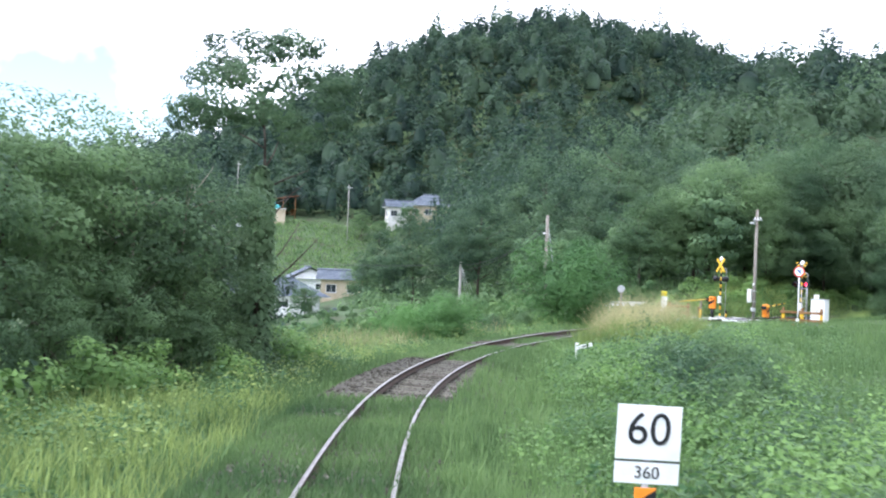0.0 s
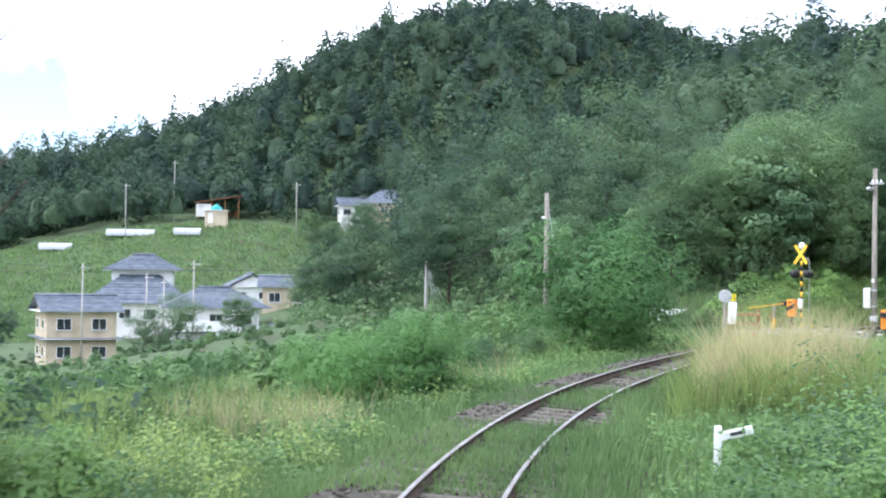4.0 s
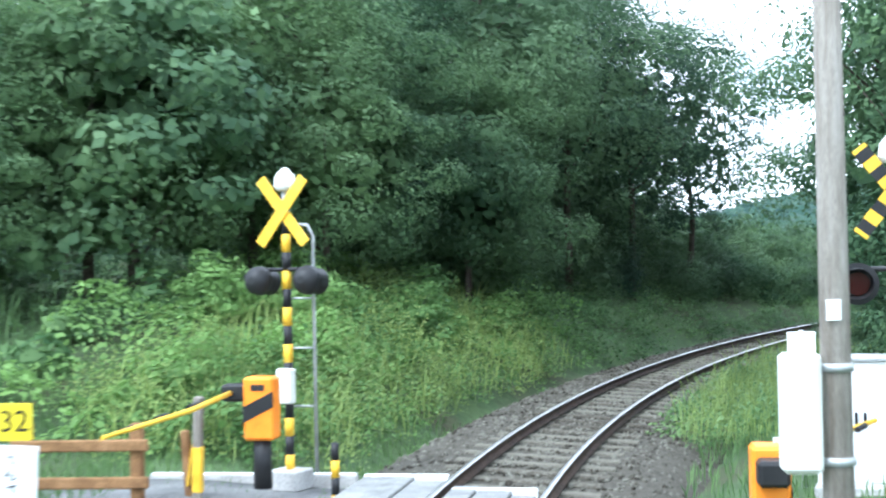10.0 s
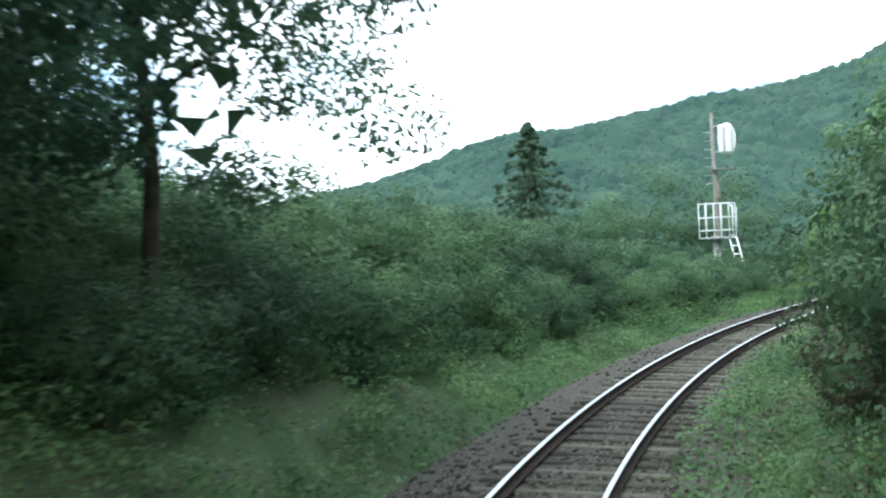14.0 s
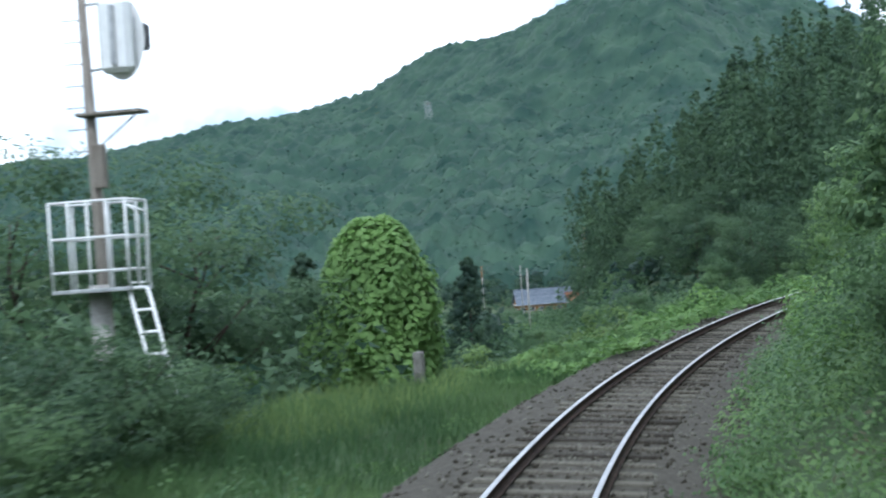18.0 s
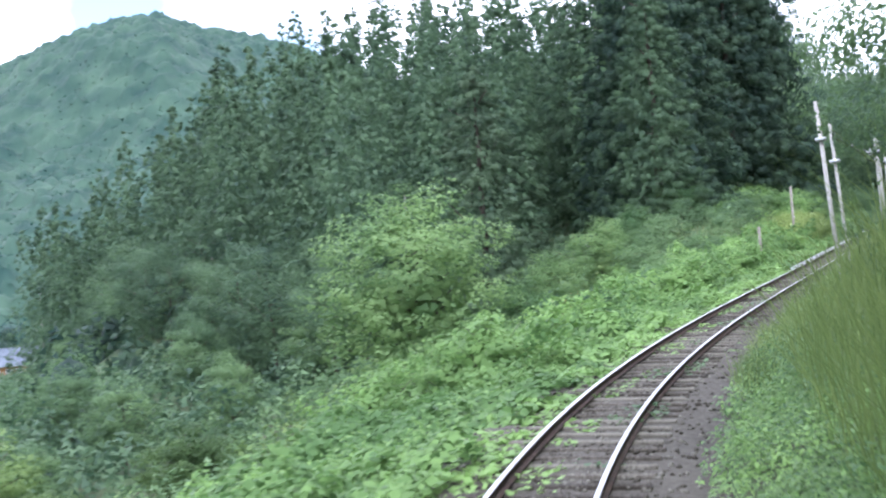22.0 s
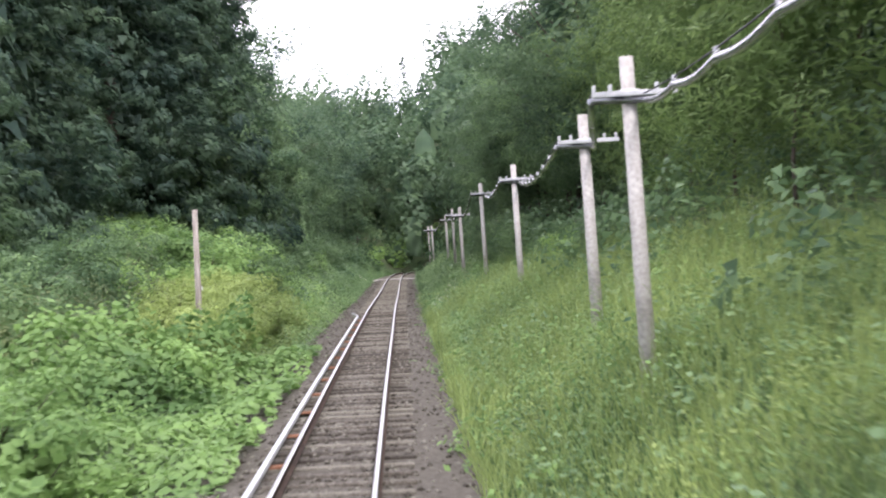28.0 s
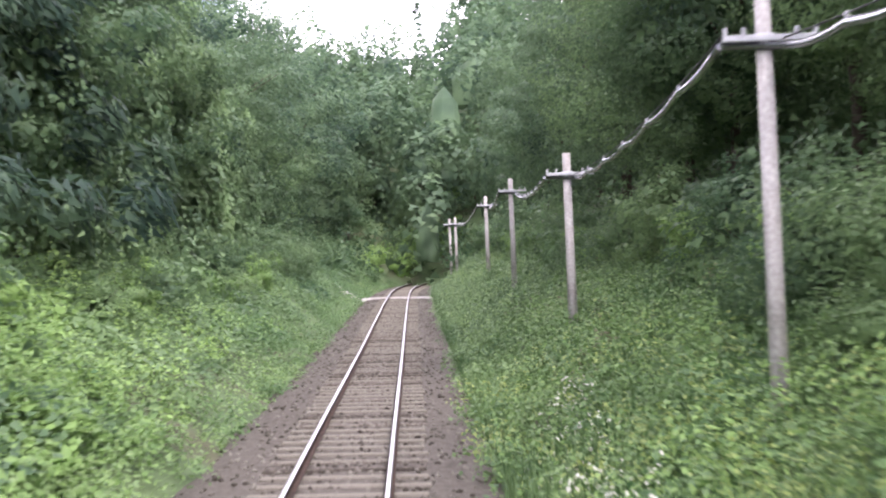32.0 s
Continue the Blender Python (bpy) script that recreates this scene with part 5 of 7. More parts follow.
# lattice tower on the mountain
zt = float(ground_at(992, 559)[0])
t = thing("lattice_tower", pose(992, 559, zt), "grey steel lattice tower on the mountainside", "pylon")
ht = 15.5
for a, b in ((-1, -1), (-1, 1), (1, -1), (1, 1)):
    part("leg", tube([(2.6 * a, 2.6 * b, -3), (1.2 * a, 1.2 * b, ht)], .15, 5), GALV, t)
for i in range(5):
    z = ht * (.3 + .16 * i)
    part("brace", tube([(-2.4, -2.4, z), (2.4, 2.4, z + ht * .14)], .08, 4), GALV, t)
    part("brace", tube([(2.4, -2.4, z), (-2.4, 2.4, z + ht * .14)], .08, 4), GALV, t)
part("platform", box(3, 3, .35, 0, 0, ht - 1, .1), WOOD_POLE, t)


# ---- houses ----
def window(parent, w, h, m, mullions=1):
    f = part("window", box(w, .08, h, 0, 0, 0, .01), WHITE, parent)
    f.matrix_basis = m
    for i in range(mullions + 1):
        pw = (w - .1) / (mullions + 1)
        part("pane", box(pw - .05, .03, h - .12, -w / 2 + .05 + pw * (i + .5), -.04, 0, .004), GLASS, f)
    part("sill", box(w + .12, .14, .06, 0, -.05, -h / 2 - .03, .01), GALV, f)


def tiled_roof(parent, w, d, rise, z, over, mat=None, hip=False):
    """Two or four pitched slopes made of courses of tiles."""
    W, D = w / 2 + over, d / 2 + over
    ridge = W - (D * .8 if hip else 0)
    rows = 9
    def slope(name, corners):
        """A boarded slope (corners: eave a, eave b, top b, top a) with its courses of tiles."""
        a, b, c, d = [Vector(p) for p in corners]
        up_ = Vector((0, 0, .07))
        board = add_mesh(name, [p - Vector((0, 0, .02)) for p in (a, b, c, d)], [(0, 1, 2, 3)], mat or TILE, parent)
        for k in range(rows):
            p, q = k / rows, (k + 1) / rows + .02
            e0, e1, t1, t0 = a.lerp(d, p), b.lerp(c, p), b.lerp(c, min(q, 1)), a.lerp(d, min(q, 1))
            add_mesh("tile_course", [e0 + up_, e1 + up_, t1, t0, e0, e1], [(0, 1, 2, 3), (4, 5, 1, 0)], mat or TILE, board)

    for side in (-1, 1):
        slope("roof_slope", [(-W, side * D, z), (W, side * D, z), (ridge, 0, z + rise), (-ridge, 0, z + rise)])
        if hip:
            slope("roof_hip", [(side * W, -D, z), (side * W, D, z), (side * ridge, .01, z + rise), (side * ridge, -.01, z + rise)])
    part("ridge", tube([(-ridge, 0, z + rise + .08), (ridge, 0, z + rise + .08)], .17, 8), mat or TILE, parent)
    part("soffit", box(2 * W - .1, 2 * D - .1, .1, 0, 0, z - .04, .02), WHITE, parent)


def house(m, w, d, floors, rise, label, wall=None, over=.7, hip=False, roof=None, annex=None):
    wall = wall or PLASTER
    t = thing("house", m, label, "house", "houses in the valley")
    hgt = 2.8 * floors
    part("wall", box(w, d, hgt + 3, 0, 0, hgt / 2 - 1.5, .03), wall, t)
    if not hip:
        g = prism([(-d / 2, hgt), (d / 2, hgt), (0, hgt + rise * .9)], w - .02)
        bmesh.ops.rotate(g, matrix=Matrix.Rotation(radians(90), 3, "Z"), verts=g.verts)
        part("gable_wall", g, wall, t)
    tiled_roof(t, w, d, rise, hgt, over, roof, hip)
    for fl in range(floors):
        zc = 1.5 + 2.8 * fl
        n = max(2, int(w / 2.6))
        for i in range(n):
            x = -w / 2 + w * (i + .5) / n
            window(t, 1.5, 1.2, pose(x, -d / 2 - .02, zc), 1)
        for i in range(max(1, int(d / 3))):
            y = -d / 2 + d * (i + .5) / max(1, int(d / 3))
            window(t, 1.2, 1.0, pose(w / 2 + .02, y, zc, 0, 0, 90), 1)
            window(t, 1.2, 1.0, pose(-w / 2 - .02, y, zc, 0, 0, -90), 1)
    if floors > 1:
        eave = part("lower_eave", box(w + 1.4, d + 1.4, .14, 0, 0, 2.85, .03), roof or TILE, t)
        part("gutter", tube([(-w / 2 - .7, -d / 2 - .72, 2.8), (w / 2 + .7, -d / 2 - .72, 2.8)], .06, 6), GALV, eave)
    return t


def ground_pose(x, y, turn, lift=0.0):
    return pose(x, y, float(ground_at(x, y)[0]) + lift, 0, 0, turn)


# ---- far woods ----
def jitter(x0, x1, y0, y1, step):
    x, y = np.meshgrid(np.arange(x0, x1, step), np.arange(y0, y1, step))
    return (x + rng.uniform(-.45, .45, x.shape) * step).ravel(), (y + rng.uniform(-.45, .45, y.shape) * step).ravel()


x, y = jitter(-190, 230, 262, 485, 6.4)
keep = ~((x > -70) & (x < 18) & (y < 322)) & ~((x < -60) & (y < 305))
x, y = x[keep], y[keep]
dome_woods("hill_woods", x, y, rng.uniform(3.0, 5.2, len(x)), 240, .95, WOODS, "dense dark green mixed woods on the hill", core=.5)
x, y = jitter(22, 150, 196, 262, 6.0)
a2 = np.degrees(np.arctan2(x - 53, y - 111))
x, y = x[a2 < 29], y[a2 < 29]
dome_woods("lower_hill_woods", x, y, rng.uniform(2.8, 4.6, len(x)), 270, .75, WOODS, "green woods on the lower hillside", core=.5)
# the far mountain: a closed canopy of uneven crowns, with loose foliage over it
rr, aa = np.meshgrid(np.linspace(540, 1720, 300), np.radians(np.linspace(30, 90, 430)), indexing="ij")
x, y = (95 + rr * np.sin(aa)).ravel(), (128 + rr * np.cos(aa)).ravel()
hump = np.zeros(len(x))
tops = rng.uniform(0, 1, (64, 64, 4))
for i in (-1, 0, 1):
    for j in (-1, 0, 1):
        ci, cj = np.floor(x / 11).astype(int) + i, np.floor(y / 11).astype(int) + j
        q = tops[ci % 64, cj % 64]
        d2 = ((x - (ci + q[:, 0]) * 11) ** 2 + (y - (cj + q[:, 1]) * 11) ** 2) / (5 + 5 * q[:, 2]) ** 2
        hump = np.maximum(hump, (2 + 7 * q[:, 3]) * np.exp(-d2 * 1.3))
hump[:430] = -6
z = ground_at(x, y) + 2 + hump + rng.uniform(-.9, .9, len(x))
i, j = np.meshgrid(np.arange(299), np.arange(429), indexing="ij")
k = (i * 430 + j).ravel()
v, f = np.stack([x, y, z], 1), np.concatenate([np.stack([k, k + 1, k + 431], 1), np.stack([k, k + 431, k + 430], 1)])
pick = rng.integers(0, len(x), 150000)
face = rng.normal(size=(150000, 3)) * .3 + np.array([0, 0, 1.0])
face /= np.linalg.norm(face, axis=1)[:, None]
gv = v.reshape(300, 430, 3)
slope_n = unit(np.cross(np.gradient(gv, axis=1), np.gradient(gv, axis=0))).reshape(-1, 3)
slope_n = slope_n * np.where(slope_n[:, 2:] < 0, -1, 1)
cv, cf, ck = cards(v[pick] + rng.uniform(-.8, 1.2, (150000, 3)), 1.7 * rng.uniform(.6, 1.4, 150000), .75, .5, 0, face, True, soft=slope_n[pick] * 1.4)
tagged(add_mesh("mountain_woods", np.concatenate([v, cv]), np.concatenate([f, cf + len(v)]), HAZY_WOODS, normals=np.concatenate([slope_n, ck])), "green woods over the far mountain", "woods", kind="stuff")
x, y = jitter(120, 640, 140, 560, 9)
s_, u_ = nearest(x, y)
r = np.hypot(x - 95, y - 128)
az = np.degrees(np.arctan2(x - 95, y - 128))
keep = (u_ < -62) & (r > 125) & (r < 600) & ~(np.hypot(x - 503, y - 290) < 30) & ~((az > 61) & (az < 71.5) & (r < 456) & (r > 150)) & (az > 28)
x, y = x[keep], y[keep]
dome_woods("valley_woods", x, y, rng.uniform(2.6, 4.4, len(x)), 75, .95, WOODS, "green woods on the valley floor and sides", tall=1.0, core=.5)
x, y = jitter(60, 240, -60, 75, 8)
s_, u_ = nearest(x, y)
keep = (np.abs(u_) > 24)
dome_woods("slope_woods", x[keep], y[keep], rng.uniform(3, 5, keep.sum()), 150, 1.1, WOODS, "dark woods on the slope inside the bend", core=.5)
x, y = jitter(250, 540, -80, 140, 7)
s_, u_ = nearest(x, y)
keep = (np.abs(u_) > 24) | (s_ > 419)
keep &= ~((s_ < 419) & (u_ < 0))
dome_woods("upper_woods", x[keep], y[keep], rng.uniform(3, 5, keep.sum()), 260, .7, LEAF_DARK, "dark woods on the slope above the straight", core=.5)

# ---- houses ----
t = house(pose(-12.5, 194.5, -7.4, 0, 0, 8), 9.5, 8, 2, 2.1, "two-storey white house with blue-grey tiled hip roof", hip=True, wall=WHITE, over=1.3)
part("balcony", box(6.8, 1.3, 1.1, -.6, -4.65, 3.55, .03), WHITE, t)
for x in (-3.6, .1, 2.4):
    part("porch_column", box(.35, .35, 4.5, x, -5.0, .8, .02), WHITE, t)
t = house(pose(-5.3, 190.5, -7.4, 0, 0, 8), 4.5, 5, 1, 1.2, "low white wing with blue-grey tiled roof", hip=True)
house(pose(-23.5, 218, -3.4, 0, 0, 4), 7.6, 6.5, 2, 1.9, "large two-storey white house with dark tiled roof", hip=True, wall=WHITE, over=1.1)
house(pose(-23.5, 214.5, -4.7, 0, 0, 4), 12, 9, 1, 3.3, "broad single-storey house front with dark tiled roof", hip=True)
house(pose(-11.5, 243, -5.6, 0, 0, 100), 6.5, 6, 2, 1.8, "white gabled house with grey tiled roof", wall=WHITE)
house(pose(-25.5, 181, -7.6, 0, 0, 20), 7, 7, 2, 1.5, "cream house with a grey roof", wall=BEIGE)
house(ground_pose(-5.0, 214, 0, -.3), 6, 5, 1, 1.3, "small cream house behind the white one", wall=BEIGE)
house(ground_pose(10.5, 316, -8, .2), 8.5, 7, 1, 2.4, "hillside house with a dark tiled hip roof", hip=True, wall=BEIGE)
house(ground_pose(3.5, 313, 10, .5), 4.5, 4, 1, 1.4, "small white hillside house with dark roof")
house(pose(503.3, 290.3, -14.9, 0, 0, -60), 17, 11, 1, 4.6, "wide valley farmhouse with a blue-grey roof", wall=BROWN_WOOD)
house(pose(507, 279, -14.6, 0, 0, -50), 9, 7, 1, 2.6, "farm outbuilding with a pinkish rusty roof", roof=RUST)
t = thing("open_shed", ground_pose(-22.9, 323.6, 4), "open timber shed with a slanting rusty roof", "shed")
for x in (-4, -1.3, 1.3, 4):
    for y in (-2, 2):
        part("post", tube([(x, y, -1.5), (x, y, 3 + .16 * (x + 4))], .12, 6), BROWN_WOOD, t)
part("roof", box(9.6, 5.6, .14, 0, 0, 3.75, .02, ry=-9), RUST, t)
part("side_wall", box(3.0, .12, 2.6, -2.9, -2.1, 1.5, .02), PLASTER, t)
part("back_wall", box(8, .12, 2.8, 0, 2.1, 1.6, .02), BROWN_WOOD, t)
t = thing("small_hut", ground_pose(-22.7, 316.5, 0), "beige hut with a teal tarpaulin on its roof", "hut")
part("wall", box(4.2, 3.2, 3.6, 0, 0, 1.0, .03), BEIGE, t)
part("roof", box(4.8, 3.8, .14, 0, 0, 2.85, .03), PLASTER, t)
part("tarpaulin", tube([(-.9, 0, 2.9), (0, 0, 3.5), (.9, 0, 2.9)], [.5, .7, .5], 8), material("teal tarpaulin", [(.05, .3, .3), (.08, .4, .4)], 3, rough=.5), t)
part("door", box(.9, .06, 1.9, -1, -1.62, 1.4, .01), WHITE, t)
FILM = material("cloudy plastic film", [(.3, .32, .32), (.42, .44, .44)], 1.5, fine=.3, rough=.4)
for x, y, ln in ((-38.5, 311.8, 9), (-27.5, 309.2, 5), (-52, 309, 6)):
    t = thing("poly_tunnel", ground_pose(x, y, 3), "white plastic-covered growing tunnel", "greenhouse", "growing tunnels")
    arch = [(-1.6 * math.cos(a), 1.3 * math.sin(a)) for a in np.linspace(0, math.pi, 12)]
    vs = [(k, yy, zz) for k in np.linspace(-ln / 2, ln / 2, 7) for yy, zz in arch]
    fs = [(i * 12 + j, i * 12 + j + 1, (i + 1) * 12 + j + 1, (i + 1) * 12 + j) for i in range(6) for j in range(11)]
    add_mesh("cover", vs, fs, FILM, t, True)
    for k in np.linspace(-ln / 2, ln / 2, 7):
        part("hoop", tube([(k, yy * 1.02, zz * 1.02) for yy, zz in arch], .04, 5), GALV, t)
for x, y, z in ((-6.8, 304.5, 19), (-31.6, 322.7, 24), (-39, 308, 18.5), (-14, 186, 3.5), (-19.5, 190, 2), (-24, 176, 3), (-17.5, 189, 1.5)):
    g = float(ground_at(x, y)[0])
    utility_pole(plant_at(x, y), z - g, .1, PALE_POLE, "slim grey utility pole near the houses", "village poles", arms=[(z - g - .5, 1.2, 0)])
n = 5000
px, py = rng.uniform(388, 412, n), rng.uniform(252, 270, n)
pz = ground_at(px, py)
for x, y, tall in ((409, 268.7, 13), (487, 290.5, 15), (329.5, 212.8, 16)):
    utility_pole(plant_at(x, y), tall, .13, PALE_POLE, "slim grey utility pole near the houses", "village poles", arms=[(tall - .6, 1.6, 0), (tall - 1.8, 1.4, 0)])
stuff("rice_field", [blades(np.stack([px, py, pz], 1), 1.0, .3, .5)], FIELD, "bright yellow-green rice field in the valley", "field")
px, py = rng.uniform(-75, 16, 30000), rng.uniform(225, 318, 30000)
keep = (np.abs(px + 12) > 6) | (np.abs(py - 243) > 6)
stuff("meadow", [blades(np.stack([px, py, ground_at(px, py)], 1)[keep], .7, .5, .35)], GRASS, "green meadow on the slope below the upper houses", "grass")

# ---- trees and shrubs near the line ----
T = {}
T["fine"] = broadleaf(plant_su(113, -6.0, 20), 11.5, 4.3, LEAF_DARK, "tall dark broadleaf tree with small leaves over the bank", 11, .13, 110, 230, .15, .4, group="trackside trees", clump=.22, low=.12, inner=7)
T["fine2"] = broadleaf(plant_su(106.5, 6.2, 10), 9.5, 3.9, LEAF_MID, "green broadleaf tree with fine leaves leaning over the track", 47, .11, 130, 290, .14, .35, group="trackside trees", clump=.22, plain=False, inner=16)
T["dark"] = broadleaf(plant_su(121, -10.5, 20), 11, 4.2, LEAF_DARK, "tall dark broadleaf tree over the bank", 13, .2, 66, 170, .16, .35, group="trackside trees", clump=.27)
T["dark2"] = broadleaf(plant_su(127, -13, 90), 12, 4.2, LEAF_DARK, "tall dark broadleaf tree over the bank", 23, .2, 66, 170, .17, .3, group="trackside trees", clump=.27)
T["mid"] = broadleaf(plant_su(33, -9.2, 40), 7.8, 3.0, LEAF_MID, "bushy green broadleaf tree beside the line", 31, .16, 60, 170, .13, .15, group="trackside trees", low=.15, clump=.27)
T["middark"] = broadleaf(plant_at(8.8, 124), 9.6, 3.8, LEAF_DARK, "bushy dark green broadleaf tree on the slope", 37, .2, 70, 170, .14, .15, group="trackside trees", low=.12, clump=.27)
T["mid2"] = broadleaf(plant_su(131, 8.0, 10), 9, 3.6, LEAF_MID, "green broadleaf tree on the bank", 49, .18, 60, 170, .14, .35, group="trackside trees", clump=.27)
T["big"] = broadleaf(plant_at(22.9, 100.2, 0), 6.8, 3.1, LEAF_BROAD, "large-leaved green tree behind the crossing", 53, .27, 74, 80, .12, .1, low=.05, aspect=.7, plain=False, clump=.26)
T["open"] = broadleaf(plant_su(41, -5.2, 0), 10.2, 2.8, LEAF_DARK, "tall tree with an open airy crown on bare forked limbs", 61, .15, 52, 190, .13, .3, clump=.24, low=.62, wobble=.03, inner=2)
draped(plant_su(40.2, -5.15, 0), 6.2, .55, LEAF_DARK, "tree stem thickly clad in dark ivy", 67, 2600, .14)
for s, u, turn in ((37.5, -6.4, 40), (36, -7.4, 200)):
    t = thing("bare_tree", plant_su(s, u, turn), "bare pale dead branches above the thicket", "tree", "dead branches")
    limbs(5.6, .06, 9, 2.0, .45, int(s * 3), DEAD, t, wobble=.05)
T["cedarfine"] = cedar(plant_su(331, -12.5), 24, 4.8, CEDAR, "tall dark Japanese cedar with tufted foliage", 71, group="cedars", boughs=420, per=110, size=.26, tuft=.42)
T["cedar"] = cedar(plant_at(300, 176), 24, 4.8, CEDAR, "tall dark Japanese cedar with tufted foliage", 73, group="cedars", boughs=300, per=80, size=.42)
T["cedar2"] = cedar(plant_at(289, 171), 21, 4.6, CEDAR, "tall dark Japanese cedar with tufted foliage", 83, group="cedars", base=.03, power=.7, boughs=280, per=80, size=.42)
T["larch"] = cedar(plant_at(218.8, 137.1), 18.5, 7.2, LARCH, "dark brownish layered conifer before the cedars", 91, base=.04, size=.3, boughs=300, per=90, sag=.1, tuft=.36, power=.75, heart=.4)
T["shrub"] = shrub(plant_su(140, -5.2), 2.6, 1.7, LEAF_MID, "dense green shrub on the bank", 101, .1, 50, 140, group="bank shrubs")
T["shrubdark"] = shrub(plant_su(150, -5.4), 2.6, 1.7, LEAF_DARK, "dense dark green shrub on the bank", 107, .1, 50, 140, group="bank shrubs")
T["shrubbrown"] = shrub(plant_su(138, 3.9), 1.7, 1.2, LEAF_BROWN, "shrub with reddish dry leaves", 113, .085, 30, 110, group="bank shrubs")
T["bright"] = shrub(plant_su(62, 4.6), 1.5, 1.2, LEAF_BRIGHT, "bright green leafy shrub", 127, .12, 32, 90, group="bright shrubs")
T["blue"] = shrub(plant_su(77.8, -4.8), 5.1, 2.9, LEAF_BLUE, "spreading fresh green shrub with feathery leaves", 131, .2, 80, 180, aspect=.32)
T["bamboo"] = broadleaf(plant_su(270, 9.5), 11, 2.9, BAMBOO, "yellow-green bamboo clump on the bank", 137, .24, 80, 170, .06, .3, "bamboo", "bamboo", aspect=.2, plain=False)
T["willow"] = broadleaf(plant_at(165.3, 152.4), 6.5, 3.8, BAMBOO, "round pale green willow bush in the valley", 149, .28, 84, 64, .14, .1, low=.05, clump=.22)
T["olive"] = broadleaf(plant_at(195, 139.6, 0, 1.18), 10.3, 4.8, WEED, "wide olive green bushy tree below the line", 151, .24, 170, 84, .16, .1, low=.02, clump=.2)
T["layered"] = cedar(plant_at(147.7, 193.3), 24.5, 14, LARCH, "tall layered conifer with open spreading boughs", 173, base=.1, boughs=420, per=80, sag=.05, tuft=.4, power=1.0, size=.34, heart=.3, sticks=.12)
T["pine"] = cedar(plant_at(177.8, 173), 13, 3.2, CEDAR, "young pointed conifer in the valley", 153, group="valley conifers", base=.02, boughs=200, per=60, size=.36)
T["kudzu"] = draped(plant_at(117.2, 143.3, 0), 8.9, 2.0, LEAF_BRIGHT, "tree smothered in bright green creeper", 157, 12000, .24)
T["vine"] = broadleaf(plant_su(341, -9), 9, 3.2, LEAF_MID, "tree draped in climbing creeper", 163, .15, 100, 150, .14, .1, group="creeper trees", aspect=.85, low=.05, plain=False, clump=.26)
T["yellow"] = shrub(plant_su(306, -4.6), 1.8, 1.1, GRASS_PALE, "yellowish green bushy shrub by the track", 167, .085, 34, 110, group="yellow shrubs")


def su(s, u, size=1.0, tall=1.0, sink=.15):
    return plant_su(s, u, random.uniform(0, 360), size, sink, tall)


def at(x, y, size=1.0, tall=1.0):
    return plant_at(x, y, random.uniform(0, 360), size, .8 * size, tall)


# beside the first bend, left
copies(T["mid"], [su(36.5, -8.0, .95), su(29, -10.5, 1.05), su(38, -11.5, 1.1), su(25, -11, 1.0), su(33, -14, 1.2), su(21, -13, 1.1), su(45, -9.5, .62), su(37, -6.6, .55)])
copies(T["dark"], [su(38, -9.0, .62), su(44, -8.2, .5), su(31, -12, .72), su(40.5, -6.6, .45), su(37.5, -6.8, .62), su(42.5, -7.2, .58)])
copies(T["mid"], [su(34, -7.0, .5), su(31, -7.6, .42), su(36, -5.9, .36), su(28, -8.4, .45), su(39, -5.4, .3)])
copies(T["bright"], [su(s, u, z) for s, u, z in ((30, -6.4, 1.2), (33, -6.0, 1.1), (26, -7.4, 1.3), (36.5, -5.0, .9), (43.5, -4.9, 1.0), (46, -5.2, .9), (23, -8.2, 1.3))])
copies(T["mid"], [at(6, 306.5, 1.0), at(12.5, 307, 1.0), at(17, 309, 1.1), at(0, 305, .8), at(-4, 310, .9), at(21, 313, 1.2)])
copies(T["dark"], [at(-11.8, 151, .52), at(-14.2, 150, .45)])
copies(T["blue"], [su(62, -4.6, .5), su(60.5, -6.2, .42), su(66, -7.5, .34), su(64, -5.8, .4)])
copies(T["shrub"], [su(72, -7, .5), su(76, -6.5, .5), su(79, -5.2, .42), su(70, -5.6, .4), su(74, -7.4, .45), su(68, -6.4, .4)])
# creeper-clad bushes right of the first stretch
copies(T["shrub"], [su(s, u, z) for s, u, z in ((33, 6.4, .75), (35.5, 7.2, .8), (38, 6.2, .7), (31, 7.6, .7), (41, 7.4, .7), (46, 6.4, .6), (28, 6.6, .5))])
copies(T["bright"], [su(s, u, z) for s, u, z in ((30, 5.6, .8), (34.5, 5.2, .9), (40, 5.2, .8), (44.5, 5.4, .8), (25, 5.8, .7), (21, 5.2, .6))])
weeds(14, 60, 4.6, 8.6, .55, 1.5, .14, LEAF_BRIGHT, "heaps of bright creeper over bushes right of the track", 190, .95)
weeds(35, 41.5, -6.2, -4.5, 1.6, 1.7, .12, LEAF_DARK, "dark bushes at the edge of the thicket", 170, .6)
weeds(14, 60, 4.8, 8.8, .3, 1.6, .14, LEAF_MID, "green bushes right of the track", 190, .95)
weeds(6, 52, -8.5, -3.2, .8, 1.1, .13, WEED, "leafy bushes left of the overgrown track", 120, .7)
weeds(20, 56, -7, -2.8, .9, .9, .11, GRASS_PALE, "yellowish weeds left of the overgrown track", 90, .5)
x, y = jitter(-34, 24, 112, 192, 3.0)
lower_yard = (x > -34 + (y - 112) * -.02) & (x < 1 - (y - 112) * .06)  # short growth below the houses
dome_woods("slope_bushes", x, y, rng.uniform(.8, 1.7, len(x)) * np.where(lower_yard, .32, 1), 70, .36, LEAF_MID, "green bushes on the slope below the woods", tall=1.0, lift=.3)
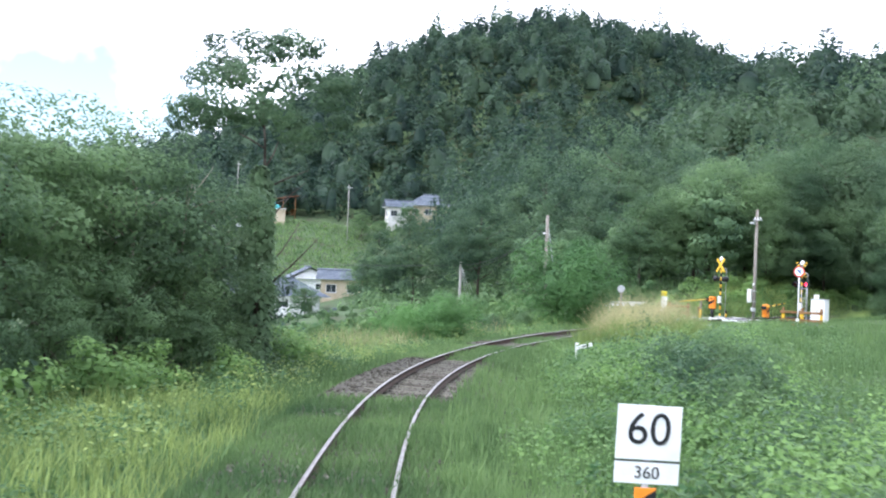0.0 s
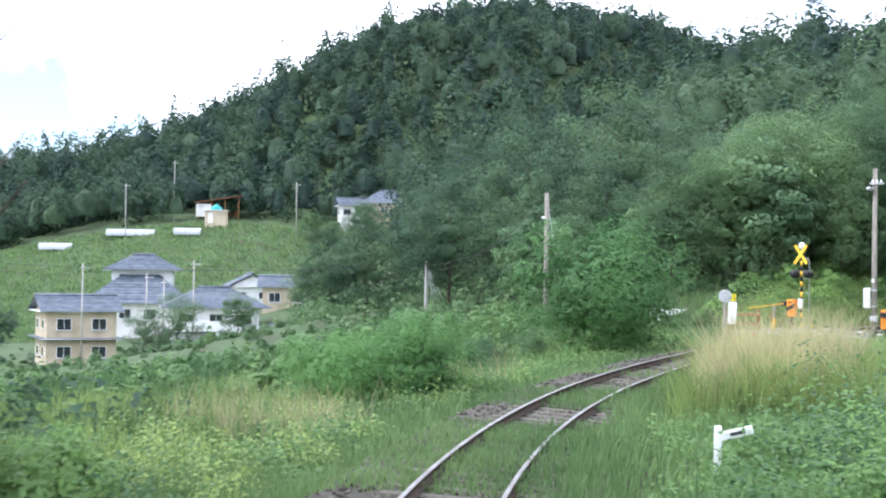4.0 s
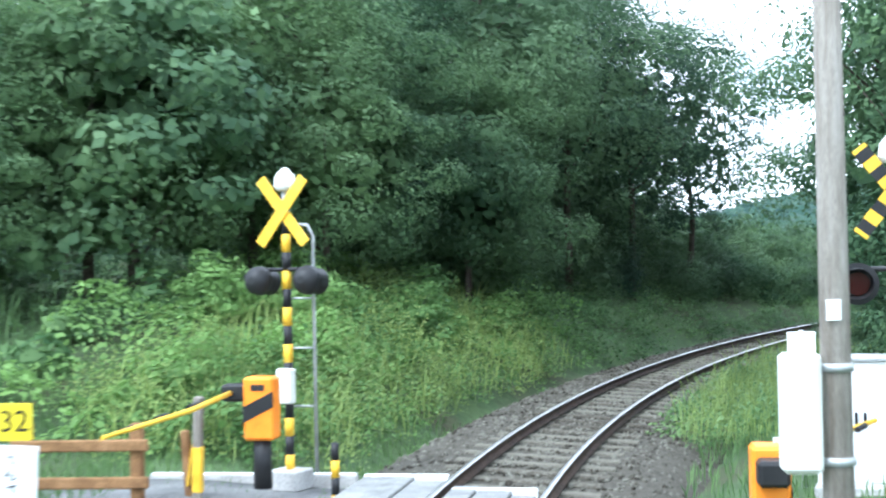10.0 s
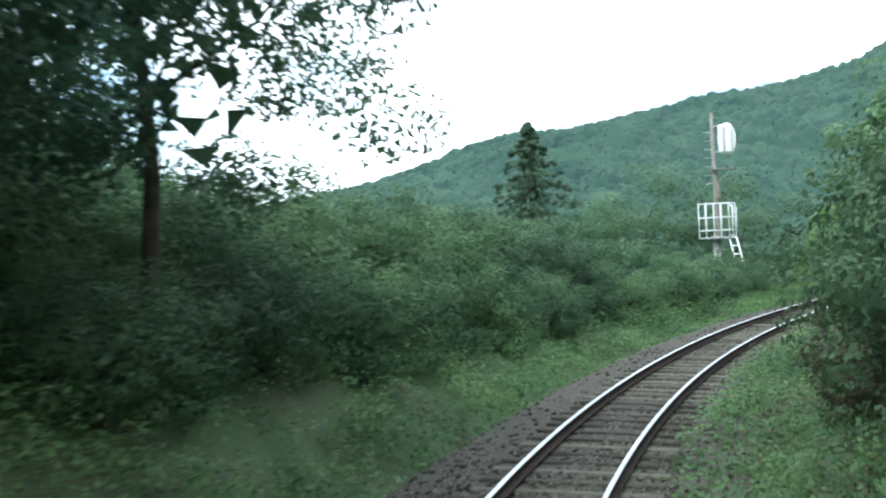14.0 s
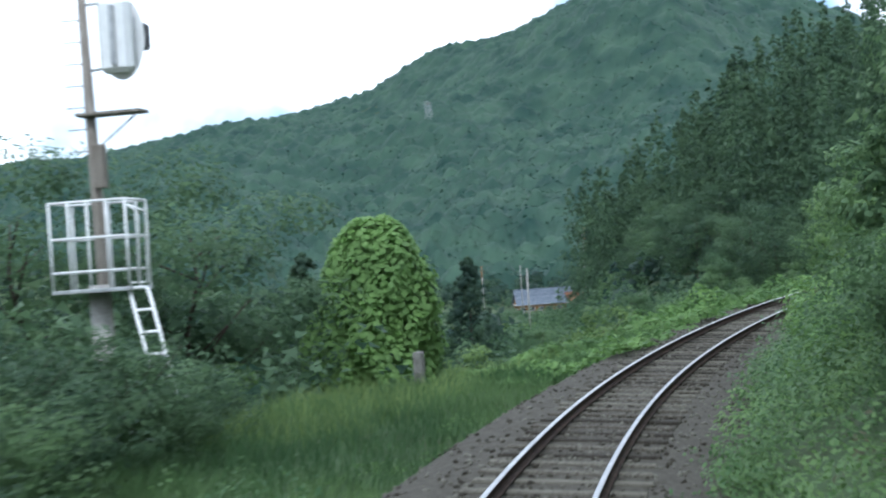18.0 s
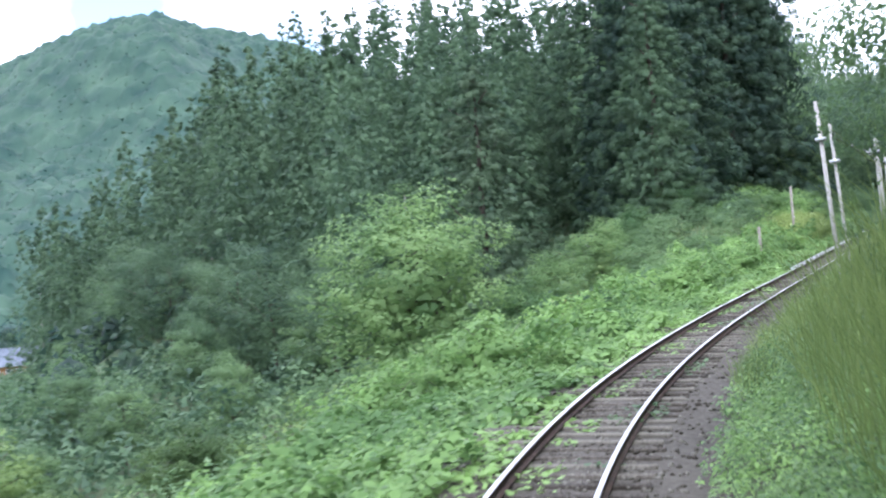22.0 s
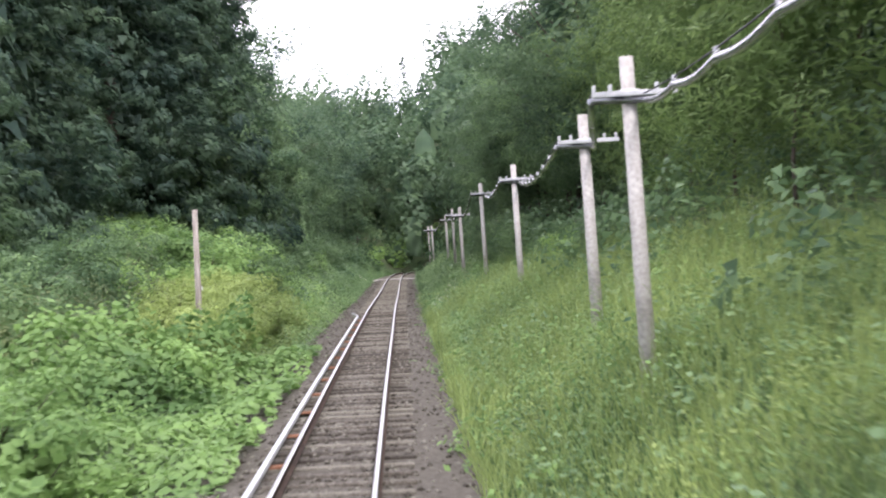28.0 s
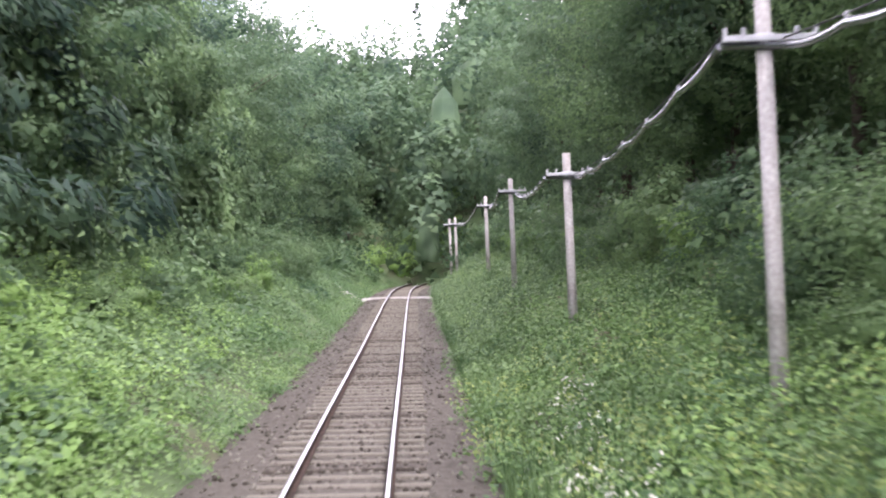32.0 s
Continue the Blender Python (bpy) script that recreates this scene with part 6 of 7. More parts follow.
x, y = jitter(150, 420, 150, 330, 5.0)
r, az = np.hypot(x - 95, y - 128), np.degrees(np.arctan2(x - 95, y - 128))
keep = (az > 59) & (az < 73) & (r > 120) & (r < 330) & (np.hypot(x - 394, y - 256) > 24)
dome_woods("valley_bushes", x[keep], y[keep], rng.uniform(1.2, 2.2, keep.sum()), 110, .45, LEAF_MID, "green bushes and small trees on the valley floor")
x, y = jitter(330, 620, 220, 360, 6.0)
r, az = np.hypot(x - 95, y - 128), np.degrees(np.arctan2(x - 95, y - 128))
keep = (az > 59) & (az < 73) & (r > 352) & (r < 418)
dome_woods("valley_bushes", x[keep], y[keep], rng.uniform(1.1, 1.9, keep.sum()), 80, .6, LEAF_DARK, "dark bushes before the farmhouse", tall=1.0, lift=.3)
# behind the crossing and up the slope
copies(T["middark"], [at(14, 118, .9), at(3.5, 131, .9), at(19, 122, 1.0), at(26, 117, .95), at(13, 133, 1.1), at(22, 132, 1.1), at(9, 142, 1.0), at(30, 110, .85), at(1, 146, .85)])
copies(T["mid"], [ at(20.5, 112, .8), at(-8, 168, .7), at(-1, 160, .9), at(17, 104, .55), at(27, 104, .62)])
copies(T["big"], [at(18.5, 103, .8), at(12.5, 106, .8)])
trees = []
for gx_ in np.arange(4, 118, 6.2):
    for gy_ in np.arange(104, 262, 6.2):
        px, py = gx_ + random.uniform(-2, 2), gy_ + random.uniform(-2, 2)
        s1, u1 = nearest(np.array([px]), np.array([py]))
        a1, a2 = math.degrees(math.atan2(px - 29, py - 93)), math.degrees(math.atan2(px - 53, py - 111))
        if u1[0] > -9.5 or a1 > 40 or (py > 111 and a2 > 30) or (py < 134 and px < 30) or s1[0] > 150 or px < 4 + (py - 130) * .08:
            continue
        trees.append((px, py))
near_trees = [p for p in trees if math.hypot(p[0] - 30, p[1] - 100) < 42]
for i, (px, py) in enumerate(near_trees):
    src = (T["dark"], T["dark2"], T["middark"], T["dark"])[i % 4]
    copies(src, [at(px, py, random.uniform(.9, 1.25) * (1.05 if src is T["middark"] else .95), random.uniform(.9, 1.15))])
back = np.array([p for p in trees if p not in near_trees])
dome_woods("slope_trees", back[:, 0], back[:, 1], rng.uniform(3.0, 4.2, len(back)), 560, .42, WOODS, "dark mixed trees rising behind the crossing", tall=1.7, lift=.8)
copies(T["fine"], [su(118, -5.6, .92), su(121.5, -4.9, .9), su(123, -8, .85)])
copies(T["fine"], [su(126.5, -4.7, .9)])
copies(T["fine2"], [su(101.5, 5.9, .95)])
copies(T["dark"], [su(103.5, 7.8, .85), su(108.5, 8.4, .9), su(99.8, 8.6, .7)])
copies(T["mid2"], [su(104.5, -8.2, .95), su(108, -10.5, 1.1), su(101, -10, .9), su(98.5, -12.5, .75)])
copies(T["fine2"], [su(113, -9.5, 1.1), su(109.5, -5.2, .72), su(104.5, -6.6, .75)])
copies(T["fine2"], [su(107, -8.0, .95), su(103.5, -10.5, .9), su(110, -8.2, 1.0), su(99.5, -11.5, .7)])
# right bank of the bend
for s in np.arange(105, 228, 6.0):
    near = [T["fine2"], T["fine"], T["fine2"]] if s < 128 or s > 200 else [T["mid2"], T["mid"], T["dark"]]
    copies(random.choice(near), [su(s + random.uniform(-1.5, 1.5), 8.2 + random.uniform(-.6, 1.0), random.uniform(.75, .95))])
    copies(random.choice([T["mid"], T["dark"], T["dark2"]]), [su(s + random.uniform(-1.5, 1.5), 13 + random.uniform(-1, 1.4), random.uniform(.8, 1.05))])
copies(T["big"], [su(141.5, 4.9, .62), su(146.5, 5.3, .7), su(186.5, 4.9, .55), su(136, 5.4, .6)])
copies(T["mid2"], [su(152, 6.0, .8), su(168, 6.2, .75)])
copies(T["fine2"], [su(111, 7.4, .95), su(116, 7.8, .9), su(205, 6.4, .95), su(213, 6.8, 1.0), su(123, 7.8, .85), su(219, 6.8, .9)])
for s in np.arange(99, 226, 3.2):
    src = random.choice([T["shrub"], T["shrubdark"], T["shrub"], T["bright"], T["shrubbrown"]]) if s < 165 else random.choice([T["shrub"], T["bright"], T["bright"], T["shrub"]])
    copies(src, [su(s, random.uniform(4.3, 5.4), random.uniform(.55, .85))])
copies(T["shrubdark"], [su(s, u, z, 1.1) for s, u, z in ((120, 4.6, .9), (123, 4.5, 1.0), (126.5, 4.3, 1.0), (130, 4.2, 1.0), (134, 4.0, .95), (138, 4.0, .9))])
copies(T["shrubbrown"], [su(s, u, .7) for s, u in ((128, 3.5), (133, 3.4), (143, 3.4), (147, 3.6), (159, 3.5), (121, 3.8), (116, 3.8), (137, 3.0), (151, 3.3))])
copies(T["bright"], [su(s, u, z) for s, u, z in ((180, 3.3, .75), (183.5, 3.3, .9), (188, 3.2, .8), (192, 3.5, .8), (176, 3.5, .7), (198, 3.6, .8))])
# shrubs on the left bank
copies(T["shrubdark"], [su(random.uniform(110, 128), random.uniform(-9, -5.6), random.uniform(1.0, 1.45)) for _ in range(16)])
for s in np.arange(124, 171, 2.1):
    for u, z in ((-4.3, .62), (-6.3, .85), (-8.8, .95)):
        if s > 164 and u > -6 or s > 158 and u < -8:
            continue
        copies(random.choice([T["shrub"], T["shrub"], T["shrubdark"]]), [su(s + random.uniform(-.5, .5), u + random.uniform(-.4, .4), z * random.uniform(.95, 1.25))])
for s in np.arange(112, 126, 2.2):
    copies(random.choice([T["shrubdark"], T["shrub"]]), [su(s, random.uniform(-6.2, -4.6), random.uniform(.45, .7))])
copies(T["bright"], [su(s, u, z) for s, u, z in ((96, -5.6, .75), (98.5, -4.6, .8), (101, -5.4, .9), (103.5, -4.4, .85), (106, -5.2, .85), (108.5, -4.2, .7), (100, -6.8, .9), (104, -7, .9))])
# round the signal and the creeper tree
copies(T["shrubdark"], [su(174, -6.8, .9), su(176.5, -7.6, .8), su(178.5, -8.4, .7), su(172, -8.2, 1.0), su(180.5, -8.8, .55)])
copies(T["shrubdark"], [at(92.8, 135.6, .8), at(95.3, 136.8, .95), at(98.3, 137.8, .8), at(90.5, 136.2, .9), at(100.5, 138.6, .6)])
copies(T["dark"], [at(111.5, 146.8, 1.12), at(107, 149.5, 1.15), at(115.5, 150, 1.05)])
copies(T["mid"], [at(113.5, 147.5, 1.1), at(119, 151, 1.1), at(100, 149, 1.1), at(125, 155, 1.0), at(113, 158, 1.3), at(128, 150, .9)])
copies(T["kudzu"], [at(119.3, 143.6, .72), at(116.5, 144.3, .8), at(112, 146, .55)])
copies(T["shrubbrown"], [at(105.9, 141.5, 1.5), at(109.5, 142, 1.6), at(103, 140.8, 1.2), at(121.5, 146.5, 1.4)])
copies(T["shrubdark"], [at(99, 141, .95), at(102, 143, 1.2), at(107, 144, 1.2), at(113, 143.5, 1.1), at(123, 148, 1.1), at(127, 147, 1.1), at(131, 149, 1.2), at(98, 137, .6)])
copies(T["pine"], [at(144.5, 203.9, .9), at(149, 206, .8), at(173, 201.7, .85), at(190, 178.7, 1.0), at(203, 179, .95), at(184, 186, 1.1), at(171, 168, .75), at(163, 190, .8)])
copies(T["willow"], [at(172, 153.5, .9), at(147, 147.5, .75), at(155, 149, .65), at(158.6, 158.5, .9), at(188, 150.4, .7), at(140, 152, .7)])
copies(T["mid"], [at(196, 169, .8), at(200.6, 158, .85), at(187, 158, .7), at(207, 153, .8), at(150, 160, .85), at(165, 166, .9), at(178, 162, .8), at(213, 166, .9), at(134, 158, .8), at(141, 163, .9), at(225, 160, 1.0), at(232, 152, 1.0), at(219, 150, .9)])
copies(T["olive"], [at(203, 132, .5), at(212, 129, .55), at(196, 134, .45), at(221, 127, .5), at(230, 123, .5)])
copies(T["shrub"], [su(s, u, z) for s, u, z in ((262, -9, .8), (268, -8, .8), (276, -9, .9), (284, -8.5, 1.0), (290, -8, 1.0), (296, -8.6, 1.2), (302, -9, 1.25), (308, -9.5, 1.3), (314, -9, 1.2), (288, -12, 1.2), (298, -13, 1.4), (306, -13, 1.5))])
copies(T["yellow"], [su(random.uniform(297, 317), random.uniform(-6.2, -3.0), random.uniform(.7, 1.1)) for _ in range(22)])
copies(T["yellow"], [su(s, u, z) for s, u, z in ((303, -4.3, .9), (309, -4.4, 1.05), (312, -4.8, 1.1), (305, -6, 1.0), (310, -6.2, 1.0), (315, -5, .9), (301, -4.8, .8), (307, -3.8, .8))])
copies(T["bright"], [su(random.uniform(228, 298), random.uniform(-10.5, -3.6), random.uniform(.9, 1.5), .9) for _ in range(34)])
# cedar stand
n = 0
rows = []
for px in np.arange(218, 392, 5.6):
    for py in np.arange(108, 216, 5.6):
        x1, y1 = px + random.uniform(-2.4, 2.4), py + random.uniform(-2.4, 2.4)
        s1, u1 = nearest(np.array([x1]), np.array([y1]))
        if u1[0] > -11 or (y1 > 152 + (x1 - 221) * .6) or math.hypot(x1 - 242, y1 - 130) < 5 or math.hypot(x1 - 221, y1 - 137) < 9 or (x1 < 238 and y1 < 140) or (s1[0] > 405) or (u1[0] > -16 and s1[0] > 362):
            continue
        n += 1
        edge = (152 + (x1 - 221) * .6) - y1
        if u1[0] > -24 and s1[0] < 352:
            if n % 3 == 0:
                continue
            copies(T["cedarfine"], [at(x1, y1, random.uniform(1.05, 1.35), random.uniform(1.05, 1.35))])
        elif edge < 7 and x1 < 300:
            copies(random.choice([T["mid"], T["dark"], T["dark2"]]), [at(x1, y1, random.uniform(.8, 1.15))])
        elif u1[0] > -30 and n % 3 == 0:
            copies(T["cedar"] if n % 2 else T["cedar2"], [at(x1, y1, random.uniform(.7, .95), random.uniform(.9, 1.12))])
        else:
            rows.append((x1, y1))
rows = np.array(rows)
conifer_woods("cedar_woods", rows[:, 0], rows[:, 1], rng.uniform(17, 28, len(rows)), rng.uniform(3.4, 4.8, len(rows)), 1700, .46, CEDAR, "dense dark cedars rising up the slope")
copies(T["cedarfine"], [su(311, -15.5, .9), su(338, -16, .95), su(326, -16, .9), su(322, -21, .85), su(345, -14.5, .9)])
# upper straight
T["wall"] = draped(plant_su(338, -9.4), 7.5, 2.3, LEAF_MID, "tree wrapped in a curtain of creeper", 191, 9000, .2, "creeper trees")
copies(T["wall"], [su(s + random.uniform(-1, 1), random.uniform(-9.2, -7.6), random.uniform(.75, 1.05), random.uniform(.9, 1.2)) for s in np.arange(342, 376, 4.4)])
copies(T["wall"], [su(s + random.uniform(-1, 1), random.uniform(-12.4, -11), random.uniform(1.0, 1.3), random.uniform(1.1, 1.4)) for s in np.arange(340, 376, 5.5)])
copies(T["bright"], [su(random.uniform(312, 332), random.uniform(-12, -6), random.uniform(1.2, 1.8), .9) for _ in range(26)])
T["cedarbare"] = cedar(plant_su(335, -11.6), 24, 4.4, CEDAR, "tall cedar with a bare pale lower stem", 79, group="cedars", base=.24, boughs=340, per=110, size=.26, tuft=.42, sticks=.3)
for s in np.arange(319, 420, 5.0):
    if s > 336:
        copies(T["vine"] if s < 350 else random.choice([T["vine"], T["mid"], T["dark"]]), [su(s + random.uniform(-1, 1), random.uniform(-9.8, -8.2), random.uniform(.7, .95) * 1.45)])
        copies(T["fine"] if s < 350 else random.choice([T["mid"], T["dark2"]]), [su(s + random.uniform(-1, 1), random.uniform(-16, -13), random.uniform(1.0, 1.25) * 1.45)])
    else:
        copies(T["cedarfine"], [su(s + random.uniform(-1, 1), random.uniform(-18.5, -16), random.uniform(.85, 1.0))])
for s in np.arange(232, 420, 5.2):
    near = T["bamboo"] if 236 < s < 312 else (random.choice([T["fine"], T["fine2"]]) if s < 352 else random.choice([T["dark"], T["mid"], T["dark2"]]))
    copies(near, [su(s + random.uniform(-1, 1), random.uniform(8.4, 10.2), random.uniform(.75, 1.0) * (1.2 if s > 300 else 1))])
    copies(random.choice([T["dark"], T["dark2"], T["mid"], T["bamboo"] if s < 300 else T["dark"]]), [su(s + random.uniform(-1, 1), random.uniform(13.5, 15.5), random.uniform(.95, 1.25) * (1.25 if s > 300 else 1))])
for s in np.arange(300, 418, 3.6):
    copies(random.choice([T["shrub"], T["shrub"], T["bright"]]), [su(s, random.uniform(5.6, 6.8), random.uniform(.6, .9))])
    if s > 316:
        copies(random.choice([T["shrub"], T["shrub"], T["bright"]]), [su(s, random.uniform(-6.4, -4.6), random.uniform(.5, .85))])
ss = np.concatenate([np.arange(112, 420, 4.5), np.arange(114, 420, 4.5)])
uu = np.concatenate([rng.uniform(17.5, 20, len(np.arange(112, 420, 4.5))), rng.uniform(22, 25, len(np.arange(114, 420, 4.5)))])
pp = on_line(ss, uu)
dome_woods("bank_trees", pp[:, 0], pp[:, 1], rng.uniform(2.8, 4.0, len(pp)), 400, .5, LEAF_DARK, "dark trees higher on the bank", tall=1.8, lift=.8)
ss = np.arange(320, 420, 4.5)
pp = on_line(ss, rng.uniform(-24, -19, len(ss)))
dome_woods("cutting_trees", pp[:, 0], pp[:, 1], rng.uniform(3.0, 4.2, len(pp)), 400, .5, LEAF_MID, "tall trees above the cutting", tall=2.6, lift=.8)
ring = []
for px in np.arange(316, 392, 4.6):
    for py in np.arange(30, 132, 4.6):
        x1, y1 = px + random.uniform(-2, 2), py + random.uniform(-2, 2)
        s1, u1 = nearest(np.array([x1]), np.array([y1]))
        if (s1[0] > 424 and math.hypot(x1 - 333, y1 - 82) > 13) or (s1[0] > 400 and 7.5 < abs(u1[0]) < 24):
            ring.append((x1, y1))
ring = np.array(ring)
dome_woods("end_trees", ring[:, 0], ring[:, 1], rng.uniform(2.6, 3.8, len(ring)), 520, .5, LEAF_DARK, "dark trees closing the view beyond the straight", tall=1.45, lift=.8)
x, y = jitter(316, 352, 60, 108, 2.1)
s_, u_ = nearest(x, y)
keep = (s_ > 396) & (np.abs(u_) > 3.2) & (np.hypot(x - 334, y - 82.5) > 3)
dome_woods("end_bushes", x[keep], y[keep], rng.uniform(.7, 1.4, keep.sum()), 90, .3, LEAF_MID, "green bushes round the end of the straight", tall=1.1, lift=.3)
ribbon("gravel_path", [xy(391, -9), xy(391, -3), xy(390.5, 3), xy(390, 9)], 2.6, PALE_POLE, .16, "pale gravel path crossing beside the track", "path")
copies(T["pine"], [at(346, 82.5, .72)])
copies(T["mid"], [at(343, 80, .7), at(340, 86, .6), at(341, 75, .7), at(345, 84, .8)])
copies(T["bright"], [at(336.5, 82.5, 1.5), at(337.5, 79.5, 1.5), at(336, 85.5, 1.4), at(339, 81.5, 1.8), at(338.5, 77.5, 1.5)])
copies(T["bright"], [at(338, 84, 1.2), at(341, 80, 1.3), at(335, 87, 1.1), at(343, 76, 1.2)])
# scrub over the falling ground
def scrub(lo, hi, u0, u1, step, r0, r1, mat, label, leaves=75, size=.3):
    ss, uu = np.meshgrid(np.arange(lo, hi, step), np.arange(u0, u1, step))
    ss, uu = (ss + rng.uniform(-.5, .5, ss.shape) * step).ravel(), (uu + rng.uniform(-.5, .5, uu.shape) * step).ravel()
    pp = on_line(ss, uu)
    ob = dome_woods("scrub", pp[:, 0], pp[:, 1], rng.uniform(r0, r1, len(pp)), leaves, size, mat, label, tall=1.0, lift=.25)
    ob["category"] = "scrub"


scrub(196, 318, -34, -13, 2.1, .9, 1.8, LEAF_MID, "green scrub and low bushes down the embankment")
scrub(196, 330, -62, -34, 3.2, 1.6, 3.2, LEAF_DARK, "bushes and small trees on the valley slope", 90, .5)
scrub(200, 312, -30, -12.5, 3.0, .9, 1.6, BAMBOO, "pale green bushes down the embankment")
scrub(176, 198, -40, -11, 2.4, 1.0, 2.2, LEAF_DARK, "dark bushes behind the signal", 80, .34)
scrub(128, 172, -30, -10, 2.2, .9, 1.7, LEAF_MID, "bushes behind the bank", 75, .3)
scrub(58, 100, -34, -8.5, 1.8, .35, .7, WEED, "rough bushes below the line")
scrub(30, 92, -70, -34, 3.0, .4, .8, WEED, "rough green scrub in the fields", 50, .35)
scrub(110, 126, -28, -6.5, 2.0, .7, 1.3, LEAF_DARK, "undergrowth beneath the trees", 60, .3)
scrub(99, 228, 6.6, 17, 2.2, .9, 1.6, LEAF_MID, "undergrowth beneath the trees on the bank", 110, .2)
scrub(228, 420, 6.5, 18, 2.2, .9, 1.7, LEAF_MID, "undergrowth on the bank above the poles", 120, .2)
scrub(316, 420, -18, -5.5, 2.0, .9, 1.7, LEAF_MID, "undergrowth on the bank of the cutting", 120, .19)
scrub(18, 56, -24, -7.5, 2.2, .6, 1.2, LEAF_DARK, "undergrowth beneath the trackside trees", 65, .26)

# ---- undergrowth ----
grass(-10, 84, 8.3, 14, 34, .7, GRASS, "rough grass between the railway and the lane", width=.035)
grass(-10, 60, 13.5, 24, 14, .8, GRASS_PALE, "tall pale grass beside the lane", width=.06)
weeds(10, 74, 8.4, 12.5, 1.0, .9, .16, WEED, "leafy weeds between the railway and the lane", 50, .6, patch=(3.1, -.2, 61))
grass(-12, 78, -9, -1.9, 75, .55, GRASS, "tall green grass left of the track", width=.03)
grass(-12, 70, -14, -5, 22, .8, GRASS_PALE, "pale seeding grass left of the track", width=.03, patch=(3.5, -.1, 21))
grass(-12, 32, -9, -2.2, 60, .75, GRASS_PALE, "tall pale grass left of the overgrown track", .5, .025)
weeds(296, 320, -6.5, -2.5, 3.2, .8, .11, GRASS_PALE, "yellowish weeds left of the track", 55, .4)
grass(-12, 84, 1.15, 8.5, 75, .5, GRASS, "green grass right of the track", width=.03)
grass(57, 65, 2.5, 5.6, 190, 2.0, PLUME, "clump of straw-coloured plume grass", .5, .011, name="plume_grass")
grass(56, 66, 2.1, 6.0, 170, 1.35, GRASS_PALE, "green blades of the plume grass clump", .6, .022, name="plume_grass")
for a, b, k in ((-12, 31, 260), (45.5, 54, 220), (57, 61.5, 170), (66, 67.5, 80)):
    grass(a, b, -2.1, 2.1, k, .24, GRASS, "short green grass grown over the track", .6, .025, lift=.07)
weeds(2, 75, 2.2, 8.5, 2.2, .75, .12, LEAF_BRIGHT, "bright leafy weeds and creepers right of the track", 55, .5, patch=(2.6, -.15, 13))
weeds(-10, 75, 3.2, 9, 1.5, .95, .15, WEED, "green weeds right of the track", 55, .55, patch=(3.2, -.2, 14))
weeds(40, 86, -10, -2.3, 2.0, .6, .12, WEED, "green weeds left of the track", 50, .45, patch=(2.7, -.3, 15))
weeds(50, 84, -8, -2.8, 1.3, .75, .12, LEAF_BRIGHT, "bright creepers and weeds left of the track", 60, .5, patch=(2.9, -.35, 19))
weeds(44, 84, -9, -2.8, 1.0, .85, .1, GRASS_PALE, "yellowish weeds left of the track", 60, .42)
grass(50, 72, -9, -3.5, 30, 1.2, PLUME, "dry plumes among the weeds", .5, .018, patch=(2.4, .25, 41))
weeds(60, 82, -5, -2.0, 3, .3, .1, LEAF_BRIGHT, "bright low weeds at the ballast edge", 40, .35)
weeds(10, 60, -9, -3, 1.0, .7, .13, WEED, "leafy weeds in the grass", 50, .4)
grass(84, 100, -9, -1.8, 60, .22, GRASS, "short grass round the crossing", width=.025)
grass(86, 97, -14, -4.6, 90, .36, GRASS, "short grass spreading over the lane edges", width=.025)
grass(84, 100, 2, 9, 45, .3, GRASS, "short grass round the crossing", width=.025)
weeds(80, 87, 2.0, 4.5, 4, .35, .1, LEAF_BRIGHT, "low bright weeds by the pole", 40, .3)
weeds(94, 109, -6.5, -2.6, 4.5, 1.15, .075, GRASS_PALE, "tall yellowish weeds on the bank behind the crossing", 70, .38)
weeds(304, 336, 1.9, 5.2, 3.0, .6, .11, LEAF_BRIGHT, "bright leafy weeds right of the cutting", 50, .42)
weeds(304, 336, 1.9, 5.0, 2.0, .6, .1, GRASS_PALE, "yellowish weeds right of the cutting", 50, .4)
carpet(94, 113, -8.5, -3.4, 90, .75, .15, LEAF_BRIGHT, "bright creeper heaped over the bank", reach=2.2)
weeds(94, 113, -5.5, -2.7, 4.0, .7, .11, LEAF_BRIGHT, "bright leafy weeds on the bank behind the crossing", 55, .42)
grass(94, 110, -6.5, -2.6, 22, .8, GRASS_PALE, "tall pale weeds and grass on the bank", width=.028)
weeds(94, 109, -7, -3.0, 3.2, .9, .08, GRASS_PALE, "tall weeds on the bank behind the crossing", 60, .4)
weeds(96, 114, -6.5, -4.0, 2.2, 1.0, .14, LEAF_BRIGHT, "bright creeper over the bank", 60, .6)
weeds(112, 170, -5.5, -2.3, 4.2, .75, .11, WEED, "dark weeds on the lower bank", 50, .42)
weeds(95, 170, -3.2, -1.9, 2.5, .14, .07, LEAF_BRIGHT, "small weeds at the ballast edge", 26, .25, patch=(1.8, .1, 31))
weeds(98, 168, 1.3, 4.6, 4.6, .5, .11, WEED, "mixed weeds on the bank right of the track", 52, .42)
weeds(168, 228, 1.85, 4.6, 4.6, .55, .11, WEED, "mixed weeds on the bank right of the track", 52, .42)
weeds(170, 192, 2.5, 4.6, 1.9, 1.5, .1, LEAF_MID, "head-high bushes on the bank right of the track", 130, .6)
weeds(172, 202, 2.7, 4.6, 1.0, 1.5, .11, WEED, "tall leafy weeds on the bank right of the track", 120, .5)
weeds(112, 168, 2.2, 4.4, 1.6, .55, .1, LEAF_BROWN, "dry reddish weeds right of the track", 45, .4, patch=(2.4, .0, 17))
grass(97, 114, 1.6, 4.6, 60, .85, GRASS_PALE, "tall seeding grass right of the track", .5, .013)
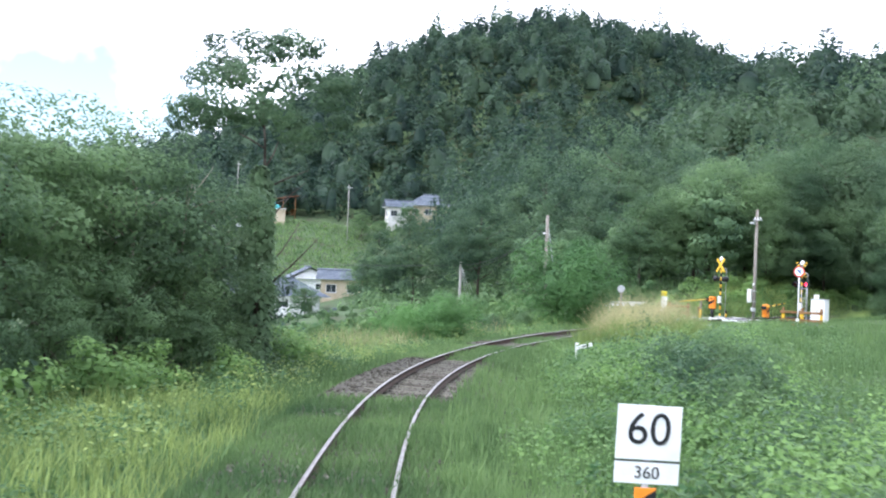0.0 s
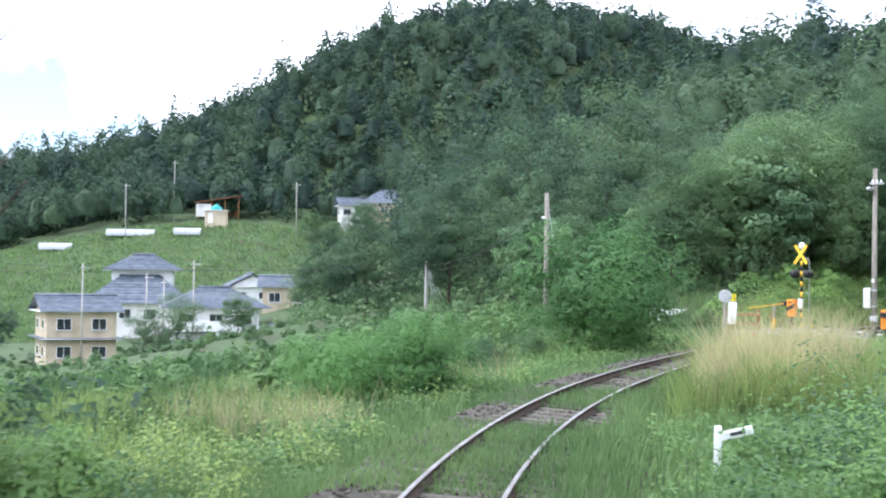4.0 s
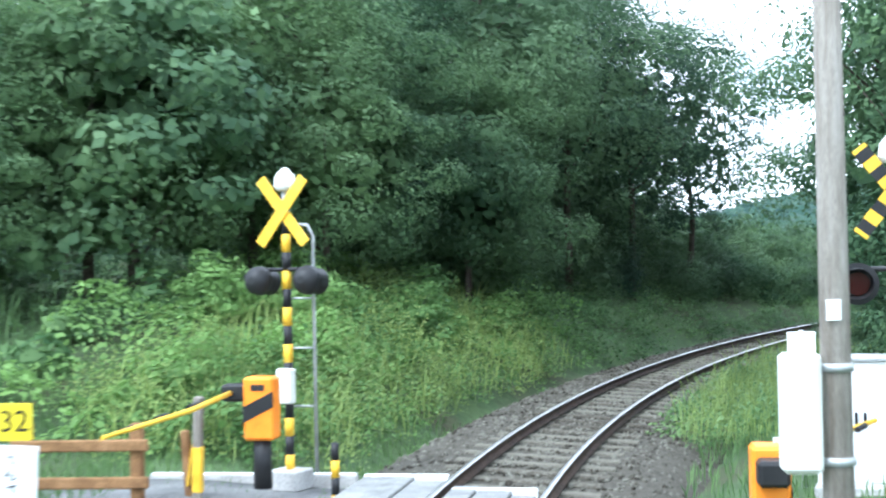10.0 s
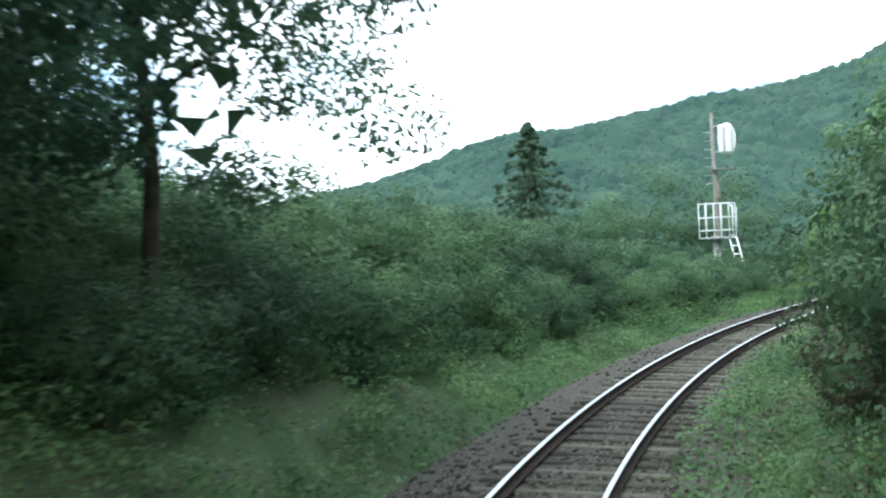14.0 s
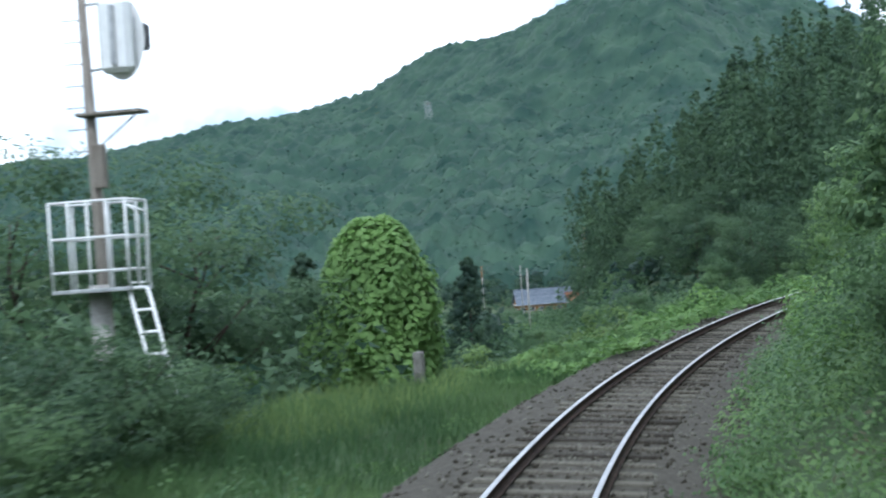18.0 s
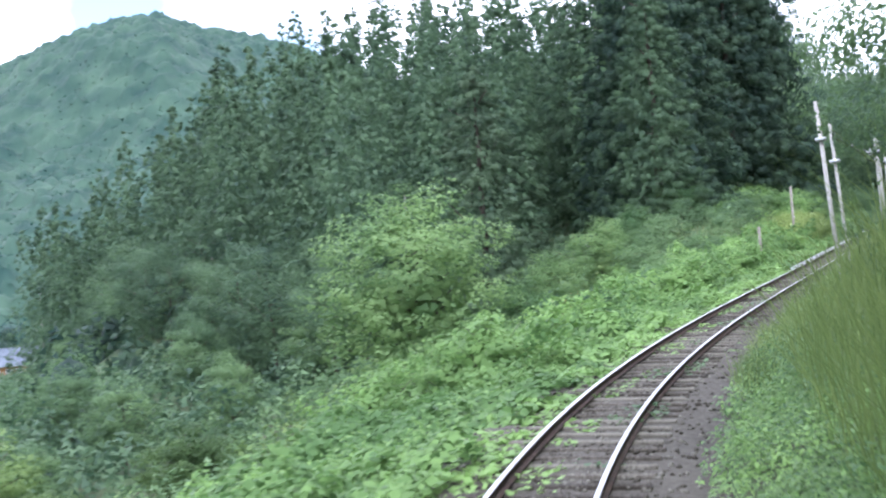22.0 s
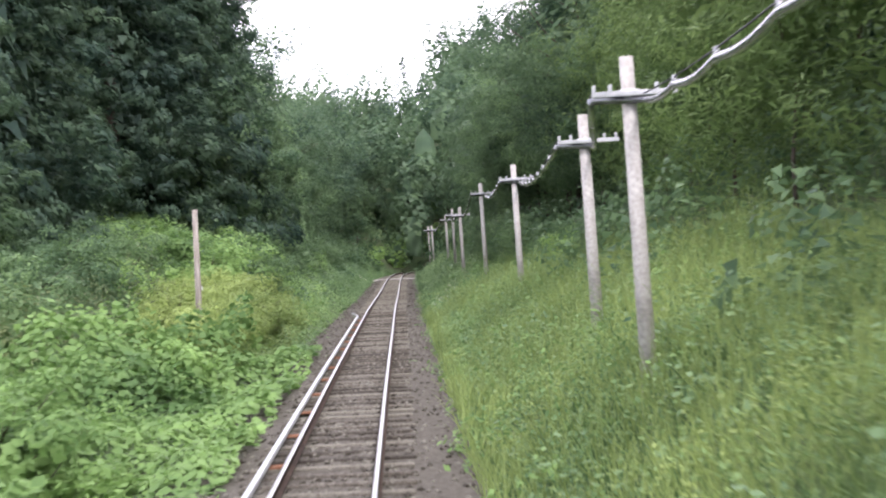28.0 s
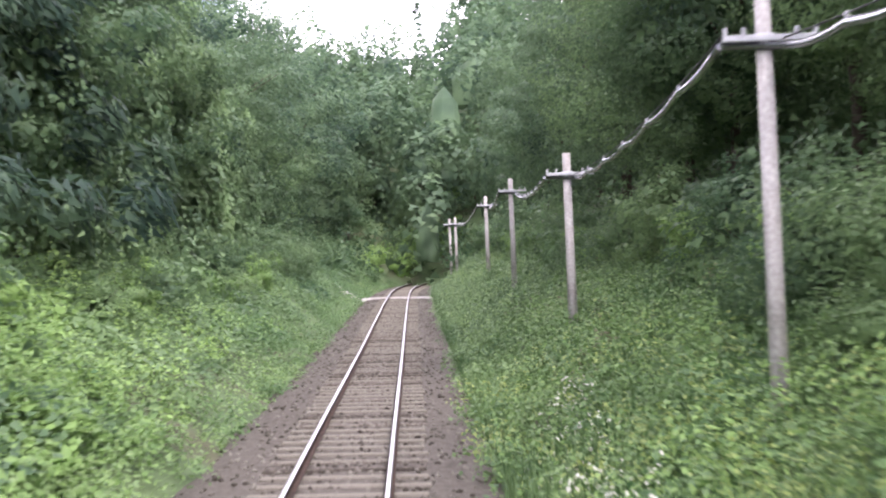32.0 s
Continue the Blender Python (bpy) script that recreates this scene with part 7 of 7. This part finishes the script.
weeds(97, 114, 1.7, 4.6, 3.0, .85, .085, WEED, "tall weeds right of the track beyond the crossing", 60, .4)
grass(36, 100, -34, -8, 26, .7, GRASS, "rough grass falling away to the houses", width=.045)
grass(20, 62, -16, -8, 30, .95, GRASS_PALE, "tall pale grass on the rise by the line", width=.035)
weeds(98, 228, 4.6, 9, 1.6, .7, .17, LEAF_MID, "leafy weeds under the trees on the bank", 40, .6, plain=True)
weeds(98, 130, -14, -6, 1.6, .7, .17, LEAF_MID, "leafy weeds under the trees behind the crossing", 40, .6, plain=True)
grass(166, 200, -10, -2.1, 110, .5, GRASS, "soft green grass in the clearing", .6, .02)
grass(176, 200, -9, -4.0, 50, .7, MEADOW, "tall soft seeding grass in the clearing", .6, .012, patch=(2.6, -.3, 51))
weeds(164, 186, -3.6, -1.9, 3, .14, .08, LEAF_BRIGHT, "low weeds at the ballast edge", 30, .3)
carpet(186, 228, -7.5, -1.15, 100, .45, .19, LEAF_BRIGHT, "bright green kudzu carpet falling away from the track", reach=2.6)
carpet(228, 300, -13.5, -1.25, 85, .45, .2, LEAF_BRIGHT, "bright green kudzu carpet falling away from the track", reach=2.6)
carpet(200, 228, -7.5, -2.6, 75, .9, .2, LEAF_BRIGHT, "humped mounds of bright kudzu", patch=(3.4, -.2, 33), reach=3.0)
carpet(228, 300, -12.5, -2.8, 70, 1.5, .22, LEAF_BRIGHT, "humped mounds of bright kudzu", patch=(3.4, .05, 33), reach=3.4)
carpet(192, 262, -24, -12, 22, .8, .25, WEED, "creeper and scrub down the embankment", reach=4)
carpet(204, 264, -2.6, -.72, 95, .2, .17, LEAF_BRIGHT, "kudzu spreading to the edge of the rail", reach=1.4)
carpet(204, 252, -1.2, 0.0, 60, .07, .15, LEAF_BRIGHT, "creeper runners lying over the rail", patch=(1.1, .05, 35), reach=1)
carpet(206, 250, -.1, .9, 40, .05, .13, LEAF_MID, "creeper runners between the rails", patch=(1.1, .35, 36), reach=1)
weeds(289, 306, -12.5, -6.2, .3, 2.3, .14, LEAF_OLIVE, "rounded olive-green shrubs among the kudzu", 620, 1.25)
weeds(206, 300, -8, -2.8, .9, .7, .15, LEAF_BRIGHT, "leafy kudzu hummocks", 60, .5)
carpet(300, 420, -9, -3.0, 40, .6, .19, LEAF_MID, "creepers over the left bank of the cutting")
weeds(298, 345, -7, -1.95, 3.0, .65, .12, WEED, "weeds along the left of the cutting", 52, .42)
weeds(345, 420, -7, -1.95, 3.0, .65, .12, WEED, "weeds along the left of the cutting", 52, .42, plain=True)
weeds(312, 330, -6, -2.7, 3.0, .6, .15, LEAF_BRIGHT, "bright weeds along the left of the cutting", 55, .45)
weeds(192, 205, 2.2, 3.6, 2.2, .9, .2, LEAF_BRIGHT, "big-leaved plants right of the track", 45, .5)
weeds(276, 310, 1.8, 6.5, 1.6, .7, .14, LEAF_BRIGHT, "bright leafy weeds on the right bank", 50, .5)
carpet(300, 336, -11, -5.0, 75, .6, .22, LEAF_BRIGHT, "creeper covering the slope below the cedars")
carpet(309, 326, -8, -2.9, 70, .5, .24, LEAF_BRIGHT, "broad-leaved creeper down the bank of the cutting")
grass(205, 220, 2.9, 5.2, 75, 2.0, GRASS_PALE, "tall reedy grass right of the track", .5, .017, name="reeds")
weeds(200, 224, 2.6, 5.0, 2.2, 1.1, .095, WEED, "tall leafy weeds among the reeds", 70, .45)
weeds(70, 86, 2.1, 5.5, 2.6, .5, .11, LEAF_BRIGHT, "bright low weeds before the crossing", 45, .42)
weeds(190, 226, 2.0, 3.8, 4.0, .75, .085, LEAF_BRIGHT, "bright leafy weeds at the foot of the right bank", 70, .42)
grass(222, 270, 1.75, 7.5, 110, .7, MEADOW, "tall pale green grass on the right bank", .6, .016)
grass(270, 316, 1.75, 7.5, 90, .7, MEADOW, "tall pale green grass on the right bank", .6, .02)
weeds(222, 318, 2.0, 7.4, 2.8, .85, .07, MEADOW, "pale leafy weeds on the right bank", 75, .38, up=.2)
weeds(222, 318, 2.1, 7.4, 1.6, 1.05, .065, WEED, "tall leafy weeds on the right bank", 85, .36, up=.2)
weeds(222, 318, 2.0, 7.4, 1.3, .85, .07, GRASS_PALE, "yellowish weeds on the right bank", 70, .4, patch=(2.6, .0, 77))
grass(222, 420, 1.9, 7.0, 60, .5, GRASS, "green grass on the right bank", .45, .03)
weeds(236, 345, 2.2, 7.5, 2.0, .85, .095, WEED, "leafy weeds among the grass", 50, .45)
weeds(345, 420, 2.2, 7.5, 1.7, .75, .14, WEED, "leafy weeds among the grass", 50, .45, plain=True)
weeds(300, 345, 1.9, 7.5, 3.0, .7, .12, WEED, "weeds along the right of the cutting", 55, .45)
weeds(345, 420, 1.9, 7.5, 3.0, .7, .12, LEAF_MID, "weeds along the right of the cutting", 55, .45, plain=True)
weeds(226, 318, 2.0, 7.0, 1.0, .8, .15, LEAF_BROAD, "broad-leaved plants among the grass on the right bank", 46, .5, patch=(2.9, -.1, 71))
grass(226, 318, 2.6, 7.5, 22, 1.2, MEADOW, "seeding grass stems on the right bank", .5, .01)
grass(250, 252.3, 2.7, 4.4, 160, .95, GRASS_PALE, "tall grass before the black and white board", .5, .018)
weeds(314, 350, 3.4, 7.5, 1.3, .8, .13, LEAF_BRIGHT, "bright leafy weeds on the right bank of the cutting", 60, .5)
weeds(312, 350, -8, -3.2, 1.2, .8, .13, LEAF_BRIGHT, "bright leafy weeds on the left bank of the cutting", 60, .5)
weeds(330, 352, 3.5, 7, .35, .6, .12, LEAF_BROWN, "dry reddish weeds on the bank of the cutting", 45, .45)
weeds(319, 329, 2.2, 3.4, 2.0, .65, .09, FLOWER, "white wild flowers beside the track", 34, .35, name="wild_flowers", category="flowers", up=1.0)
weeds(230, 330, -2.2, 2.2, .25, .12, .1, WEED, "small weeds growing in the ballast", 26, .22)


# ---- ballast stones ----
n = 56000
s, u = rng.uniform(6, 400, n), rng.normal(0, 1.15, n)
s[:15000] = rng.uniform(30, 130, 15000)
keep = (np.abs(u) < 2.6) & (np.abs(np.abs(u) - GAUGE / 2) > .08) & ~((np.abs(s - DECK_S) < 2.1) & (np.abs(u) < 2.2))
s, u = s[keep], u[keep]
h = np.interp(np.abs(u), [0, 1.35, 1.75, 2.2, 2.75], [-.19, -.2, -.24, -.48, -.85]) - u * cant(s)
p = on_line(s, u, h + .005)
n = len(p)
r = rng.uniform(.024, .056, n)
base = np.array([(1, 0, 0), (0, 1, 0), (-1, 0, 0), (0, -1, 0), (0, 0, .7), (0, 0, -.7)], float)
v = p[:, None] + (base + rng.uniform(-.3, .3, (n, 6, 3))) * r[:, None, None]
tri = np.array([(0, 1, 4), (1, 2, 4), (2, 3, 4), (3, 0, 4), (1, 0, 5), (2, 1, 5), (3, 2, 5), (0, 3, 5)])
stones = add_mesh("ballast_stones", v.reshape(-1, 3), (tri[None] + 6 * np.arange(n)[:, None, None]).reshape(-1, 3), STONE)
tagged(stones, "loose grey-brown crushed stones on the ballast", "stones", kind="stuff")

# ---- sleepers ----
bms = box(2.1, .21, .15, 0, 0, 0, .02)
sleeper_mesh = bpy.data.meshes.new("sleeper")
bms.to_mesh(sleeper_mesh)
bms.free()
sleeper_mesh.materials.append(SLEEPER)
plate = box(.3, .16, .018, 0, 0, 0, .004)
plate_mesh = bpy.data.meshes.new("tie_plate")
plate.to_mesh(plate_mesh)
plate.free()
plate_mesh.materials.append(RAIL_SIDE)
rnd = random.Random(5)
rest_v, rest_f = [], []
co = np.array([v.co[:] for v in sleeper_mesh.vertices])
count = 0
for s in np.arange(6, 415, .68):
    if abs(s - DECK_S) < 1.9:
        continue
    m = beside(s, rnd.uniform(-.04, .04), -.235, rnd.uniform(-1.2, 1.2)) @ pose(0, 0, 0, 0, math.degrees(math.atan(cant(s))), 0)
    if 120 < s < 345 and count < 300 or s < 0:
        ob = new("sleeper", sleeper_mesh)
        ob.parent = railway
        ob.matrix_basis = m
        count += 1
    else:
        r3, tr = np.array(m.to_3x3()), np.array(m.translation)
        rest_f.append([[i + len(co) * len(rest_v) for i in p.vertices] for p in sleeper_mesh.polygons])
        rest_v.append(co @ r3.T + tr)
me = bpy.data.meshes.new("sleepers")
me.from_pydata(np.concatenate(rest_v).tolist(), [], [f for fs in rest_f for f in fs])
me.materials.append(SLEEPER)
ob = new("sleepers", me)
ob.parent = railway
tagged(ob, kind="stuff")
